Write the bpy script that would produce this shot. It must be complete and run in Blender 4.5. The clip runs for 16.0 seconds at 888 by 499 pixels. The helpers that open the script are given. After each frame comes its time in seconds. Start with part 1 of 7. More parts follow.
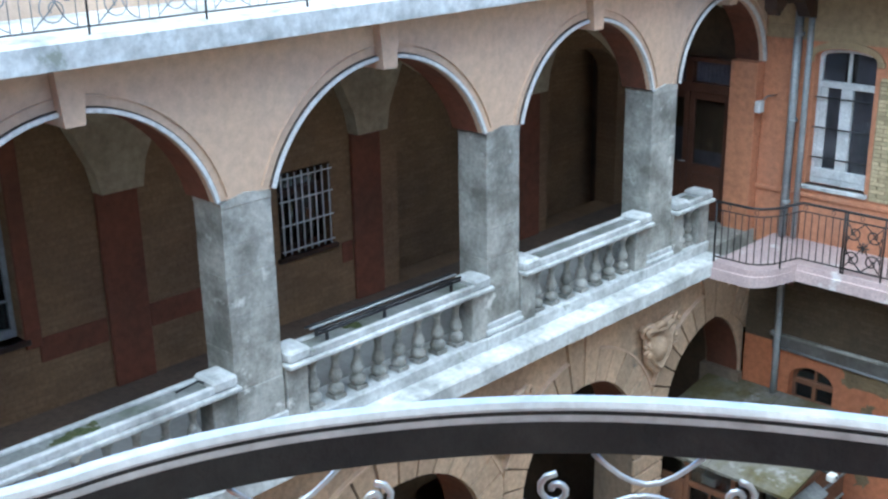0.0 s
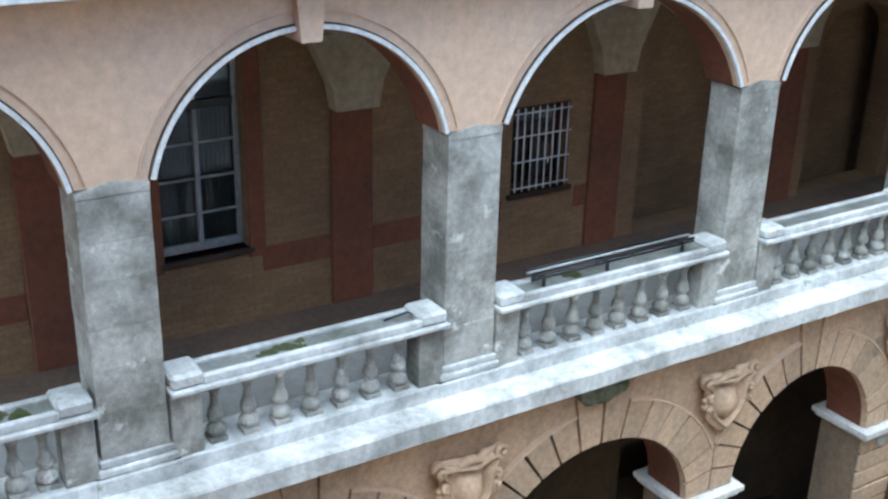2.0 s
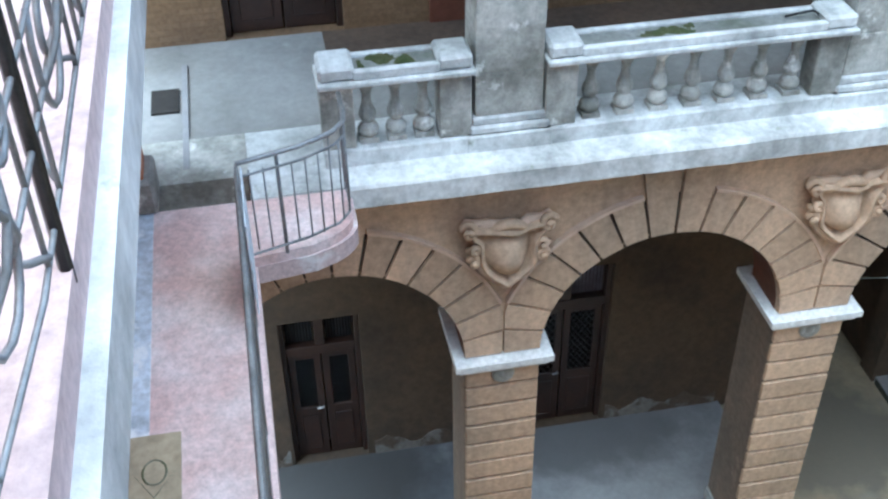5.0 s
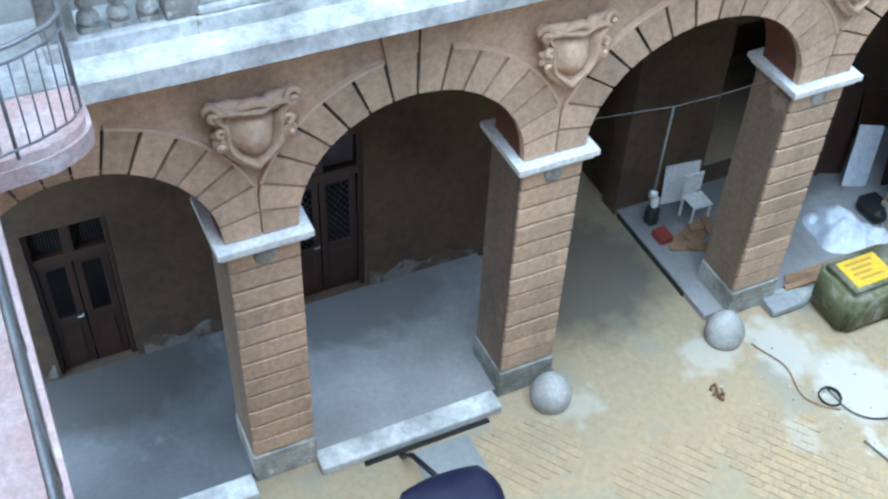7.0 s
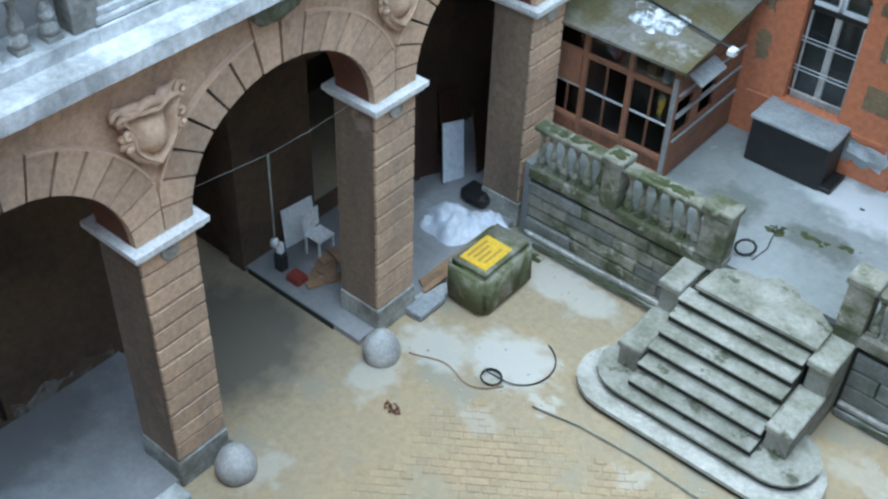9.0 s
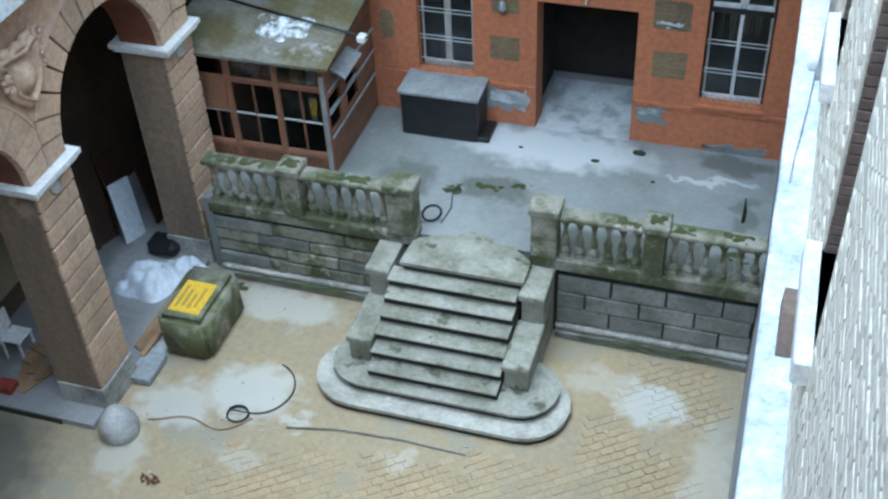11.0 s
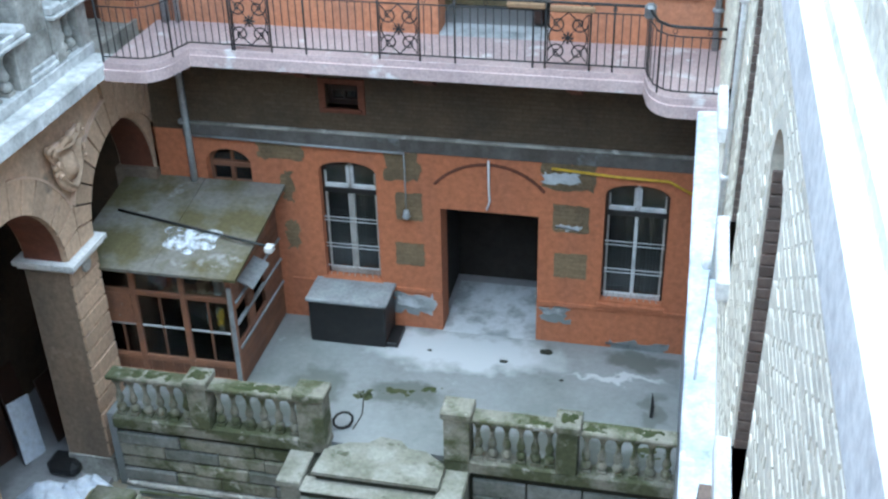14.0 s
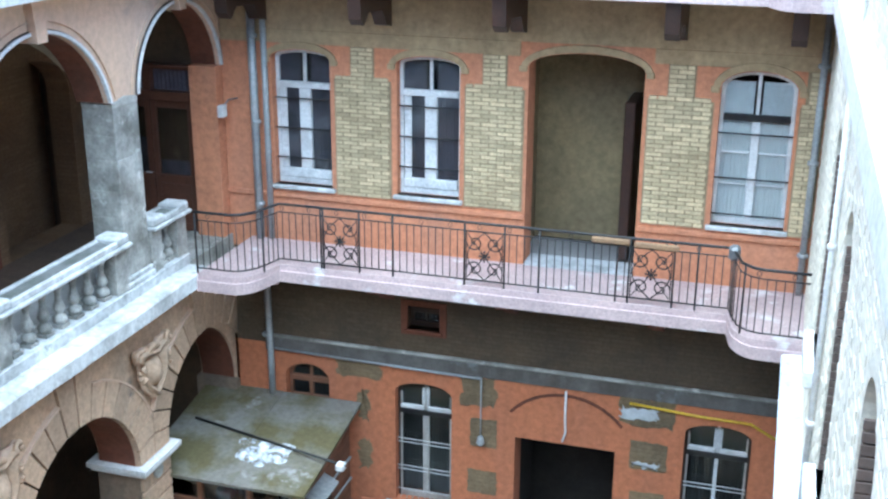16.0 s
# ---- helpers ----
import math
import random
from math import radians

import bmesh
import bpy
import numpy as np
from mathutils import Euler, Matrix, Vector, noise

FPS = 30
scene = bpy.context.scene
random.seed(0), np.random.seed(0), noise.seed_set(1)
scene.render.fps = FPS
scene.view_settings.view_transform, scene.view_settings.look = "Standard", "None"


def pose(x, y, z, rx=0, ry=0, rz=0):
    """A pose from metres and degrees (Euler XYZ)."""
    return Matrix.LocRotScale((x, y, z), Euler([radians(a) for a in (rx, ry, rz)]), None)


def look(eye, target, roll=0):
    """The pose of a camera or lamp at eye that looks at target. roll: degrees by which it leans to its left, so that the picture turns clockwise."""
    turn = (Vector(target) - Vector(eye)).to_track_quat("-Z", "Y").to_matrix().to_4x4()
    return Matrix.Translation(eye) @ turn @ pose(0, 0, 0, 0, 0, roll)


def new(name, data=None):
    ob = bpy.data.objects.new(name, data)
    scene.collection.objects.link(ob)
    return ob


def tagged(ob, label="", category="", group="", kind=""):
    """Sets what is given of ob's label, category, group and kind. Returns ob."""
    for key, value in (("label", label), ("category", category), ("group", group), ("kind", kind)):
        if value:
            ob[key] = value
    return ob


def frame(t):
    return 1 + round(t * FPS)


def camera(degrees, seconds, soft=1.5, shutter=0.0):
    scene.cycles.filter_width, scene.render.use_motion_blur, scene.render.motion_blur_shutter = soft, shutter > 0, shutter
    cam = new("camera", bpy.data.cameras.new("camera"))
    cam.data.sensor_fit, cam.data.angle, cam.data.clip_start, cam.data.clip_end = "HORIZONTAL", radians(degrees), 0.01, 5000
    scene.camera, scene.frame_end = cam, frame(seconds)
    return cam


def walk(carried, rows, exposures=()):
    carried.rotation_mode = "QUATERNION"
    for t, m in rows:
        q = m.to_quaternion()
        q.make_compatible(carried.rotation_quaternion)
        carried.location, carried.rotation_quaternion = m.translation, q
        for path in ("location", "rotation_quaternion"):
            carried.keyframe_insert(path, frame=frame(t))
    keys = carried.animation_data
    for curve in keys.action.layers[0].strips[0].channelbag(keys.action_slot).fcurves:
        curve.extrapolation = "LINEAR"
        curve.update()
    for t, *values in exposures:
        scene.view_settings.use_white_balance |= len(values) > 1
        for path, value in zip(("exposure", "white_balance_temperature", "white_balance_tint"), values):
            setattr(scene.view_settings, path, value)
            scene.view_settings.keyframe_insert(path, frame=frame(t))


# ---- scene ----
cam = camera(42.9, 16.0, soft=2.4)
PATH = [
    (0, 9.326, -0.815, 13.304, 71.09, 1.01, 44.27),
    (0.5, 9.300, -0.713, 13.280, 70.38, 0.36, 48.64),
    (1, 9.171, -0.574, 13.321, 68.45, -2.21, 45.93),
    (1.5, 9.037, -0.495, 13.298, 68.63, -1.18, 48.61),
    (2, 8.969, -0.338, 13.240, 67.64, -1.30, 57.95),
    (2.5, 8.938, -0.220, 13.167, 66.99, -0.27, 67.91),
    (3, 8.876, -0.116, 13.179, 66.28, 1.49, 75.96),
    (3.5, 8.813, -0.112, 13.203, 63.97, -0.68, 75.25),
    (4, 8.794, -0.099, 13.130, 59.98, -1.21, 79.98),
    (4.2, 8.776, -0.096, 13.077, 57.91, -0.56, 80.67),
    (6.3, 8.766, -0.132, 13.045, 45.43, -1.37, 74.06),
    (6.5, 8.760, -0.131, 13.051, 45.18, -1.37, 72.02),
    (7, 8.759, -0.111, 13.019, 45.46, -2.03, 65.16),
    (7.5, 8.811, -0.078, 13.049, 46.00, -1.99, 59.89),
    (8, 8.842, -0.052, 13.029, 46.84, -1.77, 54.40),
    (8.5, 8.888, 0.003, 13.065, 47.68, -0.97, 47.57),
    (9, 8.831, 0.014, 13.112, 48.69, -1.62, 40.37),
    (9.5, 8.850, -0.054, 13.188, 48.88, -1.21, 28.84),
    (10, 8.876, -0.119, 13.189, 48.51, 0.77, 22.03),
    (10.2, 8.890, -0.138, 13.195, 48.42, 1.34, 20.44),
    (12.3, 8.962, -0.339, 13.270, 52.53, 2.22, 15.94),
    (12.5, 8.918, -0.361, 13.326, 53.06, 1.97, 16.25),
    (13, 8.952, -0.323, 13.276, 54.66, 2.27, 16.83),
    (13.5, 8.909, -0.354, 13.349, 56.20, 2.18, 15.27),
    (14, 8.904, -0.264, 13.318, 59.35, 1.19, 12.04),
    (14.5, 8.869, -0.308, 13.301, 61.77, 0.57, 11.33),
    (15, 8.920, -0.246, 13.290, 63.92, 2.20, 18.27),
    (15.5, 8.895, -0.223, 13.258, 67.79, -0.32, 19.28),
    (16, 8.852, -0.340, 13.341, 70.80, -0.33, 16.89),
]

walk(cam, [(t, pose(x, y, z, rx, ry, rz)) for t, x, y, z, rx, ry, rz in PATH],
     exposures=[(0, 1.56, 5200, -5), (1.0, 1.65, 5250, -5), (3, 1.85, 5550, -3), (4, 1.7, 5450, -4), (6.5, 2.0, 4900, -6), (8, 1.85, 4850, -6), (9.0, 1.5, 4900, -6), (9.5, 1.45, 4900, -6), (12.5, 1.32, 5000, -6), (14, 1.5, 5000, -6), (15, 1.6, 4950, -5), (15.5, 1.85, 4950, -6), (16, 1.9, 5000, -5)])

# ---- light: an overcast sky over a narrow court ----
world = bpy.data.worlds.new("overcast_sky")
scene.world = world
world.use_nodes = True
wn = world.node_tree.nodes
sky = wn.new("ShaderNodeTexSky")
sky.sky_type, sky.sun_disc, sky.sun_elevation, sky.sun_rotation = "NISHITA", False, radians(85), radians(200)
sky.air_density, sky.dust_density = 1.0, 3.0
world.node_tree.links.new(sky.outputs[0], wn["Background"].inputs[0])
wn["Background"].inputs[1].default_value = 0.15
sun_data = bpy.data.lights.new("sun", "SUN")
sun_data.energy, sun_data.angle, sun_data.color = 2.6, radians(95), (1.0, 0.97, 0.93)
sun = new("sun", sun_data)
sun.matrix_world = look((3, -11, 40), (5, 5, 0))

# ---- materials ----
def ramp(nt, fac, stops):
    n = nt.nodes.new("ShaderNodeValToRGB")
    el = n.color_ramp.elements
    while len(el) < len(stops):
        el.new(0.5)
    for e, (p, c) in zip(el, stops):
        e.position, e.color = p, (*c, 1)
    nt.links.new(fac, n.inputs[0])
    return n.outputs[0]


def texture(nt, kind, coord, scale, detail=6.0, rough=0.6):
    n = nt.nodes.new(kind)
    nt.links.new(coord, n.inputs["Vector"])
    n.inputs["Scale"].default_value = scale
    if kind == "ShaderNodeTexNoise":
        n.inputs["Detail"].default_value, n.inputs["Roughness"].default_value = detail, rough
    return n.outputs[0]


def mixed(nt, fac, a, b, how="MIX"):
    n = nt.nodes.new("ShaderNodeMix")
    n.data_type, n.blend_type = "RGBA", how
    for socket, value in ((n.inputs[0], fac), (n.inputs[6], a), (n.inputs[7], b)):
        if isinstance(value, (int, float)):
            socket.default_value = value
        elif isinstance(value, tuple):
            socket.default_value = (*value, 1)
        else:
            nt.links.new(value, socket)
    return n.outputs[2]


def material(name, base, stain, rough=0.85, big=0.8, fine=14.0, metal=0.0, bump=0.25, extra=None, vary=0.0, stain_range=(0.42, 0.66), streak=False, speck=1.0):
    """A weathered surface: a base colour, stains in patches of about 1/big metres, fine grain and relief."""
    m = bpy.data.materials.new(name)
    m.use_nodes = True
    nt = m.node_tree
    bsdf = nt.nodes["Principled BSDF"]
    geo = nt.nodes.new("ShaderNodeNewGeometry")
    co = geo.outputs["Position"]
    if streak:
        mp = nt.nodes.new("ShaderNodeMapping")
        mp.inputs["Scale"].default_value = (1, 1, 0.22)
        nt.links.new(co, mp.inputs[0])
        cs = mp.outputs[0]
    else:
        cs = co
    coarse = texture(nt, "ShaderNodeTexNoise", cs, big, 8, 0.62)
    grain = texture(nt, "ShaderNodeTexNoise", co, fine, 5, 0.7)
    colour = ramp(nt, coarse, [(stain_range[0], base), (stain_range[1], stain)])
    lo = ramp(nt, grain, [(0.3, (1 - 0.28 * speck,) * 3), (0.7, (1 + 0.15 * speck,) * 3)])
    colour = mixed(nt, 1.0, colour, lo, "MULTIPLY")
    if extra:
        c2, scale, cut = extra
        spots = texture(nt, "ShaderNodeTexNoise", co, scale, 9, 0.65)
        f = ramp(nt, spots, [(cut, (0, 0, 0)), (cut + 0.07, (1, 1, 1))])
        colour = mixed(nt, f, colour, c2)
    if vary:
        info = nt.nodes.new("ShaderNodeObjectInfo")
        v = ramp(nt, info.outputs["Random"], [(0.0, (1 - vary,) * 3), (1.0, (1 + vary * 0.6,) * 3)])
        colour = mixed(nt, 1.0, colour, v, "MULTIPLY")
    nt.links.new(colour, bsdf.inputs["Base Color"])
    bsdf.inputs["Roughness"].default_value, bsdf.inputs["Metallic"].default_value = rough, metal
    if bump:
        b = nt.nodes.new("ShaderNodeBump")
        b.inputs["Strength"].default_value, b.inputs["Distance"].default_value = bump, 0.02
        nt.links.new(grain, b.inputs["Height"])
        nt.links.new(b.outputs[0], bsdf.inputs["Normal"])
    return m


def island(m, vary):
    """Lets joined pieces of one mesh differ in tone."""
    nt = m.node_tree
    bsdf = nt.nodes["Principled BSDF"]
    geo = nt.nodes.new("ShaderNodeNewGeometry")
    v = ramp(nt, geo.outputs["Random Per Island"], [(0.0, (1 - vary,) * 3), (1.0, (1 + vary * 0.6,) * 3)])
    old = bsdf.inputs["Base Color"].links[0].from_socket
    nt.links.new(mixed(nt, 1.0, old, v, "MULTIPLY"), bsdf.inputs["Base Color"])
    return m


def brick_material(name, c1, c2, mortar, w=0.26, h=0.075, axis="x", dirt=None):
    """Fine brickwork seen from afar: courses of h metres."""
    m = material(name, c1, c2, 0.9, 0.6, 20, bump=0)
    nt = m.node_tree
    bsdf = nt.nodes["Principled BSDF"]
    geo = nt.nodes.new("ShaderNodeNewGeometry")
    sep = nt.nodes.new("ShaderNodeSeparateXYZ")
    com = nt.nodes.new("ShaderNodeCombineXYZ")
    nt.links.new(geo.outputs["Position"], sep.inputs[0])
    nt.links.new(sep.outputs[axis.upper()], com.inputs[0])
    nt.links.new(sep.outputs["Z"], com.inputs[1])
    br = nt.nodes.new("ShaderNodeTexBrick")
    nt.links.new(com.outputs[0], br.inputs["Vector"])
    br.inputs["Scale"].default_value = 1.0
    br.inputs["Brick Width"].default_value, br.inputs["Row Height"].default_value = w, h
    br.inputs["Mortar Size"].default_value = 0.008
    br.inputs["Color1"].default_value = (1, 1, 1, 1)
    br.inputs["Color2"].default_value = (0.84, 0.82, 0.78, 1)
    br.inputs["Mortar"].default_value = (*mortar, 1)
    old = bsdf.inputs["Base Color"].links[0].from_socket
    nt.links.new(mixed(nt, 1.0, old, br.outputs[0], "MULTIPLY"), bsdf.inputs["Base Color"])
    b = nt.nodes.new("ShaderNodeBump")
    b.inputs["Strength"].default_value, b.inputs["Distance"].default_value = 0.6, 0.012
    b.invert = True
    nt.links.new(br.outputs["Fac"], b.inputs["Height"])
    nt.links.new(b.outputs[0], bsdf.inputs["Normal"])
    return m


def glass_material(name, tint=(0.86, 0.89, 0.9)):
    m = bpy.data.materials.new(name)
    m.use_nodes = True
    nt = m.node_tree
    out = nt.nodes["Material Output"]
    clear, shine, mix = nt.nodes.new("ShaderNodeBsdfTransparent"), nt.nodes.new("ShaderNodeBsdfGlossy"), nt.nodes.new("ShaderNodeMixShader")
    clear.inputs[0].default_value = (*tint, 1)
    shine.inputs["Roughness"].default_value = 0.03
    fr = nt.nodes.new("ShaderNodeFresnel")
    fr.inputs[0].default_value = 1.5
    nt.links.new(fr.outputs[0], mix.inputs[0])
    nt.links.new(clear.outputs[0], mix.inputs[1])
    nt.links.new(shine.outputs[0], mix.inputs[2])
    nt.links.new(mix.outputs[0], out.inputs[0])
    return m


def sheet_material(name, tint):
    """Cloudy clear plastic: half seen through, with sharp wet shine."""
    m = bpy.data.materials.new(name)
    m.use_nodes = True
    nt = m.node_tree
    bsdf = nt.nodes["Principled BSDF"]
    geo = nt.nodes.new("ShaderNodeNewGeometry")
    cloud = texture(nt, "ShaderNodeTexNoise", geo.outputs["Position"], 5.0, 6, 0.6)
    bsdf.inputs["Base Color"].default_value = (*tint, 1)
    bsdf.inputs["Roughness"].default_value = 0.12
    nt.links.new(ramp(nt, cloud, [(0.38, (0.06, 0.06, 0.06)), (0.60, (0.85, 0.85, 0.85))]), bsdf.inputs["Alpha"])
    return m


M = {}
M["plaster"] = material("peach_plaster", (0.66, 0.475, 0.335), (0.57, 0.43, 0.335), 0.92, 0.45, 9, bump=0.12, streak=True, extra=((0.46, 0.35, 0.27), 0.9, 0.67), speck=0.6)
M["rustic"] = material("rusticated_tan_plaster", (0.59, 0.415, 0.28), (0.42, 0.315, 0.225), 0.92, 1.0, 12, bump=0.2, vary=0.16, streak=True, extra=((0.25, 0.20, 0.155), 1.1, 0.64))
# Pier sides and corner piers: their shade is put into this darker brown.
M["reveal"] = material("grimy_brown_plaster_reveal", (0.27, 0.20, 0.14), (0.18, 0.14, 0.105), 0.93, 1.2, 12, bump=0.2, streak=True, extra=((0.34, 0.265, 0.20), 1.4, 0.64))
M["friezeochre"] = material("ochre_brown_frieze_plaster", (0.44, 0.33, 0.19), (0.32, 0.24, 0.14), 0.92, 0.9, 9, bump=0.15, streak=True)
M["stone"] = material("grey_weathered_limestone", (0.50, 0.49, 0.45), (0.22, 0.215, 0.19), 0.88, 1.8, 16, bump=0.5, extra=((0.70, 0.69, 0.655), 2.6, 0.60), vary=0.16, stain_range=(0.38, 0.62))
M["ledge"] = material("pale_stone_ledge", (0.66, 0.67, 0.665), (0.34, 0.345, 0.335), 0.85, 1.5, 10, bump=0.35, extra=((0.27, 0.285, 0.24), 2.4, 0.625), vary=0.1)
M["mossy"] = material("mossy_stone", (0.29, 0.28, 0.23), (0.10, 0.11, 0.055), 0.92, 1.7, 12, bump=0.4, extra=((0.38, 0.37, 0.33), 3.5, 0.60), vary=0.18, stain_range=(0.43, 0.57))
M["step"] = material("worn_step_stone", (0.33, 0.325, 0.285), (0.19, 0.19, 0.145), 0.88, 1.8, 14, bump=0.3, extra=((0.09, 0.095, 0.06), 2.4, 0.585), vary=0.12)
M["orange"] = material("orange_red_plaster", (0.50, 0.185, 0.085), (0.40, 0.16, 0.085), 0.9, 0.9, 9, bump=0.15, streak=True, extra=((0.36, 0.17, 0.11), 1.6, 0.66))
M["orange_pale"] = material("faded_orange_plaster", (0.56, 0.245, 0.13), (0.47, 0.225, 0.135), 0.9, 0.9, 9, bump=0.15, streak=True, extra=((0.43, 0.23, 0.15), 1.6, 0.66))
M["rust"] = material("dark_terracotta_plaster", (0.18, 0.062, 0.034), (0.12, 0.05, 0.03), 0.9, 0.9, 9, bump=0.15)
M["white"] = material("chalky_white_paint", (0.80, 0.80, 0.79), (0.66, 0.66, 0.66), 0.7, 1.5, 18, bump=0.12)
M["frame"] = material("white_painted_window_frame", (0.74, 0.75, 0.76), (0.55, 0.56, 0.57), 0.5, 3, 25, bump=0.1)
M["oldframe"] = material("weathered_grey_window_frame", (0.50, 0.49, 0.46), (0.30, 0.28, 0.25), 0.6, 3, 25, bump=0.1)
M["iron"] = material("black_wrought_iron", (0.028, 0.028, 0.032), (0.05, 0.048, 0.046), 0.42, 3, 40, metal=0.6, bump=0.15)
M["greyiron"] = material("grey_painted_iron", (0.27, 0.28, 0.295), (0.15, 0.153, 0.16), 0.45, 3, 40, metal=0.3, bump=0.15)
M["pink"] = material("pink_terrazzo_slab", (0.56, 0.44, 0.43), (0.46, 0.36, 0.36), 0.8, 1.2, 25, bump=0.15, extra=((0.66, 0.63, 0.63), 1.6, 0.56))
M["redfloor"] = material("worn_red_balcony_floor", (0.64, 0.46, 0.44), (0.80, 0.72, 0.72), 0.75, 0.9, 20, bump=0.12, extra=((0.52, 0.37, 0.355), 1.3, 0.66))
M["floor"] = material("grey_concrete_floor", (0.33, 0.325, 0.33), (0.22, 0.215, 0.22), 0.75, 0.6, 12, bump=0.08, extra=((0.19, 0.185, 0.185), 0.9, 0.62), speck=0.45)
# The near balcony's shade is put into this darker concrete.
M["floor_shaded"] = material("damp_dark_concrete", (0.15, 0.155, 0.165), (0.10, 0.102, 0.11), 0.6, 0.7, 12, bump=0.08, extra=((0.21, 0.215, 0.22), 0.9, 0.62), speck=0.45)
M["terrace"] = material("grey_terrace_concrete", (0.27, 0.285, 0.29), (0.19, 0.205, 0.20), 0.5, 0.6, 10, bump=0.1, extra=((0.40, 0.42, 0.43), 0.8, 0.62), speck=0.45)
M["sand"] = material("ochre_sand_over_cobbles", (0.36, 0.285, 0.178), (0.31, 0.265, 0.185), 0.95, 0.45, 9, bump=0.4, extra=((0.285, 0.26, 0.20), 0.6, 0.53), speck=0.6)
M["sett"] = island(material("ochre_stone_sett", (0.375, 0.29, 0.175), (0.335, 0.275, 0.185), 0.92, 1.0, 14, bump=0.3, speck=0.7), 0.09)
M["settpart"] = material("ochre_stone_sett_single", (0.375, 0.29, 0.175), (0.335, 0.275, 0.185), 0.92, 1.0, 14, bump=0.3, vary=0.09, speck=0.7)


def lime_or_shade(m, spots, tint):
    """Spots with ragged soft edges, of spilt lime, dust, stain or painted shade: (x, y, half width, half depth, cover).
    """
    nt = m.node_tree
    bsdf = nt.nodes["Principled BSDF"]
    geo = nt.nodes.new("ShaderNodeNewGeometry")
    colour = bsdf.inputs["Base Color"].links[0].from_socket
    ragged = nt.nodes.new("ShaderNodeTexNoise")
    ragged.inputs["Scale"].default_value, ragged.inputs["Detail"].default_value = 3.2, 10
    nt.links.new(geo.outputs["Position"], ragged.inputs["Vector"])
    shift = nt.nodes.new("ShaderNodeVectorMath")
    shift.operation = "MULTIPLY_ADD"
    shift.inputs[1].default_value, shift.inputs[2].default_value = (0.9, 0.9, 0), (-0.45, -0.45, 0)
    nt.links.new(ragged.outputs["Color"], shift.inputs[0])
    moved = nt.nodes.new("ShaderNodeVectorMath")
    nt.links.new(geo.outputs["Position"], moved.inputs[0])
    nt.links.new(shift.outputs[0], moved.inputs[1])
    for x, y, rx, ry, cover in spots:
        mp = nt.nodes.new("ShaderNodeMapping")
        mp.inputs["Location"].default_value = (-x / rx, -y / ry, 0)
        mp.inputs["Scale"].default_value = (1 / rx, 1 / ry, 0)
        nt.links.new(moved.outputs[0], mp.inputs[0])
        ball = nt.nodes.new("ShaderNodeTexGradient")
        ball.gradient_type = "SPHERICAL"
        nt.links.new(mp.outputs[0], ball.inputs[0])
        f = ramp(nt, ball.outputs["Fac"], [(0.04, (0, 0, 0)), (0.45, (cover,) * 3)])
        colour = mixed(nt, f, colour, tint)
    nt.links.new(colour, bsdf.inputs["Base Color"])


LIME = [(1.95, 10.35, 0.95, 0.75, 0.95), (8.05, 11.65, 0.72, 0.5, 0.95), (0.85, 9.75, 0.8, 0.6, 0.75), (2.9, 9.9, 0.35, 0.2, 0.7), (1.7, 12.3, 1.3, 0.55, 0.7), (9.1, 9.6, 0.5, 2.4, 0.5), (2.3, 9.0, 0.5, 0.3, 0.35), (0.55, 8.6, 0.5, 0.6, 0.55), (4.6, 9.6, 0.3, 0.2, 0.4), (7.3, 11.9, 0.9, 0.4, 0.4), (0.6, 6.3, 0.4, 0.5, 0.4)]
for key in ("sand", "sett", "settpart"):
    lime_or_shade(M[key], LIME, (0.47, 0.46, 0.42))
# Next three calls: shade inside the arcade, painted as dark spots.
lime_or_shade(M["sand"], [(-1.75, 7.6, 1.75, 1.9, 0.9)], (0.125, 0.11, 0.088))
lime_or_shade(M["floor"], [(-2.4, 4.0, 0.95, 2.3, 0.8), (-2.4, 11.5, 0.9, 3.2, 0.8)], (0.13, 0.127, 0.127))
lime_or_shade(M["floor_shaded"], [(-2.3, 0.3, 1.1, 1.9, 0.85)], (0.055, 0.052, 0.05))
lime_or_shade(M["terrace"], [(5.6, 15.75, 2.1, 0.75, 0.9), (8.3, 15.45, 1.0, 0.12, 0.7)], (0.56, 0.58, 0.60))
# Darker spots, two of them long strips behind the balustrades.
lime_or_shade(M["terrace"], [(4.9, 14.35, 0.9, 0.4, 0.8), (3.3, 14.3, 0.7, 0.7, 0.7), (7.6, 13.42, 2.3, 0.45, 0.9), (1.9, 13.42, 2.1, 0.45, 0.9), (9.0, 14.6, 0.25, 0.7, 0.6), (8.65, 15.95, 0.75, 0.35, 0.8)], (0.10, 0.11, 0.095))
M["vault"] = material("cream_vault_plaster", (0.42, 0.36, 0.25), (0.33, 0.27, 0.19), 0.92, 0.8, 8, bump=0.08)
M["darkwood"] = material("dark_brown_door_wood", (0.045, 0.022, 0.015), (0.028, 0.016, 0.012), 0.45, 2.5, 22, bump=0.1)
M["doorbrown"] = material("red_brown_painted_door", (0.13, 0.052, 0.03), (0.09, 0.04, 0.025), 0.5, 2.5, 22, bump=0.1)
M["wood"] = material("weathered_brown_wood", (0.25, 0.115, 0.062), (0.17, 0.085, 0.055), 0.75, 2.5, 30, bump=0.25, vary=0.15)
M["lightwood"] = material("faded_red_brown_joinery", (0.33, 0.155, 0.085), (0.24, 0.125, 0.08), 0.75, 2.5, 30, bump=0.25, vary=0.15, extra=((0.42, 0.36, 0.30), 5.0, 0.66))
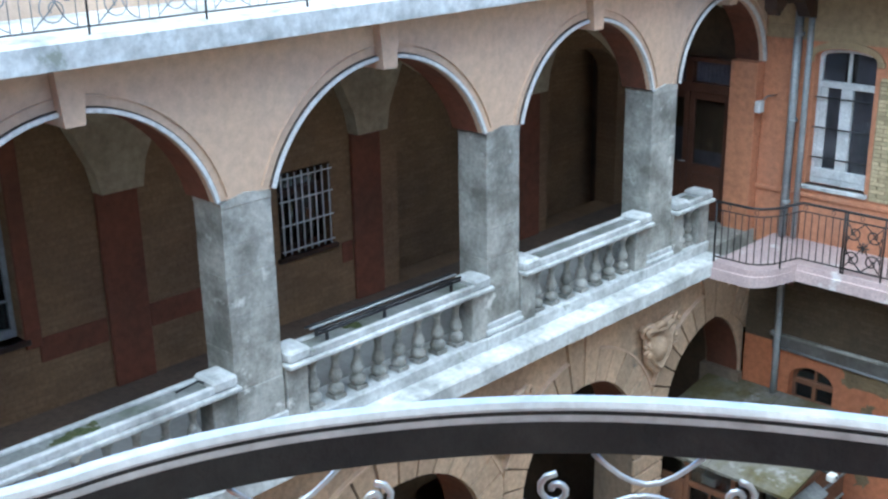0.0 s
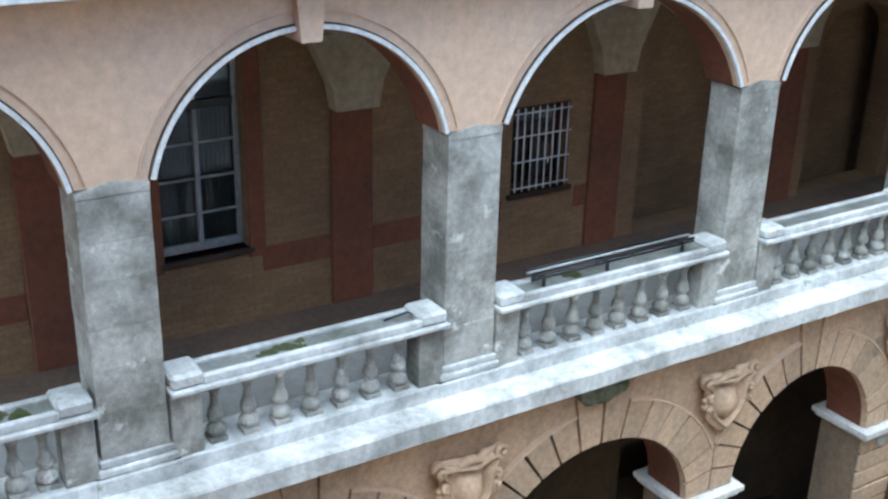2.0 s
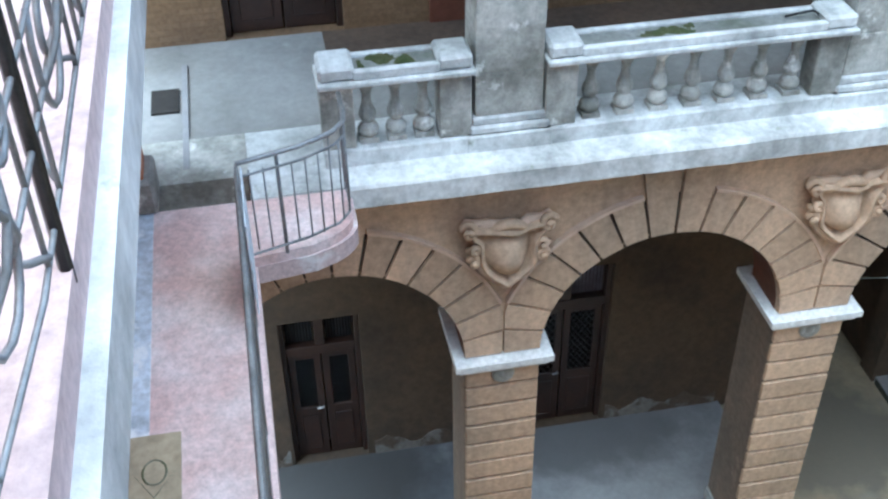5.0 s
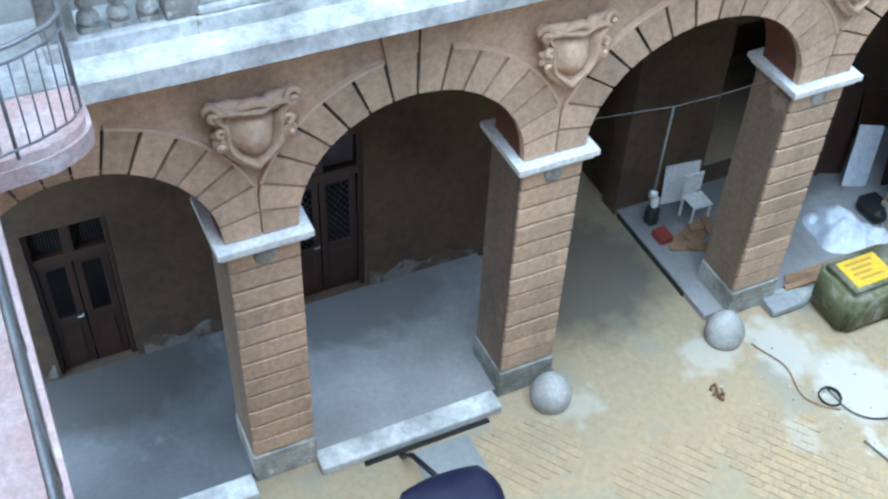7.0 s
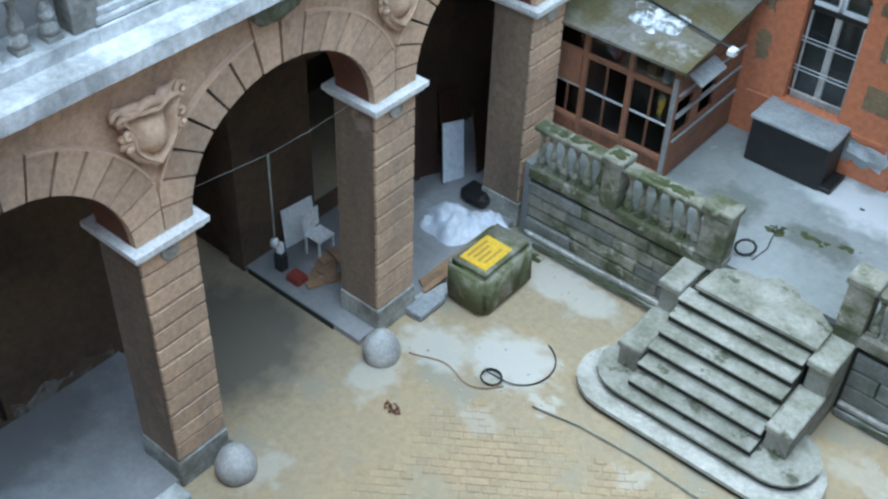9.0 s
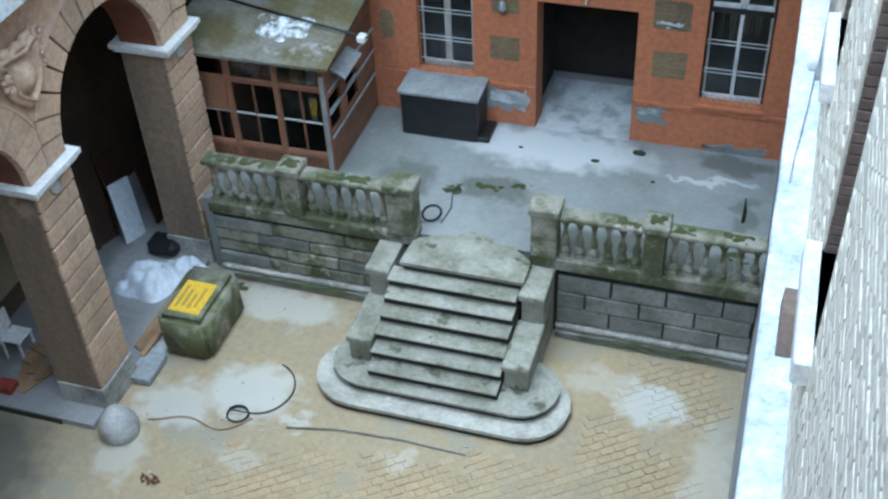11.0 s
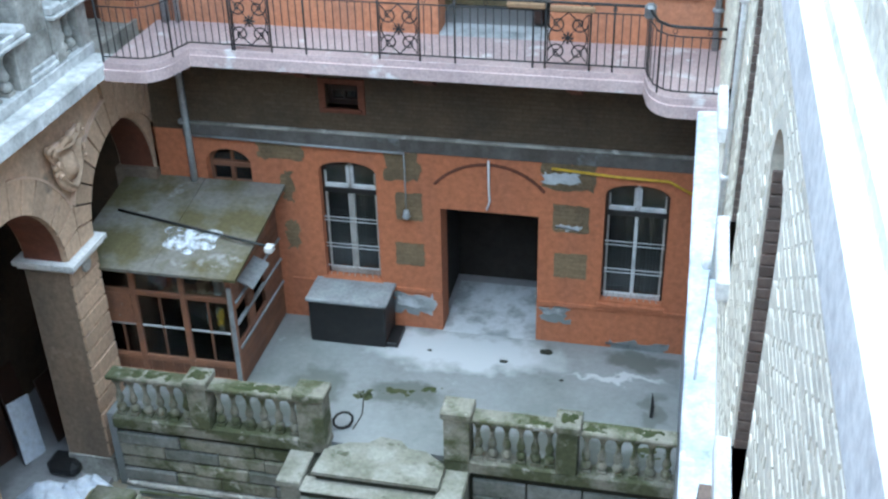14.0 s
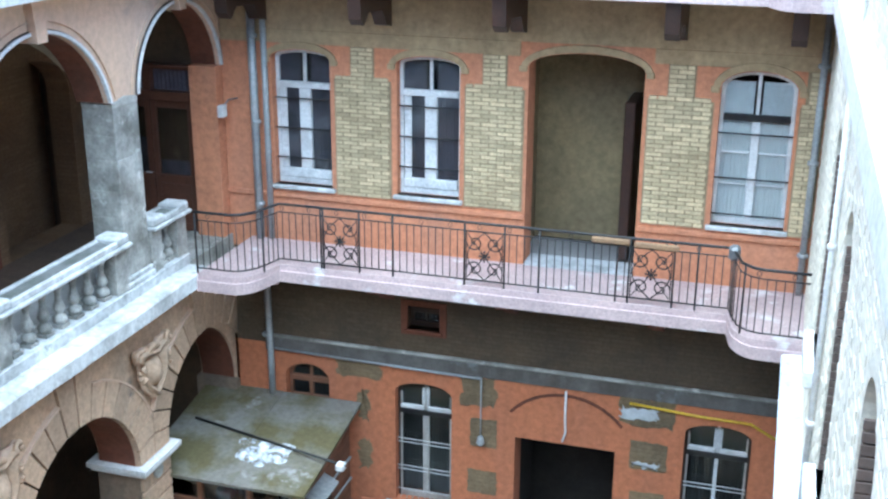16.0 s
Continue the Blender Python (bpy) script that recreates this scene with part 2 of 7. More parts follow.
M["plank"] = material("raw_wood_plank", (0.34, 0.22, 0.12), (0.24, 0.15, 0.09), 0.8, 2.5, 30, bump=0.25, vary=0.2)
M["felt"] = material("mossy_roofing_felt", (0.20, 0.19, 0.165), (0.115, 0.10, 0.045), 0.9, 0.9, 12, bump=0.3, stain_range=(0.40, 0.56), extra=((0.30, 0.30, 0.29), 1.6, 0.60))
M["zinc"] = material("grey_zinc_pipe", (0.44, 0.46, 0.47), (0.30, 0.315, 0.325), 0.5, 2, 20, metal=0.25, bump=0.1)
# Unlit-room gloom is put into this near-black; mat and crack share it.
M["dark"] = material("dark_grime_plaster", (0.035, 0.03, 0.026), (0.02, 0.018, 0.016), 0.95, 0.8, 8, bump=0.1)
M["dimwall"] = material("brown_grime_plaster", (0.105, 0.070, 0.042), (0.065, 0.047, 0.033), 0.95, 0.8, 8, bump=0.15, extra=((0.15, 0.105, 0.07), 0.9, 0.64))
M["black"] = material("black_painted_chest", (0.012, 0.012, 0.013), (0.022, 0.021, 0.02), 0.5, 2, 20, bump=0.1)
M["lid"] = material("grey_weathered_lid", (0.34, 0.36, 0.37), (0.24, 0.25, 0.26), 0.7, 2, 15)
M["green"] = material("mossy_green_tank", (0.13, 0.14, 0.065), (0.30, 0.29, 0.235), 0.85, 2.4, 14, bump=0.35, stain_range=(0.44, 0.60))
M["yellow"] = material("yellow_label_sheet", (0.75, 0.50, 0.03), (0.68, 0.46, 0.05), 0.6, 3, 20, bump=0.05)
M["ink"] = material("faded_brown_print", (0.46, 0.30, 0.05), (0.40, 0.26, 0.05), 0.7, 3, 20, bump=0.0)
M["sack"] = material("pale_blue_white_plastic_sack", (0.74, 0.77, 0.84), (0.58, 0.62, 0.72), 0.45, 3, 12, bump=0.3)
M["rubber"] = material("black_rubber", (0.02, 0.022, 0.022), (0.035, 0.036, 0.034), 0.55, 3, 20, bump=0.1)
# Moss and dirt; the risers' shade is put into this black too.
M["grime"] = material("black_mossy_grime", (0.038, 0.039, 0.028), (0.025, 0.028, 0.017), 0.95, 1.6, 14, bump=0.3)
M["block"] = material("sooty_grey_block", (0.24, 0.245, 0.235), (0.12, 0.13, 0.105), 0.9, 1.5, 14, bump=0.35, vary=0.2)
M["soot"] = material("sooty_joint_bed", (0.07, 0.05, 0.036), (0.045, 0.034, 0.027), 0.95, 2, 14, bump=0.1)
M["peel"] = material("peeling_grey_skirting", (0.22, 0.20, 0.175), (0.11, 0.08, 0.055), 0.9, 2.4, 14, bump=0.2, stain_range=(0.47, 0.56))
M["ballstone"] = material("pale_grey_guard_stone", (0.47, 0.47, 0.46), (0.30, 0.30, 0.29), 0.85, 2, 18, bump=0.3)
M["moss"] = material("green_moss", (0.052, 0.068, 0.022), (0.085, 0.085, 0.04), 0.95, 4, 40, bump=0.6)
M["curtain"] = material("white_net_curtain", (0.86, 0.86, 0.86), (0.74, 0.75, 0.77), 0.9, 2.5, 30, bump=0.1)
M["navy"] = material("dark_blue_tarpaulin", (0.012, 0.014, 0.045), (0.02, 0.022, 0.05), 0.45, 2, 12, bump=0.15)
M["redjunk"] = material("faded_red_plastic", (0.30, 0.05, 0.03), (0.2, 0.04, 0.03), 0.6, 3, 12)
M["foil"] = sheet_material("crumpled_clear_plastic", (0.80, 0.85, 0.92))
M["brick_dark"] = brick_material("dim_yellow_brick", (0.265, 0.165, 0.088), (0.18, 0.112, 0.066), (0.85, 0.82, 0.78), axis="y")
M["brick_end"] = brick_material("sooty_yellow_brick", (0.27, 0.20, 0.115), (0.15, 0.115, 0.07), (0.8, 0.76, 0.7), axis="x")
M["brick_light"] = island(material("yellow_facing_brick_rest", (0.64, 0.53, 0.33), (0.50, 0.41, 0.25), 0.85, 1.2, 25, bump=0.2), 0.26)
M["brick_part"] = material("yellow_facing_brick", (0.64, 0.53, 0.33), (0.50, 0.41, 0.25), 0.85, 1.2, 25, bump=0.2, vary=0.26)
M["mortar"] = material("grey_brown_mortar", (0.32, 0.25, 0.15), (0.24, 0.19, 0.12), 0.95, 2, 20)
M["brick_white"] = island(material("whitewashed_brick_rest", (0.78, 0.735, 0.62), (0.66, 0.62, 0.52), 0.85, 0.8, 14, bump=0.3, extra=((0.50, 0.46, 0.38), 1.3, 0.68)), 0.08)
M["brick_white_part"] = material("whitewashed_brick", (0.78, 0.735, 0.62), (0.66, 0.62, 0.52), 0.85, 0.8, 14, bump=0.3, extra=((0.50, 0.46, 0.38), 1.3, 0.68), vary=0.08)
M["sidegrey"] = material("blue_grey_stained_render", (0.42, 0.45, 0.50), (0.26, 0.28, 0.31), 0.85, 0.9, 12, bump=0.15, streak=True)
M["sidejoint"] = material("grey_cream_joint_mortar", (0.73, 0.695, 0.59), (0.64, 0.605, 0.51), 0.9, 1.0, 14, bump=0.15)
M["olive"] = material("dim_olive_plaster", (0.26, 0.205, 0.11), (0.19, 0.15, 0.085), 0.92, 0.8, 8, bump=0.08)
M["paleblue"] = material("pale_blue_grey_render", (0.66, 0.72, 0.80), (0.44, 0.49, 0.56), 0.85, 1.6, 12, bump=0.25, extra=((0.78, 0.80, 0.83), 2.4, 0.56), speck=1.2)
M["dusk"] = material("dim_purple_grey_curtain", (0.13, 0.115, 0.14), (0.07, 0.065, 0.08), 0.9, 2.5, 30, bump=0.1)
# Cloth added behind panes; the dark room is put into its near-black.
M["gloom"] = material("near_black_dusty_cloth", (0.012, 0.012, 0.014), (0.024, 0.023, 0.024), 0.9, 2.5, 30, bump=0.1)
# The iron rail's sky reflection is put into this bright metal colour.
M["steel"] = material("worn_bright_steel", (0.75, 0.77, 0.80), (0.55, 0.57, 0.60), 0.42, 6, 40, metal=0.85, bump=0.05)
# Worn brown, with the shadow by the rear wall put into it.
M["tile"] = material("worn_brown_gallery_tile", (0.15, 0.105, 0.075), (0.10, 0.075, 0.058), 0.8, 1.2, 12, bump=0.1)
M["frieze_grey"] = material("sooty_brown_grey_band", (0.15, 0.14, 0.13), (0.085, 0.075, 0.065), 0.9, 1.4, 12, bump=0.2, streak=True, extra=((0.20, 0.21, 0.22), 1.4, 0.6))
M["wash"] = material("pale_dusty_cement", (0.56, 0.58, 0.60), (0.30, 0.315, 0.32), 0.8, 1.8, 12, bump=0.1, stain_range=(0.46, 0.62), speck=0.5)
# Soot, with the shade under the balcony put into the colour too.
M["shaded_sootbrick"] = brick_material("blackened_yellow_brick", (0.125, 0.092, 0.058), (0.075, 0.058, 0.042), (0.8, 0.76, 0.7), axis="x")
M["gallery_floor"] = material("worn_grey_gallery_stone", (0.33, 0.325, 0.315), (0.23, 0.225, 0.215), 0.8, 0.8, 12, bump=0.08, extra=((0.40, 0.395, 0.385), 0.9, 0.62), speck=0.5)
M["palestep"] = material("pale_worn_step_stone", (0.46, 0.45, 0.41), (0.27, 0.265, 0.22), 0.88, 1.8, 14, bump=0.3, extra=((0.62, 0.61, 0.58), 1.9, 0.60))
M["glass"] = glass_material("window_glass")


# ---- mesh helpers ----
def box(bm, x0, x1, y0, y1, z0, z1):
    v = [bm.verts.new(p) for p in ((x0, y0, z0), (x1, y0, z0), (x1, y1, z0), (x0, y1, z0), (x0, y0, z1), (x1, y0, z1), (x1, y1, z1), (x0, y1, z1))]
    for f in ((0, 3, 2, 1), (4, 5, 6, 7), (0, 1, 5, 4), (1, 2, 6, 5), (2, 3, 7, 6), (3, 0, 4, 7)):
        bm.faces.new([v[i] for i in f])
    return v


def soft_box(x0, x1, y0, y1, z0, z1, r=0.01):
    bm = bmesh.new()
    box(bm, x0, x1, y0, y1, z0, z1)
    bmesh.ops.bevel(bm, geom=bm.edges[:], offset=r, segments=1, affect="EDGES", profile=0.5)
    return bm


def prism(bm, outline, to3, d0, d1):
    """Extrudes a 2D outline between depths d0 and d1; to3(u, v, d) gives the place."""
    a = [bm.verts.new(to3(u, v, d0)) for u, v in outline]
    b = [bm.verts.new(to3(u, v, d1)) for u, v in outline]
    bm.faces.new(a[::-1])
    bm.faces.new(b)
    n = len(a)
    for i in range(n):
        bm.faces.new((a[i], a[(i + 1) % n], b[(i + 1) % n], b[i]))


def tube(bm, pts, r, n=6, closed=False):
    """A round bar along points; r may be a list."""
    pts = [Vector(p) for p in pts]
    rings = []
    last = None
    for i, p in enumerate(pts):
        a = pts[i - 1] if i or closed else p
        b = pts[(i + 1) % len(pts)] if i < len(pts) - 1 or closed else p
        d = (b - a).normalized()
        if last is None:
            up = Vector((0, 0, 1)) if abs(d.z) < 0.9 else Vector((1, 0, 0))
            s = d.cross(up).normalized()
        else:
            s = (last - d * last.dot(d)).normalized()
        last = s
        t = d.cross(s)
        rr = r[i] if isinstance(r, (list, tuple)) else r
        rings.append([bm.verts.new(p + (s * math.cos(k * math.tau / n) + t * math.sin(k * math.tau / n)) * rr) for k in range(n)])
    m = len(rings)
    for i in range(m if closed else m - 1):
        q, w = rings[i], rings[(i + 1) % m]
        for k in range(n):
            bm.faces.new((q[k], q[(k + 1) % n], w[(k + 1) % n], w[k]))
    if not closed:
        bm.faces.new(rings[0][::-1])
        bm.faces.new(rings[-1])


def lathe(bm, profile, n=12, at=(0, 0, 0)):
    rings = [[bm.verts.new((at[0] + r * math.cos(k * math.tau / n), at[1] + r * math.sin(k * math.tau / n), at[2] + z)) for k in range(n)] for r, z in profile]
    for a, b in zip(rings, rings[1:]):
        for k in range(n):
            bm.faces.new((a[k], a[(k + 1) % n], b[(k + 1) % n], b[k]))
    bm.faces.new(rings[0][::-1])
    bm.faces.new(rings[-1])


def sweep(bm, path, section):
    """A moulding: path of (x, y), section of (offset to the left of the path, z), closed round."""
    rows_ = []
    for i, p in enumerate(path):
        a, b = path[max(i - 1, 0)], path[min(i + 1, len(path) - 1)]
        d = Vector((b[0] - a[0], b[1] - a[1])).normalized()
        rows_.append([bm.verts.new((p[0] - d.y * o, p[1] + d.x * o, z)) for o, z in section])
    k = len(section)
    for a, b in zip(rows_, rows_[1:]):
        for i in range(k):
            bm.faces.new((a[i], a[(i + 1) % k], b[(i + 1) % k], b[i]))
    bm.faces.new(rows_[0][::-1])
    bm.faces.new(rows_[-1])


def finish(bm, name, mat, smooth=False):
    bmesh.ops.recalc_face_normals(bm, faces=bm.faces[:])
    me = bpy.data.meshes.new(name)
    bm.to_mesh(me)
    bm.free()
    me.materials.append(M[mat])
    if smooth:
        me.shade_smooth()
    return me


def part(name, bm, mat, parent, label="", smooth=False):
    ob = new(name, finish(bm, name, mat, smooth))
    ob.parent = parent
    return tagged(ob, label) if label else ob


def thing(name, label, category, group="", kind=""):
    return tagged(new(name), label, category, group, kind)


def solid(name, bm, mat, label, category, group="", kind="", smooth=False):
    return tagged(new(name, finish(bm, name, mat, smooth)), label, category, group, kind)


def put(name, me, parent, m=None):
    """One more object on a shared mesh."""
    ob = new(name, me)
    ob.parent = parent
    if m is not None:
        ob.matrix_basis = m
    return ob


def arc(h, rise, k, n, o=0.0):
    """Point k of n on a circle segment of half width h and height rise, o outside it."""
    R = (h * h + rise * rise) / (2 * rise)
    a0 = math.asin(min(1.0, h / R))
    if rise > h:
        a0 = math.pi - a0
    a = a0 * (2 * k / n - 1)
    return (R + o) * math.sin(a), (R + o) * math.cos(a) - (R - rise)


def wall(bm, to3, u0, u1, z0, z1, openings, d, n=16, segment=False):
    """A wall from u0 to u1 of thickness d, with openings (ua, ub, sill, spring, rise), in order along u."""
    def quad(*ps):
        bm.faces.new([bm.verts.new(to3(*p)) for p in ps])

    def face(ua, ub, za, zb):
        if ub - ua > 1e-4 and zb - za > 1e-4:
            for w in (0, d):
                quad((ua, za, w), (ub, za, w), (ub, zb, w), (ua, zb, w))

    at = u0
    for ua, ub, sill, spring, rise in openings:
        face(at, ua, z0, z1)
        face(ua, ub, z0, sill)
        if sill > z0 + 1e-4:
            quad((ua, sill, 0), (ub, sill, 0), (ub, sill, d), (ua, sill, d))
        for u in (ua, ub):
            quad((u, sill, 0), (u, spring, 0), (u, spring, d), (u, sill, d))
        c, h = (ua + ub) / 2, (ub - ua) / 2
        m = n if rise else 1
        us = [c - h * math.cos(math.pi * i / m) for i in range(m + 1)]
        zs = [spring + rise * math.sqrt(max(0, 1 - ((u - c) / h) ** 2)) for u in us]
        if segment:
            us, zs = [c + arc(h, rise, i, m)[0] for i in range(m + 1)], [spring + arc(h, rise, i, m)[1] for i in range(m + 1)]
        for i in range(m):
            for w in (0, d):
                quad((us[i], zs[i], w), (us[i + 1], zs[i + 1], w), (us[i + 1], z1, w), (us[i], z1, w))
            quad((us[i], zs[i], 0), (us[i + 1], zs[i + 1], 0), (us[i + 1], zs[i + 1], d), (us[i], zs[i], d))
        at = ub
    face(at, u1, z0, z1)
    for z in ((z1,) if any(o[2] <= z0 + 1e-4 for o in openings) else (z0, z1)):
        quad((u0, z, 0), (u1, z, 0), (u1, z, d), (u0, z, d))
    for u in (u0, u1):
        quad((u, z0, 0), (u, z1, 0), (u, z1, d), (u, z0, d))
    bmesh.ops.remove_doubles(bm, verts=bm.verts[:], dist=1e-4)


# ---- plan ----
PIERS = (2.1, 5.74, 9.75, 13.4)      # centres of the piers along the arcade
L, XW, NEAR = 16.33, 9.38, -1.35     # end wall, lower side wall, wall behind the camera
XU = 9.48                            # side wall above the gallery ledge, set back
BACK = -2.7                          # rear wall of the arcade walks
F1, F2, TOP = 7.17, 11.95, 16.6      # floors of the two galleries, top of the court
ZT = 1.53                            # terrace
A3 = lambda u, z, w: (-w, u, z)      # arcade front: u along y, depth towards -x
E3 = lambda u, z, w: (u, L + w, z)   # end wall
R3 = lambda u, z, w: (XW + w, u, z)  # side wall
N3 = lambda u, z, w: (u, NEAR - w, z)
B3 = lambda u, z, w: (BACK - w, u, z)
C0, C5 = -1.45, 17.05
ALL = (C0, *PIERS, C5)
GH, UH = 0.42, 0.32                  # half widths of the lower and upper piers
SPRING, CROWN = 4.43, 5.83
USPRING, UCROWN = 10.03, 11.24
bays = list(zip(ALL, ALL[1:]))

# ---- ground ----
bm = bmesh.new()
nx, ny = 40, 70
grid = {}
for i in range(nx + 1):
    for j in range(ny + 1):
        x, y = -3.2 + 13.2 * i / nx, -2.2 + 16.0 * j / ny
        z = 0.012 * noise.noise((x * 0.9, y * 0.9, 3)) + 0.006 * noise.noise((x * 3, y * 3, 1)) - 0.012
        grid[i, j] = bm.verts.new((x, y, z))
for i in range(nx):
    for j in range(ny):
        bm.faces.new((grid[i, j], grid[i + 1, j], grid[i + 1, j + 1], grid[i, j + 1]))
far = 300
for (x0, x1, y0, y1) in ((-far, -3.2, -far, far), (10.0, far, -far, far), (-3.2, 10.0, -far, -2.2), (-3.2, 10.0, 13.8, far)):
    bm.faces.new([bm.verts.new(p) for p in ((x0, y0, -0.02), (x1, y0, -0.02), (x1, y1, -0.02), (x0, y1, -0.02))])
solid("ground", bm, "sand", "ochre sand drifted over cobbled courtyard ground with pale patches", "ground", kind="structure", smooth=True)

# ---- arcade front, lower storey ----
bm = bmesh.new()
wall(bm, lambda u, z, w: (-0.05 - w, u, z), NEAR - 0.3, L, SPRING, F1 - 0.28, [(max(a + GH, NEAR - 0.2), min(b - GH, L - 0.03), SPRING, SPRING, CROWN - SPRING) for a, b in bays], 0.7, 22)
solid("wall_arcade_lower", bm, "rustic", "tan plastered wall above round courtyard arches", "wall", kind="structure")
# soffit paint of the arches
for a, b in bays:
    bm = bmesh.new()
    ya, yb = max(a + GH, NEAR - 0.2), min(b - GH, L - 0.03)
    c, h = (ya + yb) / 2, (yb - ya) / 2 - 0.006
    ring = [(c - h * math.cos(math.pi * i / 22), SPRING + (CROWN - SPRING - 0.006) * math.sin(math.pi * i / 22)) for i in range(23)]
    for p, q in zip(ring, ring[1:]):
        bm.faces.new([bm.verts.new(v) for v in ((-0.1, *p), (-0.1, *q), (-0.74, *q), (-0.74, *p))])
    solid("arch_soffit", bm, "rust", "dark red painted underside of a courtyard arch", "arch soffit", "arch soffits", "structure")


def voussoirs(a, b, parent):
    ya, yb = a + GH, b - GH
    c, h, rise, ring, n = (a + b) / 2, (yb - ya) / 2, CROWN - SPRING, 0.52, 16
    for i in range(n):
        t0, t1 = math.pi * i / n + 0.011, math.pi * (i + 1) / n - 0.011
        outline = []
        ts = [t0 + (t1 - t0) * k / 3 for k in range(4)]
        inner = [(c - h * math.cos(t), SPRING + rise * math.sin(t)) for t in ts]
        outer = []
        deep = ring + (0.5 if i in (7, 8) else 0.0)
        for t, (iy, iz) in zip(ts, inner):
            dy, dz = -math.cos(t), math.sin(t)
            s = deep
            lim = (b - a) / 2 - 0.012
            if abs(iy + dy * s - c) > lim:
                s = (lim - abs(iy - c)) / max(abs(dy), 1e-3)
            if iz + dz * s > F1 - 0.30:
                s = (F1 - 0.30 - iz) / max(dz, 1e-3)
            outer.append((iy + dy * s, iz + dz * s))
        bm = bmesh.new()
        lift = 0.012 * ((i * 7) % 3) / 2
        prism(bm, inner + outer[::-1], lambda u, v, d: (d, u, v), -0.06, 0.0 + lift * 0.5)
        part("voussoir", bm, "rustic", parent)
    bm = bmesh.new()
    for i in range(24):
        pts = []
        for o, k in ((0.02, i), (ring - 0.03, i), (ring - 0.03, i + 1), (0.02, i + 1)):
            t = math.pi * k / 24
            u = c - (h + o) * math.cos(t)
            pts.append((max(a + 0.02, min(b - 0.02, u)), min(SPRING + (rise + o) * math.sin(t), F1 - 0.34)))
        prism(bm, pts, lambda u, v, d: (d, u, v), -0.058, -0.044)
    part("joint_bed", bm, "soot", parent, "sooty recessed joints")
    lim = (b - a) / 2 - 0.05
    t0 = math.acos(min(1.0, lim / (h + ring)))
    for ta, tb in ((t0, math.pi / 2 - 0.2), (math.pi / 2 + 0.2, math.pi - t0)):
        ts = [ta + (tb - ta) * k / 14 for k in range(15)]
        outline = [(c - (h + o) * math.cos(t), SPRING + (rise + o) * math.sin(t)) for o, row in ((ring - 0.005, ts), (ring + 0.03, ts[::-1])) for t in row]
        bm = bmesh.new()
        prism(bm, outline, lambda u, v, d: (d, u, v), -0.055, 0.022)
        part("extrados_bead", bm, "plaster", parent, "thin pale bead round the arch ring")


for k, (a, b) in enumerate(bays):
    arch = thing("stone_arch", "tan rusticated arch ring of wedge blocks with dark joints", "arch", "courtyard arches")
    voussoirs(a if a != C0 else C0, b, arch)


def pier(c, mossy=False):
    p = thing("arcade_pier", "tan rusticated courtyard pier with grey plinth and white impost", "pier", "courtyard piers")
    part("core", soft_box(-0.8, -0.045, c - GH, c + GH, 0.0, SPRING - 0.14, 0.008), "reveal", p, "plain brown pier reveal with shade in its colour")
    part("joint_bed", soft_box(-0.05, -0.035, c - GH + 0.012, c + GH - 0.012, 0.5, SPRING - 0.16, 0.002), "soot", p, "sooty recessed joints")
    part("plinth", soft_box(-0.82, 0.02, c - GH - 0.02, c + GH + 0.02, -0.02, 0.52, 0.02), "stone", p, "grey stone plinth")
    n = 12
    step = (SPRING - 0.15 - 0.53) / n
    for i in range(n):
        part("course_block", soft_box(-0.05, 0.0 + 0.004 * (i % 3), c - GH + 0.004, c + GH - 0.004, 0.53 + i * step + 0.018, 0.53 + (i + 1) * step - 0.018, 0.012), "rustic", p)
    bm = bmesh.new()
    box(bm, -0.86, 0.09, c - GH - 0.08, c + GH + 0.08, SPRING - 0.15, SPRING - 0.08)
    box(bm, -0.9, 0.14, c - GH - 0.13, c + GH + 0.13, SPRING - 0.08, SPRING + 0.0)
    part("impost", bm, "white", p, "whitewashed moulded impost")
    bm = bmesh.new()
    lathe(bm, [(0.13, 0.0), (0.13, 0.03), (0.10, 0.05), (0.075, 0.035), (0.05, 0.035), (0.03, 0.06), (0.0001, 0.065)], 14)
    bmesh.ops.transform(bm, matrix=pose(0.005, c, SPRING - 0.27, 0, 90, 0), verts=bm.verts[:])
    part("rosette", bm, "stone", p, "small round grey rosette", True)


for c in PIERS:
    pier(c)
for k, c in enumerate((NEAR - 0.12, L - 0.06)):
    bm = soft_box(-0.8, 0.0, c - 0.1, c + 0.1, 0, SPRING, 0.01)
    solid("corner_pier", bm, "reveal", "corner pier of the arcade in shaded brown plaster", "pier", "corner piers", "structure")


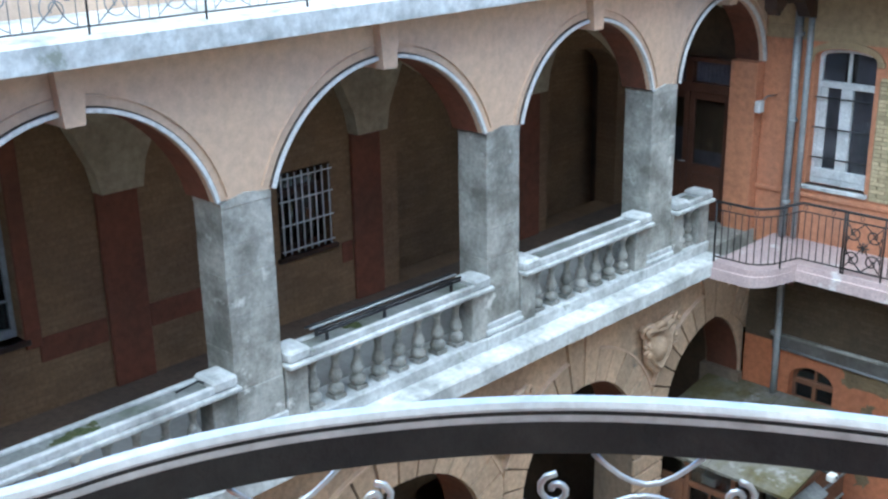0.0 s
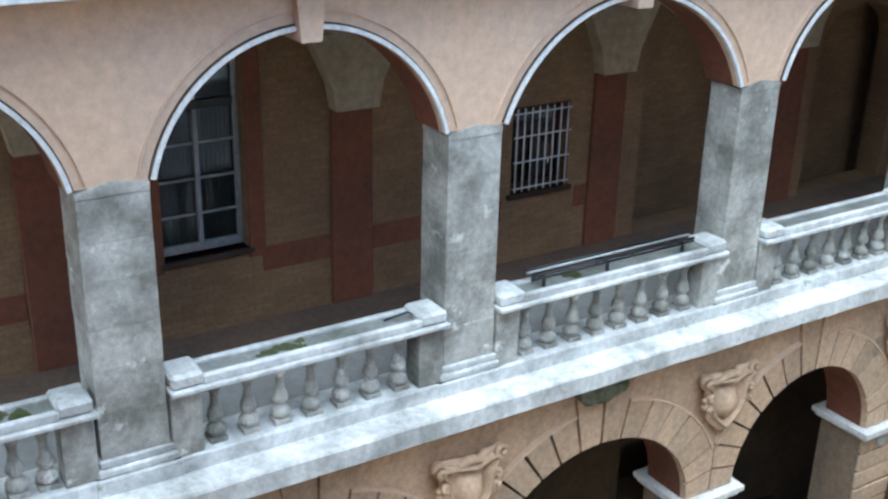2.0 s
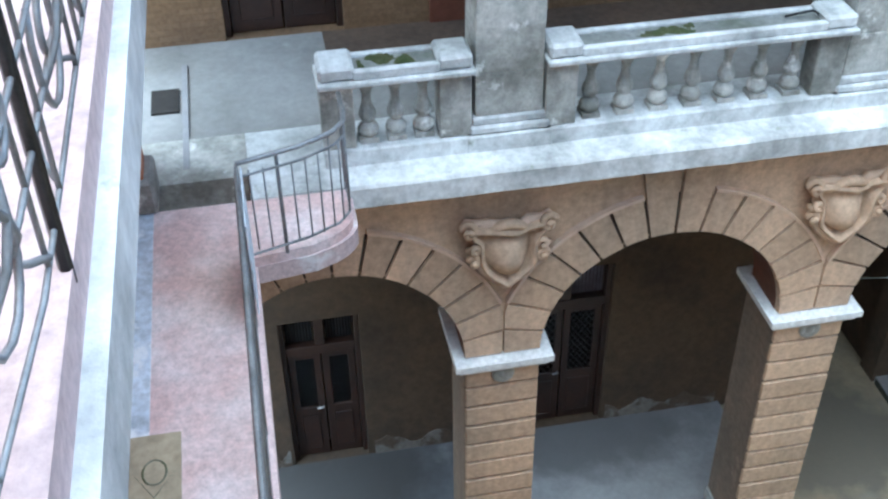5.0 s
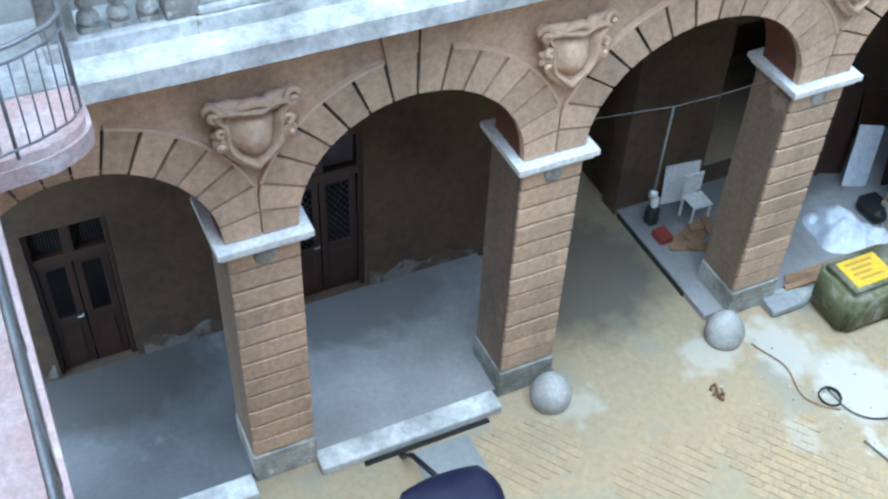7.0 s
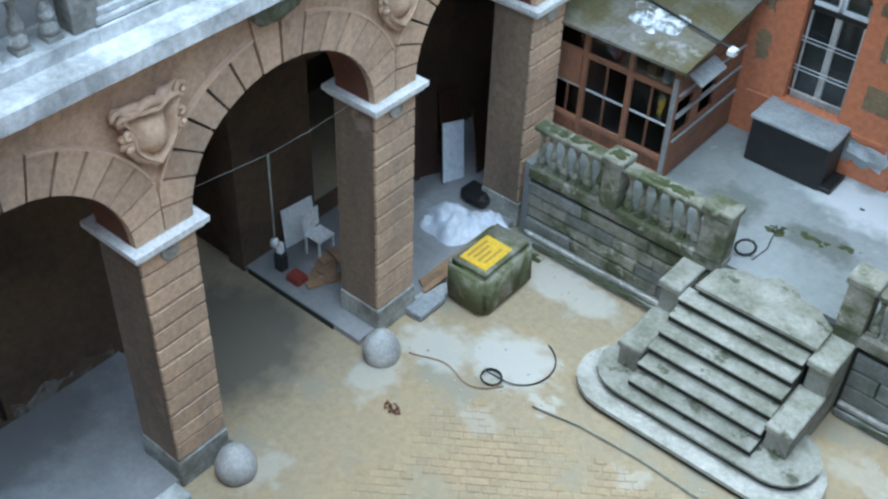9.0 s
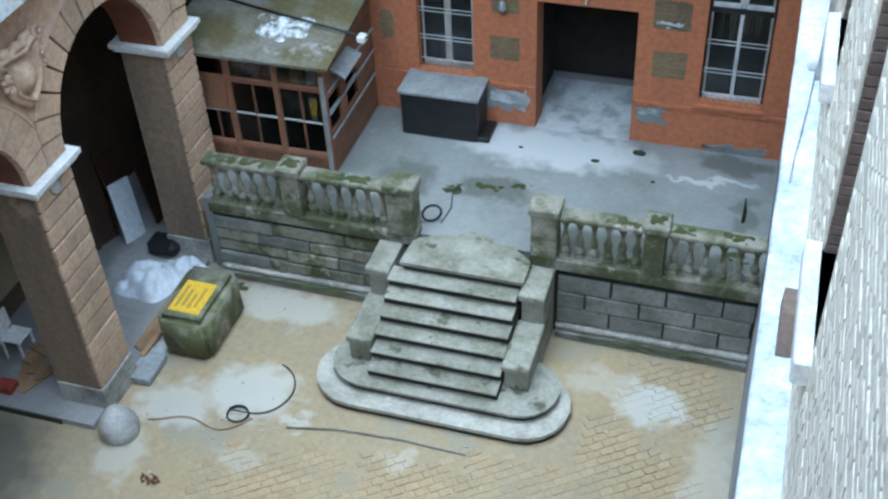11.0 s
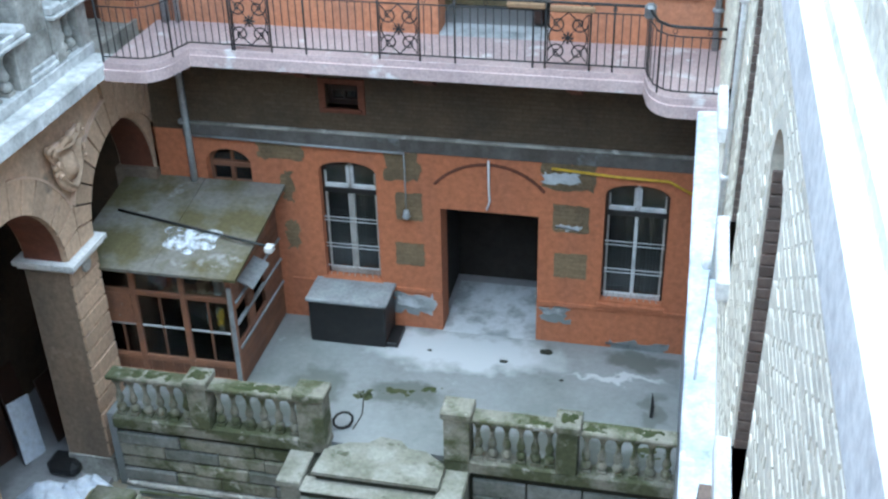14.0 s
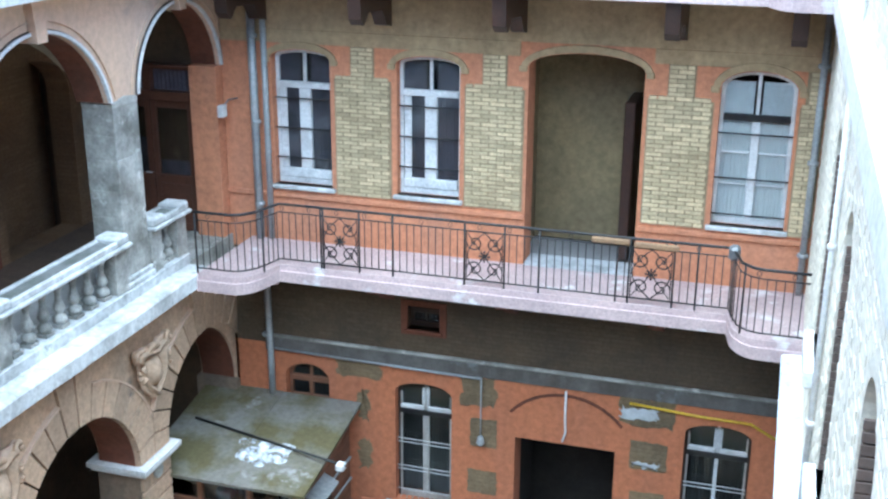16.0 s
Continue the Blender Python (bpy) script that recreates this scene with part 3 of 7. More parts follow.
def cartouche(c):
    """A shield with scrolled rim over a pier."""
    s = thing("shield_cartouche", "tan plaster shield cartouche with scrolled rim above a pier", "ornament", "shield cartouches")
    zc, w, h = 5.95, 0.36, 0.5
    SHAPE = ((0.36, 0.10), (0.37, 0.28), (0.40, 0.44), (0.32, 0.42), (0.22, 0.33), (0.12, 0.30), (0.0, 0.31), (-0.13, 0.29), (-0.25, 0.22), (-0.33, 0.13), (-0.40, 0.04), (-0.44, 0.0))
    def edge(t):
        half = t * 2 if t <= 0.5 else 2 - t * 2
        f = half * (len(SHAPE) - 1)
        i = min(int(f), len(SHAPE) - 2)
        z = SHAPE[i][0] + (SHAPE[i + 1][0] - SHAPE[i][0]) * (f - i)
        x = SHAPE[i][1] + (SHAPE[i + 1][1] - SHAPE[i][1]) * (f - i)
        if i == 0 and f < 0.5:
            z -= 0.07 * (1 - f / 0.5)
        return (x if t <= 0.5 else -x), z
    bm = bmesh.new()
    rings = []
    for r, d in ((1.0, 0.03), (0.94, 0.18), (0.83, 0.17), (0.76, 0.03), (0.66, 0.02), (0.48, 0.15), (0.2, 0.22)):
        mixr = max(0.0, min(1.0, (0.8 - r) / 0.25))
        row = []
        for k in range(28):
            ex, ez = edge(k / 28)
            q = math.tau * k / 28
            ex, ez = ex * r * (1 - mixr) + 0.34 * r * math.sin(q) * mixr, ez * r * (1 - mixr) + (0.40 * r * math.cos(q) - 0.05) * mixr
            row.append(bm.verts.new((d, c + ex, zc + ez - 0.02)))
        rings.append(row)
    for a, b in zip(rings, rings[1:]):
        for k in range(28):
            bm.faces.new((a[k], a[(k + 1) % 28], b[(k + 1) % 28], b[k]))
    bm.faces.new(rings[-1])
    bm.faces.new([bm.verts.new((-0.02, v.co.y, v.co.z)) for v in rings[0]][::-1])
    part("boss", bm, "rustic", s, "domed shield field", True)
    bm = bmesh.new()
    tube(bm, [(0.06, c + edge(k / 36)[0] * 1.03, zc + edge(k / 36)[1] * 1.03 - 0.02) for k in range(36)], [0.036 + 0.026 * math.sin(k * 1.4) ** 2 for k in range(36)], 6, True)
    part("rim", bm, "plaster", s, "pale scrolled rim", True)
    for sx in (-1, 1):
        for z0, r0, turn in ((0.33, 0.10, 1), (0.10, 0.07, -1), (-0.06, 0.065, 1)):
            bm = bmesh.new()
            pts = []
            for k in range(16):
                t = k / 15
                rr = r0 * (1 - 0.75 * t)
                ang = t * 9.0 * turn
                pts.append((0.07 + 0.06 * t, c + sx * (w * (1.12 if z0 > 0.3 else 0.98) + rr * math.cos(ang) * 0.8), zc + z0 + rr * math.sin(ang)))
            tube(bm, [(x * 1.5, y_, z_) for x, y_, z_ in pts], [0.042 * (1 - 0.4 * k / 15) for k in range(16)], 6)
            part("scroll", bm, "rustic", s, smooth=True)
    bm = bmesh.new()
    tube(bm, [(0.08 + 0.03 * math.sin(math.pi * k / 10), c + (k / 10 - 0.5) * 0.55, zc + 0.29 + 0.07 * math.cos((k / 10 - 0.5) * 5)) for k in range(11)], [0.03 + 0.03 * math.sin(math.pi * k / 10) for k in range(11)], 8)
    part("crest", bm, "rustic", s, smooth=True)


for c in PIERS:
    cartouche(c)

# ---- ledge at the first gallery ----
bm = bmesh.new()
sec = [(0.05, F1 - 0.33), (0.16, F1 - 0.31), (0.20, F1 - 0.26), (0.41, F1 - 0.24), (0.41, F1 - 0.03), (0.39, F1), (-0.72, F1), (-0.72, F1 - 0.33)]
path = [(0.0, 14.72 - (14.72 + 0.35) * i / 60) for i in range(61)]
sweep(bm, [(x, y) for x, y in path], sec)
for v in bm.verts:
    v.co += Vector((0.010 * noise.noise(v.co * 3), 0, 0.008 * noise.noise(v.co * 2.3 + Vector((5, 0, 0)))))
ledge = solid("gallery_ledge", bm, "ledge", "pale weathered stone ledge with mossy streaks along the gallery", "ledge", kind="structure")
bm = bmesh.new()
box(bm, -0.72, 0.02, 14.72, L, F1 - 0.33, F1)
box(bm, -0.72, 0.02, NEAR - 0.3, -0.35, F1 - 0.33, F1)
solid("gallery_ledge", bm, "stone", "grey stone end of the gallery ledge", "ledge", kind="structure")

# ---- arcade front, upper storey ----
bm = bmesh.new()
wall(bm, lambda u, z, w: (-0.02 - w, u, z), NEAR - 0.3, L, USPRING + 0.06, F2 - 0.25, [(max(a + UH + 0.05, NEAR - 0.2), min(b - UH - 0.05, L - 0.05), USPRING + 0.06, USPRING + 0.06, UCROWN - USPRING - 0.06) for a, b in bays], 0.5, 24, True)
solid("wall_arcade_upper", bm, "plaster", "peach plastered wall above the gallery arches with faded streaks", "wall", kind="structure")
for a, b in bays:
    ya, yb = max(a + UH + 0.05, NEAR - 0.2), min(b - UH - 0.05, L - 0.05)
    c, h, rise = (ya + yb) / 2, (yb - ya) / 2, UCROWN - USPRING - 0.06
    hoop = thing("arch_moulding", "thin white moulding round a gallery arch with a plaster keystone", "moulding", "gallery arch mouldings")
    for name, o0, o1, pr, mt in (("bead", 0.0, 0.042, 0.03, "white"), ("groove", 0.042, 0.058, 0.004, "soot"), ("outer_bead", 0.15, 0.162, 0.010, "plaster")):
        bm = bmesh.new()
        n = 30
        for i in range(n):
            pts = []
            for o, t in ((o0, i), (o1, i), (o1, i + 1), (o0, i + 1)):
                u, v = arc(h, rise, t, n, o)
                pts.append((c + u, USPRING + 0.06 + v))
            pts = [(max(a + 0.01, min(b - 0.01, u)), v) for u, v in pts]
            prism(bm, pts, lambda u, v, d: (d, u, v), -0.03, pr)
        bmesh.ops.remove_doubles(bm, verts=bm.verts[:], dist=1e-5)
        part(name, bm, mt, hoop)
    bm = bmesh.new()
    prism(bm, [(c - 0.10, UCROWN - 0.10), (c + 0.10, UCROWN - 0.10), (c + 0.15, F2 - 0.27), (c - 0.15, F2 - 0.27)], lambda u, v, d: (d, u, v), -0.4, 0.10)
    part("keystone", bm, "plaster", hoop, "peach plaster keystone")
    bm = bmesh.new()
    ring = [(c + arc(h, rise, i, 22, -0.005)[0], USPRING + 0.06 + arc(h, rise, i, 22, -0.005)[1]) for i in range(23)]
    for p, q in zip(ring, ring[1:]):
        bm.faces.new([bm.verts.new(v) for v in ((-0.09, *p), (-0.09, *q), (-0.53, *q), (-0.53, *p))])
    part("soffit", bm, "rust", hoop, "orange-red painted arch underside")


def column(c, end=0):
    p = thing("gallery_pillar", "grey weathered stone gallery pillar on a moulded base", "pillar", "gallery pillars")
    zs = [F1 + 0.34, 7.95, 8.4, 8.8, 9.25, 9.6, USPRING - 0.02]
    for i, (z0, z1) in enumerate(zip(zs, zs[1:])):
        part("stone_drum", soft_box(-0.5 + 0.003 * (i % 2), 0.0 - 0.003 * ((i * 5) % 3), c - UH + 0.003 * (i % 3), c + UH - 0.002 * (i % 2), z0 + 0.0008, z1 - 0.0008, 0.004), "stone", p)
    bm = bmesh.new()
    prism(bm, [(c - UH, USPRING - 0.02), (c + UH, USPRING - 0.02), (c + UH, USPRING + 0.05), (c, USPRING + 0.10), (c - UH, USPRING + 0.03)], lambda u, v, d: (d, u, v), -0.5, 0.004)
    part("capstone", bm, "stone", p)
    part("plinth", soft_box(-0.58, 0.08, c - UH - 0.09, c + UH + 0.09, F1 - 0.02, F1 + 0.17, 0.012), "ledge", p)
    part("base_moulding", soft_box(-0.55, 0.055, c - UH - 0.06, c + UH + 0.06, F1 + 0.17, F1 + 0.26, 0.02), "ledge", p)
    part("base_fillet", soft_box(-0.53, 0.03, c - UH - 0.03, c + UH + 0.03, F1 + 0.26, F1 + 0.34, 0.012), "ledge", p)


for c in PIERS:
    column(c)
bm = soft_box(-0.5, 0.0, L - 0.25, L, F1, USPRING + 0.06, 0.01)
solid("corner_pillar", bm, "orange_pale", "orange plastered corner pilaster beside the gallery", "pillar", kind="structure")

# ---- balusters and balustrades ----
bm = bmesh.new()
box(bm, -0.065, 0.065, -0.065, 0.065, 0, 0.045)
lathe(bm, [(0.045, 0.045), (0.066, 0.065), (0.076, 0.10), (0.064, 0.14), (0.033, 0.17), (0.034, 0.18), (0.055, 0.205), (0.063, 0.24), (0.053, 0.285), (0.036, 0.33), (0.030, 0.39), (0.031, 0.43), (0.042, 0.475), (0.06, 0.505), (0.068, 0.525), (0.068, 0.56)], 12)
box(bm, -0.06, 0.06, -0.06, 0.06, 0.56, 0.60)
BALUSTER = finish(bm, "baluster", "stone")


def balustrade(y0, y1, n, trough=True, label="grey stone balustrade with turned balusters and planted coping trough"):
    b = thing("stone_balustrade", label, "balustrade", "gallery balustrades")
    z = F1
    xa, xb = -0.26, 0.04
    part("base_rail", soft_box(xa, xb + 0.03, y0, y1, z - 0.01, z + 0.17, 0.012), "ledge", b)
    pw = 0.30
    for u0, u1 in ((y0, y0 + pw), (y1 - pw, y1)):
        part("pedestal", soft_box(xa + 0.02, xb - 0.01, u0, u1, z + 0.17, z + 0.86, 0.01), "stone", b)
    m = y1 - y0 - 2 * pw
    for i in range(n):
        put("baluster", BALUSTER, b, pose(-0.11, y0 + pw + m * (i + 0.5) / n, z + 0.172) @ Matrix.Diagonal((1.35, 1.35, 1.14, 1)))
    bm = bmesh.new()
    box(bm, xa - 0.03, xb + 0.10, y0 - 0.02, y1 + 0.02, z + 0.855, z + 0.91)
    bmesh.ops.bevel(bm, geom=bm.edges[:], offset=0.012, segments=1, affect="EDGES")
    part("coping", bm, "ledge", b)
    for u0, u1 in ((y0 + 0.0, y0 + pw + 0.02), (y1 - pw - 0.02, y1)):
        part("coping_block", soft_box(xa - 0.02, xb + 0.06, u0, u1, z + 0.91, z + 1.05, 0.03), "ledge", b)
    for u in (xa - 0.02, xb - 0.01):
        part("trough_side", soft_box(u, u + 0.07, y0 + pw, y1 - pw, z + 0.91, z + 1.0, 0.012), "ledge", b)
    part("trough_soil", soft_box(xa + 0.04, xb, y0 + pw, y1 - pw, z + 0.91, z + 0.97, 0.01), "block", b, "dry grey soil in the trough")
    return b


balustrade(0.36, PIERS[0] - UH - 0.04, 3)
for (a, b), n in zip(bays[1:4], (7, 8, 7)):
    balustrade(a + UH + 0.02, b - UH - 0.02, n)
balustrade(PIERS[3] + UH + 0.02, 14.78, 2)

# ---- arcade walks behind the front ----
bm = bmesh.new()
box(bm, BACK, -0.72, NEAR - 0.3, 0.6, F1 - 0.3, F1 - 0.02)
box(bm, -1.5, -0.72, 0.6, L, F1 - 0.3, F1 - 0.02)
solid("gallery_floor", bm, "gallery_floor", "grey stone gallery floor behind the balustrades", "floor", kind="structure")
bm = bmesh.new()
box(bm, BACK, -1.5, 0.6, L, F1 - 0.3, F1 - 0.02)
solid("gallery_floor", bm, "tile", "worn brown tiled floor strip with the gallery wall's shadow in its colour", "floor", kind="structure")
bm = bmesh.new()
wall(bm, B3, NEAR - 0.3, L, F1 - 0.3, F2, [(-0.45, 0.86, F1 - 0.02, 10.05, 0), (3.34, 4.38, 8.13, 10.6, 0.12), (8.15, 9.1, 8.14, 9.34, 0), (10.4, 12.9, F1 - 0.02, 9.3, 0.9), (13.95, 15.95, F1 - 0.02, 9.6, 0.6)], 0.45)
solid("wall_gallery_rear", bm, "brick_dark", "dim yellow-brown brick rear wall of the gallery", "wall", kind="structure")
for y0, y1 in [(c - 0.28, c + 0.28) for c in PIERS]:
    solid("pilaster", soft_box(BACK, BACK + 0.06, y0, y1, F1 - 0.02, 9.7, 0.01), "rust", "terracotta painted pilaster on the gallery wall", "pilaster", "gallery pilasters", "structure")
for y0, y1 in ((NEAR, -0.5), (0.92, 1.8), (2.4, 3.15), (4.55, 5.44), (6.04, 8.0), (9.25, 9.45)):
    solid("dado_band", soft_box(BACK, BACK + 0.02, y0, y1, 7.78, 8.09, 0.004), "rust", "terracotta painted band on the gallery wall", "painted band", "painted bands", "structure")
# groin vaults
def vault(bm, x0, x1, y0, y1, spring, rise, n=14):
    vs = {}
    for i in range(n + 1):
        for j in range(n + 1):
            u, v = 2 * i / n - 1, 2 * j / n - 1
            hgt = max(math.sqrt(max(0, 1 - u * u)), math.sqrt(max(0, 1 - v * v)))
            vs[i, j] = bm.verts.new((x0 + (x1 - x0) * i / n, y0 + (y1 - y0) * j / n, spring + rise * hgt))
    for i in range(n):
        for j in range(n):
            bm.faces.new((vs[i, j], vs[i, j + 1], vs[i + 1, j + 1], vs[i + 1, j]))


bm = bmesh.new()
for a, b in bays:
    vault(bm, BACK, -0.5, a + 0.02, b - 0.02, 9.45, 1.85)
box(bm, BACK - 3.4, -0.4, NEAR - 0.6, L + 0.8, 11.4, F2 - 0.2)
solid("ceiling_gallery", bm, "vault", "cream plastered groin vaults over the gallery", "ceiling", kind="structure")
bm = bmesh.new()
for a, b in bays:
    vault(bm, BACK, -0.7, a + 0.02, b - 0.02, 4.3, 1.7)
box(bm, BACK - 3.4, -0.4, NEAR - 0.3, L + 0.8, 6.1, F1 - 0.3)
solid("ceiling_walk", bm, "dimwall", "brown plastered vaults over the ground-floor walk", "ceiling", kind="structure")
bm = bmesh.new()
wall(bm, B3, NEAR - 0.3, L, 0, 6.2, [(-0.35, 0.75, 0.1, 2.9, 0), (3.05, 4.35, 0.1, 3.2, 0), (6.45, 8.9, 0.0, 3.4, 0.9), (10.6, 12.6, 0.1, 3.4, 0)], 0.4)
solid("wall_walk_rear", bm, "dimwall", "dark brown plaster rear wall of the ground-floor walk", "wall", kind="structure")
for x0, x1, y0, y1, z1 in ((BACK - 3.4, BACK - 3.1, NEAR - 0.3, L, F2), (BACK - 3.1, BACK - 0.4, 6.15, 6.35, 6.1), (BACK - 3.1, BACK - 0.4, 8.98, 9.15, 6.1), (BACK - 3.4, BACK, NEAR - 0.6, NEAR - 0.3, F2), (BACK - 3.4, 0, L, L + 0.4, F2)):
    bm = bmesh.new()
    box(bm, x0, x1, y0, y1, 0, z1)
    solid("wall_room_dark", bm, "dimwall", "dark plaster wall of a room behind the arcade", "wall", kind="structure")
for y0, y1 in ((10.1, 13.2), (13.7, L)):
    bm = bmesh.new()
    box(bm, BACK - 1.0, BACK - 0.85, y0, y1, F1 - 0.3, 11.4)
    solid("wall_gallery_inner", bm, "brick_dark", "dim brown wall close behind a gallery opening", "wall", kind="structure")
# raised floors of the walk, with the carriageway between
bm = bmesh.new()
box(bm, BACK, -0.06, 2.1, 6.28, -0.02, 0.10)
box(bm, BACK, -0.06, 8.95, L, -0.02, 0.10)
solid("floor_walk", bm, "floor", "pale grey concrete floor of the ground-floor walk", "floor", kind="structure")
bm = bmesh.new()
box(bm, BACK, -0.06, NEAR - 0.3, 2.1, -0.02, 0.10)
solid("floor_walk", bm, "floor_shaded", "concrete floor under the near balcony, its shade in the colour", "floor", kind="structure")
for y0, y1 in ((-0.9, PIERS[0] - 0.48), (2.52, 5.24), (10.25, 12.3)):
    kb = soft_box(-0.06, 0.28, y0, y1, -0.02, 0.13, 0.02)
    solid("kerb_stone", kb, "ledge", "pale worn kerb stone between two piers", "kerb", "kerb stones", "structure")
for c in (5.98, 9.02):
    bm = bmesh.new()
    lathe(bm, [(0.27, -0.03), (0.30, 0.08), (0.30, 0.2), (0.25, 0.34), (0.16, 0.46), (0.07, 0.53), (0.001, 0.55)], 18, (0.36, c, 0))
    solid("guard_stone", bm, "ballstone", "pale rounded guard stone at the foot of a pier", "guard stone", "guard stones", smooth=True)

# ---- terrace ----
bm = bmesh.new()
box(bm, 0.1, XW, 12.95, L, 0.0, ZT)
solid("terrace_floor", bm, "terrace", "grey damp concrete terrace floor with cracks", "floor", kind="structure")
bm = bmesh.new()
box(bm, 0.3, 4.0, 12.86, 12.96, 0, ZT - 0.12)
box(bm, 5.9, XW, 12.86, 12.96, 0, ZT - 0.12)
wt = solid("wall_terrace", bm, "grime", "mossy grey stone retaining wall of the terrace", "wall", kind="structure")


def terrace_balustrade(x0, x1, posts, seg, label):
    b = thing("terrace_balustrade", label, "balustrade", "terrace balustrades")
    part("base_rail", soft_box(x0, x1, 12.76, 13.08, ZT - 0.12, ZT + 0.10, 0.015), "mossy", b)
    for p0, p1 in posts:
        pst = part("post", soft_box(p0, p1, 12.74, 13.1, ZT + 0.1, ZT + 0.92, 0.012), "mossy", b)
        part("post_cap", soft_box(p0 - 0.04, p1 + 0.04, 12.70, 13.14, ZT + 0.92, ZT + 1.06, 0.02), "mossy", pst)
    for s0, s1, n in seg:
        part("coping", soft_box(s0, s1, 12.77, 13.07, ZT + 0.85, ZT + 0.94, 0.02), "mossy", b)
        for i in range(n):
            put("baluster", MOSSBAL, b, pose(s0 + (s1 - s0) * (i + 0.5) / n, 12.92, ZT + 0.10) @ Matrix.Diagonal((1.1, 1.1, 1.27, 1)))


MOSSBAL = BALUSTER.copy()
MOSSBAL.materials[0] = M["mossy"]
terrace_balustrade(0.3, 4.0, [(1.72, 2.05), (3.54, 3.98)], [(0.32, 1.72, 6), (2.05, 3.54, 6)], "mossy broken stone balustrade at the terrace edge")
terrace_balustrade(5.87, XW, [(5.88, 6.28), (7.60, 7.92)], [(6.28, 7.60, 6), (7.92, XW - 0.02, 6)], "green-stained stone balustrade at the terrace edge")

# ---- stairs up to the terrace ----
stair = thing("stone_staircase", "worn grey stone staircase with stepped cheek walls and rounded bottom steps", "staircase")
RISE = ZT / 9


def rounded_step(x0, x1, yf, yb, z0, z1):
    r = (yb - yf) * 0.5
    out = []
    for i in range(11):
        a = math.pi / 2 + math.pi * i / 10
        out.append((x0 + r + r * math.cos(a), (yf + yb) / 2 + r * math.sin(a)))
    for i in range(11):
        a = -math.pi / 2 + math.pi * i / 10
        out.append((x1 - r + r * math.cos(a), (yf + yb) / 2 + r * math.sin(a)))
    bm = bmesh.new()
    prism(bm, out, lambda u, v, d: (u, v, d), z0, z1)
    return bm


part("bottom_step", rounded_step(2.85, 6.92, 10.33, 11.75, RISE - 0.07, RISE), "palestep", stair, "pale rounded bottom step")
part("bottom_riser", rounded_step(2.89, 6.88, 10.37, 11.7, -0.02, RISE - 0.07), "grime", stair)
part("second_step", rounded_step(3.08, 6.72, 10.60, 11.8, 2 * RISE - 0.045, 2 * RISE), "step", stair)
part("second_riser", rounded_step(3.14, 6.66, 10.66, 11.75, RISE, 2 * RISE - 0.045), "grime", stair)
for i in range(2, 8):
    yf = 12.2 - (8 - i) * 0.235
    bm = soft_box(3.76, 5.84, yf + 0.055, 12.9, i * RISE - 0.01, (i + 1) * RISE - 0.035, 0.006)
    part("riser", bm, "grime", stair, "mossy riser with shade in its colour")
    part("tread", soft_box(3.76, 5.84, yf - 0.01, yf + 0.34, (i + 1) * RISE - 0.035, (i + 1) * RISE, 0.012), "step", stair)
bm = bmesh.new()
top = [(3.9, 12.2), (5.9, 12.2), (5.9, 12.72), (5.55, 12.98), (5.25, 13.0), (5.1, 13.16), (4.75, 13.2), (4.6, 13.02), (4.3, 12.98), (3.95, 12.8)]
prism(bm, top, lambda u, v, d: (u, v, d), ZT - 0.05, ZT + 0.012)
part("landing", bm, "step", stair, "top landing slab with a curved back edge")
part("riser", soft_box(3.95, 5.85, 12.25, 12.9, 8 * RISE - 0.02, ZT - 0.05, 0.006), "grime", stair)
for x0, x1 in ((3.34, 3.76), (5.84, 6.27)):
    part("cheek_lower", soft_box(x0 + 0.04, x1 - 0.02, 11.12, 12.9, 0.0, 0.72, 0.01), "step", stair)
    part("cheek_slab", soft_box(x0, x1, 11.08, 12.14, 0.72, 0.84, 0.02), "step", stair)
    part("cheek_upper", soft_box(x0 + 0.06, x1 - 0.02, 12.1, 12.9, 0.72, 1.3, 0.01), "step", stair)
    part("cheek_slab", soft_box(x0 + 0.02, x1, 12.04, 13.0, 1.3, 1.43, 0.02), "step", stair)

# ---- end wall ----
GW = [(2.96, 3.98), (7.9, 8.95)]
UW = [(0.88, 1.9), (3.03, 4.07), (8.0, 9.07)]
bm = bmesh.new()
wall(bm, E3, -0.5, XW + 0.3, 0, 5.2, [(0.9, 1.73, 4.1, 4.6, 0.28), (*GW[0], 2.45, 4.6, 0.2), (5.1, 6.8, ZT, 4.05, 0), (*GW[1], 2.5, 4.58, 0.2)], 0.5)
solid("wall_end_lower", bm, "orange", "orange plastered end wall with flaking patches at terrace level", "wall", kind="structure")
bm = bmesh.new()
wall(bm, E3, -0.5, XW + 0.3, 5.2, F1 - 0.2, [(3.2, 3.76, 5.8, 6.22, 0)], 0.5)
solid("wall_end_middle", bm, "shaded_sootbrick", "sooty yellow brick wall band with the balcony's shade in its colour", "wall", kind="structure")
bm = bmesh.new()
wall(bm, E3, -0.5, XU + 0.3, F1 - 0.2, F2 - 0.3, [(*UW[0], 8.14, 10.25, 0.15), (*UW[1], 8.14, 10.25, 0.15), (5.15, 6.9, F1, 10.34, 0.24), (*UW[2], 8.12, 10.2, 0.26)], 0.5)
solid("wall_end_upper", bm, "orange_pale", "orange plastered end wall at gallery level", "wall", kind="structure")
# Out of view; added up to TOP so the court's light stays dim.
bm = bmesh.new()
wall(bm, E3, -3.2, XU + 0.3, F2 - 0.3, TOP, [], 0.5)
solid("wall_end_top", bm, "orange", "unseen orange plastered top of the end wall, added to dim the court", "wall", kind="structure")

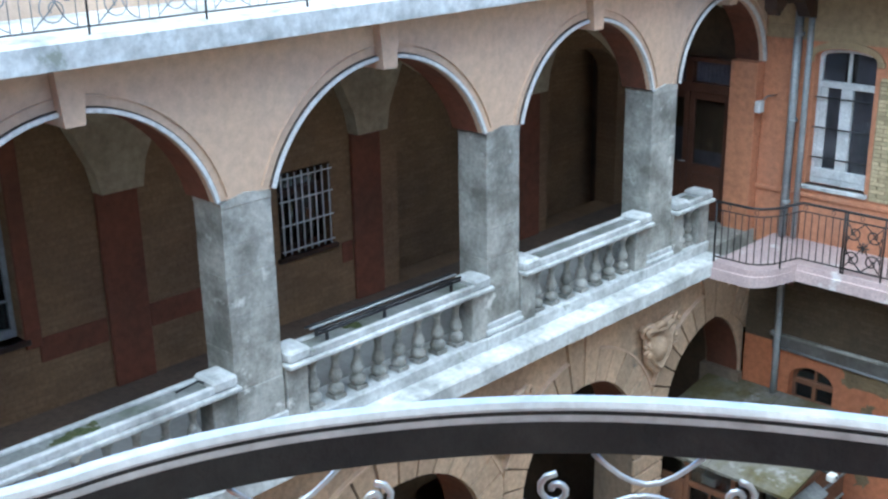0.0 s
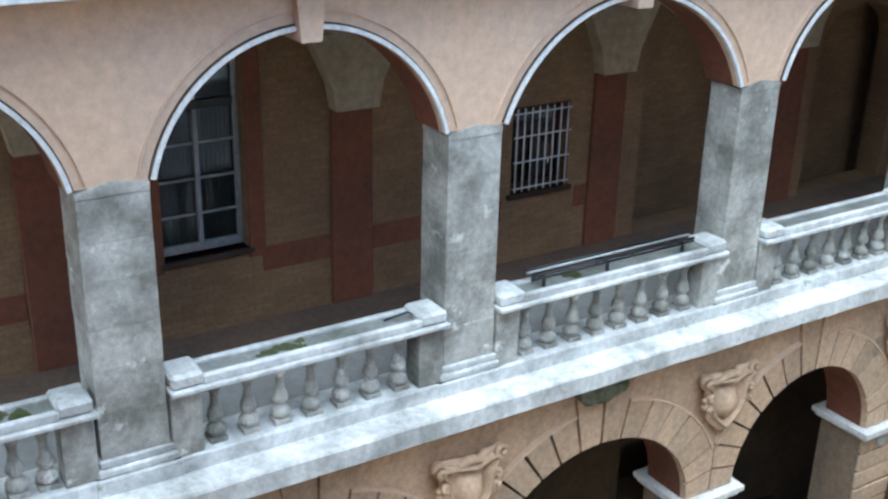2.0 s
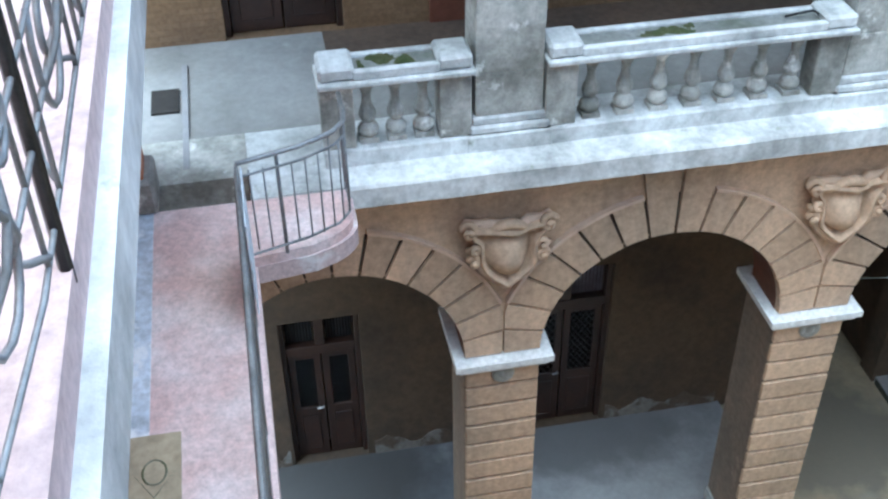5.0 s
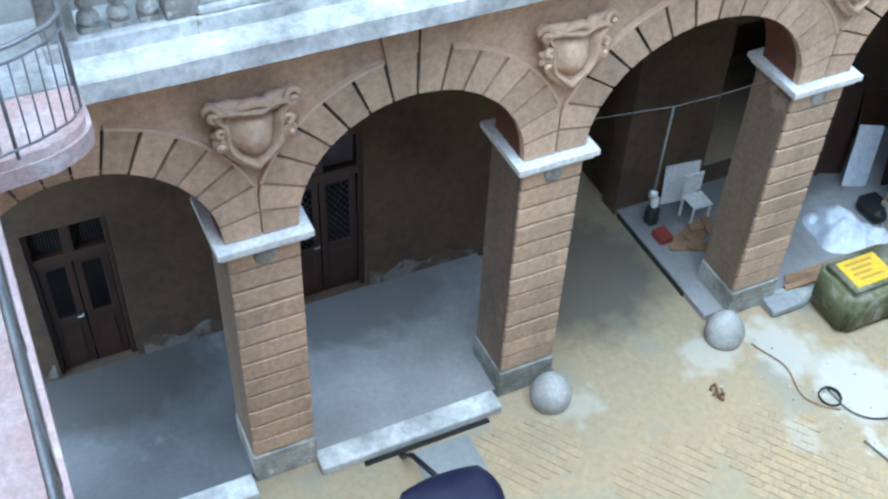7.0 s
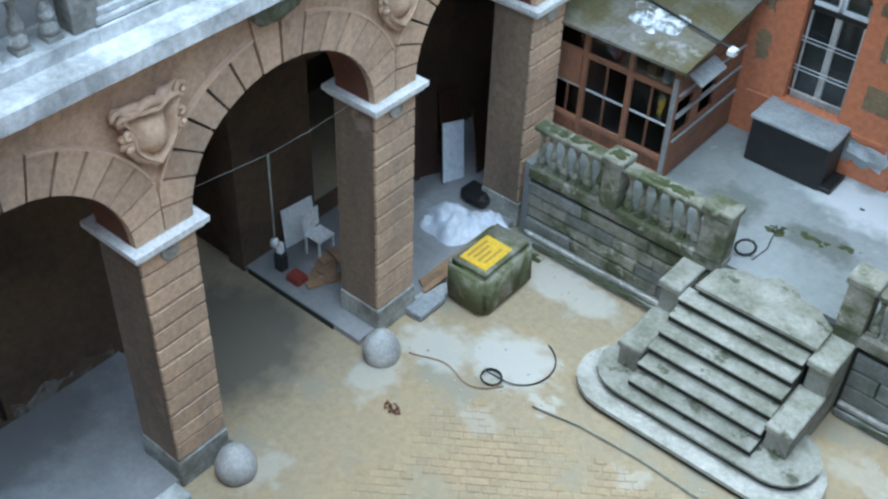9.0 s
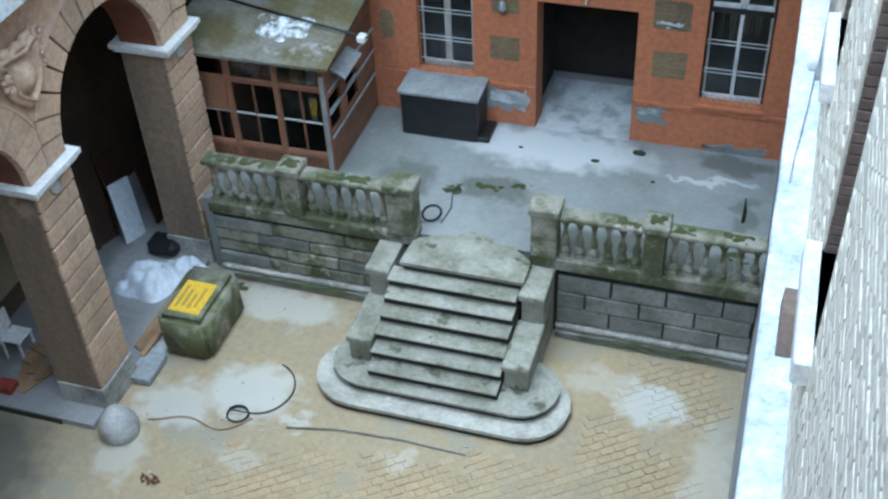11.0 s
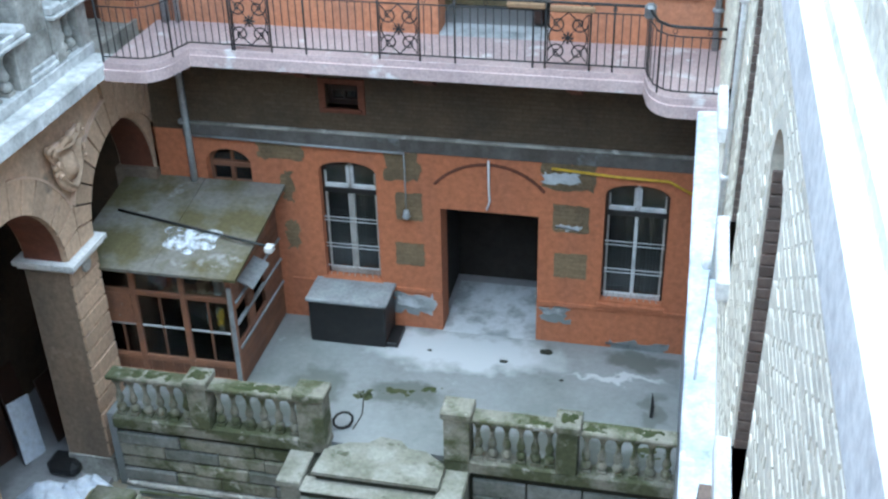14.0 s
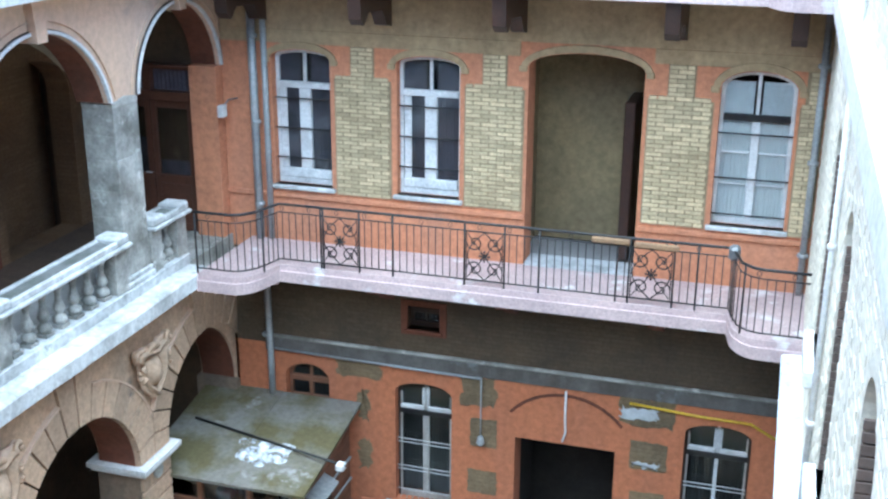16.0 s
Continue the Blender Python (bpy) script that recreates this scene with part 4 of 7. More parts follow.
# ---- side wall: whitewashed, set back above a ledge, three arched windows ----
SWC = (5.5, 8.72, 11.92)
SILL, SSPRING, SRISE = 8.15, 10.3, 0.4
bm = bmesh.new()
wall(bm, R3, NEAR - 0.3, L + 0.5, 0, F1 - 0.2, [], 0.6)
solid("wall_side_lower", bm, "sidegrey", "blue-grey stained lower side wall of the court", "wall", kind="structure")
bm = bmesh.new()
wall(bm, lambda u, z, w: (XU + w, u, z), NEAR - 0.3, L + 0.5, F1 - 0.2, 14.6, [(c - 0.5, c + 0.5, SILL, SSPRING, SRISE) for c in SWC], 0.5)
solid("wall_side", bm, "sidejoint", "whitewashed brick side wall of the court with grey joints", "wall", kind="structure")
bm = bmesh.new()
sec = [(0.0, F1 - 0.36), (0.1, F1 - 0.34), (0.16, F1 - 0.27), (0.19, F1 - 0.25), (0.19, F1 - 0.17), (0.17, F1 - 0.15), (-0.11, F1 - 0.13), (-0.11, F1 - 0.36)]
sweep(bm, [(XW, 0.6 + (14.35 - 0.6) * i / 60) for i in range(61)], sec)
for v in bm.verts:
    v.co += Vector((0.008 * noise.noise(v.co * 2.5), 0, 0.006 * noise.noise(v.co * 2.1)))
solid("side_ledge", bm, "paleblue", "pale blue-white limewashed ledge along the side wall", "ledge", kind="structure")

# ---- wall behind the camera ----
bm = bmesh.new()
wall(bm, N3, -0.5, XU + 0.3, 0, 14.6, [], 0.4)
solid("wall_near", bm, "orange", "orange plastered wall behind the near balconies", "wall", kind="structure")
# upper gallery wall of the arcade side
# Its unseen upper part is carried up to dim the court.
bm = bmesh.new()
wall(bm, lambda u, z, w: (-1.2 - w, u, z), NEAR - 0.3, L + 0.5, F2 - 0.25, TOP, [], 0.4)
solid("wall_arcade_top", bm, "plaster", "peach plastered wall of the top gallery", "wall", kind="structure")
bm = bmesh.new()
sec = [(0.0, F2 - 0.3), (0.25, F2 - 0.25), (0.42, F2 - 0.24), (0.42, F2 - 0.02), (0.38, F2 + 0.01), (-1.2, F2 + 0.01), (-1.2, F2 - 0.3)]
sweep(bm, [(0.0, L - (L - NEAR) * i / 40) for i in range(41)], sec)
solid("cornice", bm, "ledge", "white stone slab edge of the top gallery", "cornice", kind="structure")


# ---- balconies ----
def bulge(x, y0, out, x0, x1):
    """Front edge of a balcony: straight at y0, swelling by out beyond x0 and x1."""
    def s(t):
        t = max(0.0, min(1.0, t))
        return math.sqrt(1 - (1 - t) ** 2) if t < 1 else 1.0
    return y0 + out * max(s((x0 - x) / 0.45) if x0 is not None else 0, s((x - x1) / 0.45) if x1 is not None else 0)


def edge_path(y0, out, x0, x1, xa, xb, n=120):
    return [(xa + (xb - xa) * i / n, bulge(xa + (xb - xa) * i / n, y0, out, x0, x1)) for i in range(n + 1)]


def slab(name, path, back, z, depth, mat, floor_mat, label, inward):
    b = thing(name, label, "balcony slab", kind="structure")
    bm = bmesh.new()
    outline = [*path, (path[-1][0], back), (path[0][0], back)]
    prism(bm, outline, lambda u, v, d: (u, v, d), z - depth, z - 0.10)
    part("slab_body", bm, mat, b)
    bm = bmesh.new()
    lip = [(x, y + inward * -0.04) for x, y in path]
    prism(bm, [*lip, (path[-1][0], back), (path[0][0], back)], lambda u, v, d: (u, v, d), z - 0.10, z)
    part("slab_top", bm, floor_mat, b, "worn balcony floor with a projecting edge")
    return b


def resample(path, step):
    out, acc = [path[0]], 0.0
    for a, b in zip(path, path[1:]):
        d = math.dist(a, b)
        while acc + d >= step:
            t = (step - acc) / d
            a = (a[0] + (b[0] - a[0]) * t, a[1] + (b[1] - a[1]) * t)
            out.append(a)
            d = math.dist(a, b)
            acc = 0.0
        acc += d
    return out


def railing(name, path, z, h, label, mat="iron", step=0.115, panels=(), r=0.008):
    b = thing(name, label, "railing")
    for nm, zz, rr in (("handrail", h, 0.022), ("upper_rail", h - 0.13, 0.011), ("bottom_rail", 0.09, 0.012)):
        bm = bmesh.new()
        tube(bm, [(x, y, z + zz) for x, y in path[::2]], rr, 6)
        part(nm, bm, mat, b, smooth=True)
    bm = bmesh.new()
    tube(bm, [(0, 0, 0.08), (0, 0, h - 0.13)], r, 5)
    bar = finish(bm, "bar", mat, True)
    bm = bmesh.new()
    tube(bm, [(0, 0, -0.02), (0, 0, h)], 0.016, 6)
    post = finish(bm, "post", mat, True)
    bm = bmesh.new()
    for s in (-1, 1):
        tube(bm, [(s * 0.03 * math.cos(t * 0.7) , 0, h - 0.065 + 0.035 * math.sin(t * 0.7)) for t in range(10)], 0.005, 4, True)
    ringm = finish(bm, "ring", mat, True)
    for i, (x, y) in enumerate(resample(path, step)):
        inside = any(p0 < x < p1 for p0, p1 in panels)
        if i % 10 == 0:
            put("post", post, b, pose(x, y, z))
        elif not inside:
            put("bar", bar, b, pose(x, y, z))
        if i % 4 == 2:
            put("ring", ringm, b, pose(x, y, z))
    for p0, p1 in panels:
        yy = path[0][1]
        yy = min(path, key=lambda p: abs(p[0] - (p0 + p1) / 2))[1]
        for x in (p0, p1):
            put("post", post, b, pose(x, yy, z))
        bm = bmesh.new()
        c, w = (p0 + p1) / 2, (p1 - p0) / 2
        z0, z1 = z + 0.10, z + h - 0.14
        tube(bm, [(c - w * 0.9, yy, z0), (c + w * 0.9, yy, z0), (c + w * 0.9, yy, z1), (c - w * 0.9, yy, z1)], 0.010, 5, True)
        for sx in (-1, 1):
            for zz, tz in ((0.27, 1), (0.69, -1)):
                pts = []
                for k in range(22):
                    t = k / 21
                    rr = 0.13 * (1 - 0.8 * t)
                    pts.append((c + sx * (w * 0.48 + rr * math.cos(t * 8)), yy, z + zz + tz * rr * math.sin(t * 8)))
                tube(bm, pts, 0.012, 5)
            tube(bm, [(c + sx * w * 0.85 * math.sin(k / 12 * math.pi), yy, z0 + (z1 - z0) * k / 12) for k in range(13)], 0.010, 5)
            tube(bm, [(c - sx * w * 0.85, yy, z0 + 0.03), (c, yy, (z0 + z1) / 2), (c - sx * w * 0.85, yy, z1 - 0.03)], 0.009, 5)
        for k in range(8):
            t = k * math.tau / 8
            tube(bm, [(c, yy, (z0 + z1) / 2), (c + 0.085 * math.cos(t), yy, (z0 + z1) / 2 + 0.085 * math.sin(t))], [0.008, 0.02], 5)
        part("scroll_panel", bm, mat, b, "curled wrought-iron panel", True)
    return b


far_edge = edge_path(15.1, -0.78, 1.42, 8.42, 0.4, XU - 0.004)
slab("balcony_far", far_edge, L, F1, 0.28, "pink", "pink", "pinkish concrete balcony slab along the end wall", -1)
railing("balcony_railing", [(x, y + 0.07) for x, y in far_edge], F1, 1.0, "grey iron balcony railing with curled panels along the end wall", panels=((2.16, 2.8), (4.5, 5.12), (6.98, 7.62)))
near_edge = edge_path(-0.35, 0.9, 1.25, None, 0.42, XU - 0.004)
slab("balcony_near", near_edge, NEAR, F1, 0.28, "pink", "redfloor", "worn red-floored balcony along the near wall", 1)
railing("balcony_railing", [(x, y - 0.05) for x, y in near_edge], F1, 1.0, "grey iron balcony railing above the red floor", mat="greyiron", panels=())
top_far = edge_path(14.85, -0.5, 1.3, 8.6, 0.4, XU - 0.004)
slab("balcony_top_far", top_far, L, F2 - 0.12, 0.28, "pink", "pink", "pinkish upper balcony slab on iron brackets", -1)
top_near = edge_path(-0.395, 0.395, 1.2, 8.5, 0.42, XU - 0.004)
slab("balcony_top_near", top_near, NEAR, F2, 0.28, "ledge", "pink", "pale stained top balcony slab with a white edge", 1)

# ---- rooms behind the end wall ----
# Room shells are added to keep sky out; their gloom is painted on.
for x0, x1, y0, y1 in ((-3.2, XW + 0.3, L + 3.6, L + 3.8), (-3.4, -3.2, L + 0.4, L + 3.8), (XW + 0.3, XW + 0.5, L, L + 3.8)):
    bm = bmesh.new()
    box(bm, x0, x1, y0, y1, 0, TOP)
    solid("wall_room_far", bm, "dark", "near-black wall of the rooms behind the end wall, gloom in its colour", "wall", kind="structure")
for z, mt in ((ZT - 0.25, "floor"), (5.2, "dark"), (F1 - 0.25, "floor"), (F2 - 0.25, "dimwall")):
    bm = bmesh.new()
    box(bm, -3.2, XW + 0.3, L + 0.5, L + 3.6, z, z + 0.22)
    solid("floor_rooms", bm, mt, "floor of the rooms behind the end wall", "floor", kind="structure")
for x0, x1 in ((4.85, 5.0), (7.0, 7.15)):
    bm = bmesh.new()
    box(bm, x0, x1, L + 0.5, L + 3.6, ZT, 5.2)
    solid("wall_passage", bm, "dark", "terrace passage wall with its gloom in the colour", "wall", kind="structure")
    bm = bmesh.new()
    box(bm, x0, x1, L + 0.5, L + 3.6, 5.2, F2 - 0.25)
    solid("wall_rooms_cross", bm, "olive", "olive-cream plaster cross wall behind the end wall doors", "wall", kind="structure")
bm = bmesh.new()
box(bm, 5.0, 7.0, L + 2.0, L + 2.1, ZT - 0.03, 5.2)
solid("wall_passage_back", bm, "dark", "terrace passage back wall with its gloom in the colour", "wall", kind="structure")
bm = bmesh.new()
box(bm, 5.0, 7.0, L + 1.5, L + 1.6, F1, F2 - 0.25)
solid("wall_rooms_lobby", bm, "olive", "olive-cream plaster wall of the lobby behind the gallery door", "wall", kind="structure")
solid("lobby_door", soft_box(6.55, 6.72, L + 0.6, L + 1.5, F1 + 0.02, F1 + 2.6, 0.02), "darkwood", "dark open door leaf in the gallery lobby", "door")
# Added wall; the darkness behind the side windows is in its colour.
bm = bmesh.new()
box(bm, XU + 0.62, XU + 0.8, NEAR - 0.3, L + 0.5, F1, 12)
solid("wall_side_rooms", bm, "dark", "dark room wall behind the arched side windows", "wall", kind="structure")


solid("threshold", soft_box(5.1, 6.8, L - 0.03, L + 1.7, ZT - 0.01, ZT + 0.014, 0.005), "wash", "pale worn cement floor of the terrace passage", "threshold", kind="structure")
solid("threshold", soft_box(5.15, 6.9, L - 0.03, L + 0.55, F1 - 0.02, F1 + 0.012, 0.005), "wash", "pale worn threshold of the gallery opening", "threshold", kind="structure")

# ---- windows and doors, built facing -y with the sill's middle at the origin ----
def arch_strip(bm, h, spring, rise, d0, d1, w, n=12):
    """The head of a frame: a curved bar of width w under the arch."""
    for i in range(n):
        pts = []
        for o, k in ((0, i), (w, i), (w, i + 1), (0, i + 1)):
            t = math.pi * k / n
            pts.append((-(h - o) * math.cos(t), spring + (rise - o if rise > w else rise * 0.5) * math.sin(t) - (0 if rise > w else (o * 1.0))))
        prism(bm, pts, lambda u, v, d: (u, d, v), d0, d1)


def window(m, width, height, rise, frame_mat, label, transom, rows_=(), bars=(), group="", curtain="", mull=0.07, side_mat="", trim="", dark_transom=False, sill_mat="stone", fw=0.06):
    w = thing("window", label, "window", group)
    h = width / 2
    spring = height - rise
    for s in (-1, 1):
        part("stile", soft_box(min(s * h, s * (h - fw)), max(s * h, s * (h - fw)), 0.16, 0.24, 0.0, spring, 0.006), side_mat or frame_mat, w)
    part("bottom_rail", soft_box(-h + fw, h - fw, 0.16, 0.24, 0.0, 0.10, 0.006), frame_mat, w)
    bm = bmesh.new()
    if rise:
        arch_strip(bm, h, spring, rise, 0.16, 0.24, 0.07)
    else:
        box(bm, -h + fw, h - fw, 0.16, 0.24, height - fw, height)
    part("head", bm, side_mat or frame_mat, w)
    part("transom", soft_box(-h + fw, h - fw, 0.14, 0.25, transom - 0.05, transom + 0.05, 0.01), "iron" if dark_transom else frame_mat, w)
    part("mullion", soft_box(-mull / 2, mull / 2, 0.15, 0.24, 0.1, transom - 0.05, 0.008), frame_mat, w)
    part("upper_mullion", soft_box(-0.025, 0.025, 0.17, 0.23, transom + 0.05, height - 0.06, 0.006), frame_mat, w)
    for s in (-1, 1):
        a, b = (mull / 2, h - fw) if s > 0 else (-h + fw, -mull / 2)
        for z in rows_:
            part("glazing_bar", soft_box(a, b, 0.18, 0.22, z - 0.015, z + 0.015, 0.004), frame_mat, w)
        ob = part("pane", soft_box(a, b, 0.195, 0.201, 0.1, transom - 0.05, 0.001), "glass", w)
        ob.visible_shadow = False
        bm = bmesh.new()
        a2, b2 = (0.025, h - fw) if s > 0 else (-h + fw, -0.025)
        prism(bm, [(a2, transom + 0.05), (b2, transom + 0.05), (b2, spring + (rise * 0.45 if s < 0 else rise * 0.2) if rise else height - fw), (a2, spring + (rise * 0.2 if s < 0 else rise * 0.45) if rise else height - fw)][:4], lambda u, v, d: (u, d, v), 0.198, 0.203)
        ob = part("pane", bm, "glass", w)
        ob.visible_shadow = False
        if curtain:
            bm = bmesh.new()
            n = 26
            for i in range(n):
                u0, u1 = a + (b - a) * i / n, a + (b - a) * (i + 1) / n
                d0, d1 = 0.228 + 0.014 * math.sin(i * 1.9), 0.228 + 0.014 * math.sin((i + 1) * 1.9)
                bm.faces.new([bm.verts.new(p) for p in ((u0, d0, 0.08), (u1, d1, 0.08), (u1, d1, transom - 0.02), (u0, d0, transom - 0.02))])
            bmesh.ops.remove_doubles(bm, verts=bm.verts[:], dist=1e-4)
            part("curtain", bm, curtain, w, "gathered net curtain, near-black where it stands for gloom", True)
            if curtain in ("curtain", "gloom", "dusk"):
                bm = bmesh.new()
                box(bm, a, b, 0.225, 0.232, transom, spring + rise * 0.3)
                part("curtain", bm, curtain, w)
    for z in bars:
        bm = bmesh.new()
        tube(bm, [(-h - 0.02, 0.10, z), (h + 0.02, 0.10, z)], 0.013, 6)
        part("guard_bar", bm, "iron", w, "black iron guard bar", True)
    part("sill", soft_box(-h - 0.06, h + 0.06, -0.07, 0.16, -0.07, 0.0, 0.012), sill_mat, w)
    w.matrix_basis = m
    return w


def at_end(x0, x1, z):
    return pose((x0 + x1) / 2, L, z)


def at_rear(y0, y1, z):
    return pose(BACK, (y0 + y1) / 2, z, 0, 0, 90)


for i, (x0, x1) in enumerate(UW[:2]):
    w = window(at_end(x0, x1, 8.14), x1 - x0, 2.26, 0.15, "frame", "tall white window with dark panes and thin guard bars", 1.66, bars=(0.45, 0.95, 1.45), group="upper windows", mull=0.2, sill_mat="ledge", curtain="dusk")
    part("lower_panel", soft_box(-0.45, 0.45, 0.14, 0.19, 0.104, 0.26, 0.01), "frame", w)
    part("inner_jamb", soft_box(-0.448, -0.33, 0.172, 0.192, 0.262, 1.6, 0.004), "frame", w)
x0, x1 = UW[2]
window(at_end(x0, x1, 8.12), x1 - x0, 2.34, 0.26, "frame", "white arched window with net curtains and a black transom", 1.63, rows_=(0.62, 1.1), bars=(0.16, 0.72, 1.4), group="upper windows", curtain="curtain", mull=0.12, dark_transom=True, sill_mat="ledge")
for (x0, x1), post, thick in zip(GW, ("oldframe", "frame"), (0.11, 0.06)):
    w = window(at_end(x0, x1, 2.47), x1 - x0, 2.3, 0.2, post, "arched ground window with pale weathered bars and black panes", 1.70, group="ground windows", curtain="gloom", mull=thick, side_mat="darkwood", sill_mat="orange", fw=0.04, dark_transom=True)
    h = (x1 - x0) / 2
    for a, b in ((-h + 0.05, -0.035), (0.035, h - 0.05)):
        part("casement_rail", soft_box(a, b, 0.14, 0.19, 1.755, 1.83, 0.008), "frame", w)
        for u0, u1 in ((a, a + 0.03), (b - 0.03, b)):
            inner = abs(u0 + u1) < 0.3
            part("casement_stile", soft_box(u0 - (0.015 if inner and u0 > 0 else 0), u1 + (0.015 if inner and u0 < 0 else 0), 0.14, 0.19, 1.83, 2.18 if inner else 2.06, 0.006), "frame" if inner else "oldframe", w)
    for s in (-1, 1):
        part("casement_stile", soft_box(min(s * (h - 0.04), s * (h - 0.075)), max(s * (h - 0.04), s * (h - 0.075)), 0.15, 0.19, 0.1, 1.64, 0.006), "oldframe", w)
    for z in (0.18, 0.58, 0.65, 1.12, 1.19):
        bm = bmesh.new()
        tube(bm, [(-0.5, 0.08, z), (0.5, 0.08, z)], 0.009, 6)
        part("guard_bar", bm, "frame", w, "pale iron guard bar", True)
    bm = bmesh.new()
    for k in range(9):
        tube(bm, [(-0.45 + 0.1125 * k, 0.07, 0.0), (-0.40 + 0.1 * k, 0.07, 0.16)], 0.008, 5)
    part("guard_lattice", bm, "oldframe", w)
window(at_end(0.9, 1.73, 4.1), 0.83, 0.78, 0.28, "wood", "small arched window above the shed roof", 0.42, group="", mull=0.07, curtain="gloom", sill_mat="block")
w = window(at_end(3.2, 3.76, 5.8), 0.56, 0.42, 0, "darkwood", "small dark vent window under the balcony", 0.30, mull=0.04, sill_mat="rust", curtain="gloom")
for x0, x1, z0, z1 in ((-0.4, -0.28, -0.1, 0.52), (0.28, 0.4, -0.1, 0.52), (-0.28, 0.28, 0.42, 0.52)):
    part("surround", soft_box(x0, x1, -0.02, 0.01, z0, z1, 0.006), "rust", w)
window(at_rear(3.34, 4.38, 8.13), 1.04, 2.59, 0.12, "lid", "tall gallery window with brown surround and dark panes", 1.75, rows_=(0.45, 0.88, 1.3), group="gallery windows", curtain="gloom", dark_transom=True, mull=0.06, sill_mat="darkwood")
w = window(at_rear(8.15, 9.1, 8.14), 0.95, 1.2, 0, "darkwood", "gallery window behind white iron bars", 0.85, group="gallery windows", sill_mat="darkwood")
for k in range(8):
    bm = bmesh.new()
    tube(bm, [(-0.42 + 0.12 * k, -0.03, 0.02), (-0.42 + 0.12 * k, -0.03, 1.18)], 0.012, 5)
    part("guard_bar", bm, "frame", w, "white iron guard bar", True)
for z in (0.08, 0.45, 0.8, 1.12):
    bm = bmesh.new()
    tube(bm, [(-0.47, -0.04, z), (0.47, -0.04, z)], 0.012, 5)
    part("guard_bar", bm, "frame", w, "", True)
# brown surround of the tall window
for y0, y1, z0, z1 in ((3.14, 3.34, 8.0, 10.75), (4.38, 4.58, 8.0, 10.75)):
    solid("window_surround", soft_box(BACK, BACK + 0.05, y0, y1, z0, z1, 0.01), "rust", "terracotta window surround on the gallery wall", "window surround", "window surrounds", "structure")


def double_door(m, width, height, leaf, label, lattice=True, mat="darkwood", cloth="curtain"):
    d = thing("double_door", label, "door")
    h = width / 2
    for s in (-1, 1):
        part("jamb", soft_box(min(s * h, s * (h - 0.07)), max(s * h, s * (h - 0.07)), 0.08, 0.24, 0, height, 0.008), mat, d)
    part("head", soft_box(-h + 0.07, h - 0.07, 0.08, 0.24, height - 0.07, height, 0.008), mat, d)
    part("transom", soft_box(-h + 0.07, h - 0.07, 0.08, 0.24, leaf, leaf + 0.16, 0.008), mat, d)
    part("transom_post", soft_box(-0.07, 0.07, 0.09, 0.22, leaf + 0.16, height - 0.07, 0.008), mat, d)
    for s in (-1, 1):
        a, b = (0.01, h - 0.08) if s > 0 else (-h + 0.08, -0.01)
        lf = part("leaf", soft_box(a, b, 0.15, 0.20, 0.01, 1.0, 0.006), mat, d)
        part("lower_panel", soft_box(a + 0.1, b - 0.1, 0.135, 0.15, 0.15, 0.85, 0.012), mat, lf)
        for u0, u1 in ((a, a + 0.1), (b - 0.1, b)):
            part("leaf_stile", soft_box(u0, u1, 0.15, 0.20, 1.0, leaf - 0.01, 0.006), mat, lf)
        part("leaf_rail", soft_box(a + 0.1, b - 0.1, 0.15, 0.2, leaf - 0.14, leaf - 0.01, 0.006), mat, lf)
        ob = part("pane", soft_box(a + 0.1, b - 0.1, 0.18, 0.186, 1.0, leaf - 0.14, 0.001), "glass", lf)
        ob.visible_shadow = False
        part("blind", soft_box(a + 0.1, b - 0.1, 0.205, 0.21, 1.0, 1.62 if s < 0 else 1.25, 0.002), cloth, d, "pale blind behind the glass")
        bm = bmesh.new()
        n = 18
        a2, b2 = (0.09, h - 0.09) if s > 0 else (-h + 0.09, -0.09)
        for i in range(n):
            u0, u1 = a2 + (b2 - a2) * i / n, a2 + (b2 - a2) * (i + 1) / n
            bm.faces.new([bm.verts.new(p) for p in ((u0, 0.20 + 0.02 * (i % 2), leaf + 0.16), (u1, 0.20 + 0.02 * ((i + 1) % 2), leaf + 0.16), (u1, 0.20 + 0.02 * ((i + 1) % 2), height - 0.08), (u0, 0.20 + 0.02 * (i % 2), height - 0.08))])
        part("fanlight_curtain", bm, cloth, d, "pleated curtain in the fanlight")
        if lattice:
            bm = bmesh.new()
            u0, u1, z0, z1 = a + 0.1, b - 0.1, 1.0, leaf - 0.14
            st = 0.13
            k = -10
            while k < 20:
                for sg in (-1, 1):
                    pts = []
                    for i in range(41):
                        u = u0 + (u1 - u0) * i / 40
                        z = z0 + k * st + sg * (u - u0) * 1.4
                        if z0 <= z <= z1:
                            pts.append((u, 0.16, z))
                    if len(pts) > 1:
                        tube(bm, [pts[0], pts[-1]], 0.009, 4)
                k += 1
            part("lattice", bm, "iron", lf, "diamond iron lattice")
    bm = bmesh.new()
    tube(bm, [(-0.04, 0.14, 1.02), (-0.04, 0.09, 1.03), (-0.13, 0.09, 1.03)], 0.011, 6)
    part("handle", bm, "frame", d, "pale metal lever handle", True)
    d.matrix_basis = m
    return d


double_door(at_rear(-0.45, 0.86, F1 - 0.02), 1.31, 2.9, 2.2, "dark brown double door with lattice glazing and curtained fanlight")
double_door(pose(-1.35, L - 0.25, F1 - 0.02), 1.75, 2.9, 2.3, "red-brown panelled double door closing the gallery end", False, "doorbrown", "dusk")
w = double_door(pose(BACK, 3.7, 0.1, 0, 0, 90), 1.3, 3.1, 2.3, "dark double door behind the ground-floor walk", True, "darkwood", "dusk")
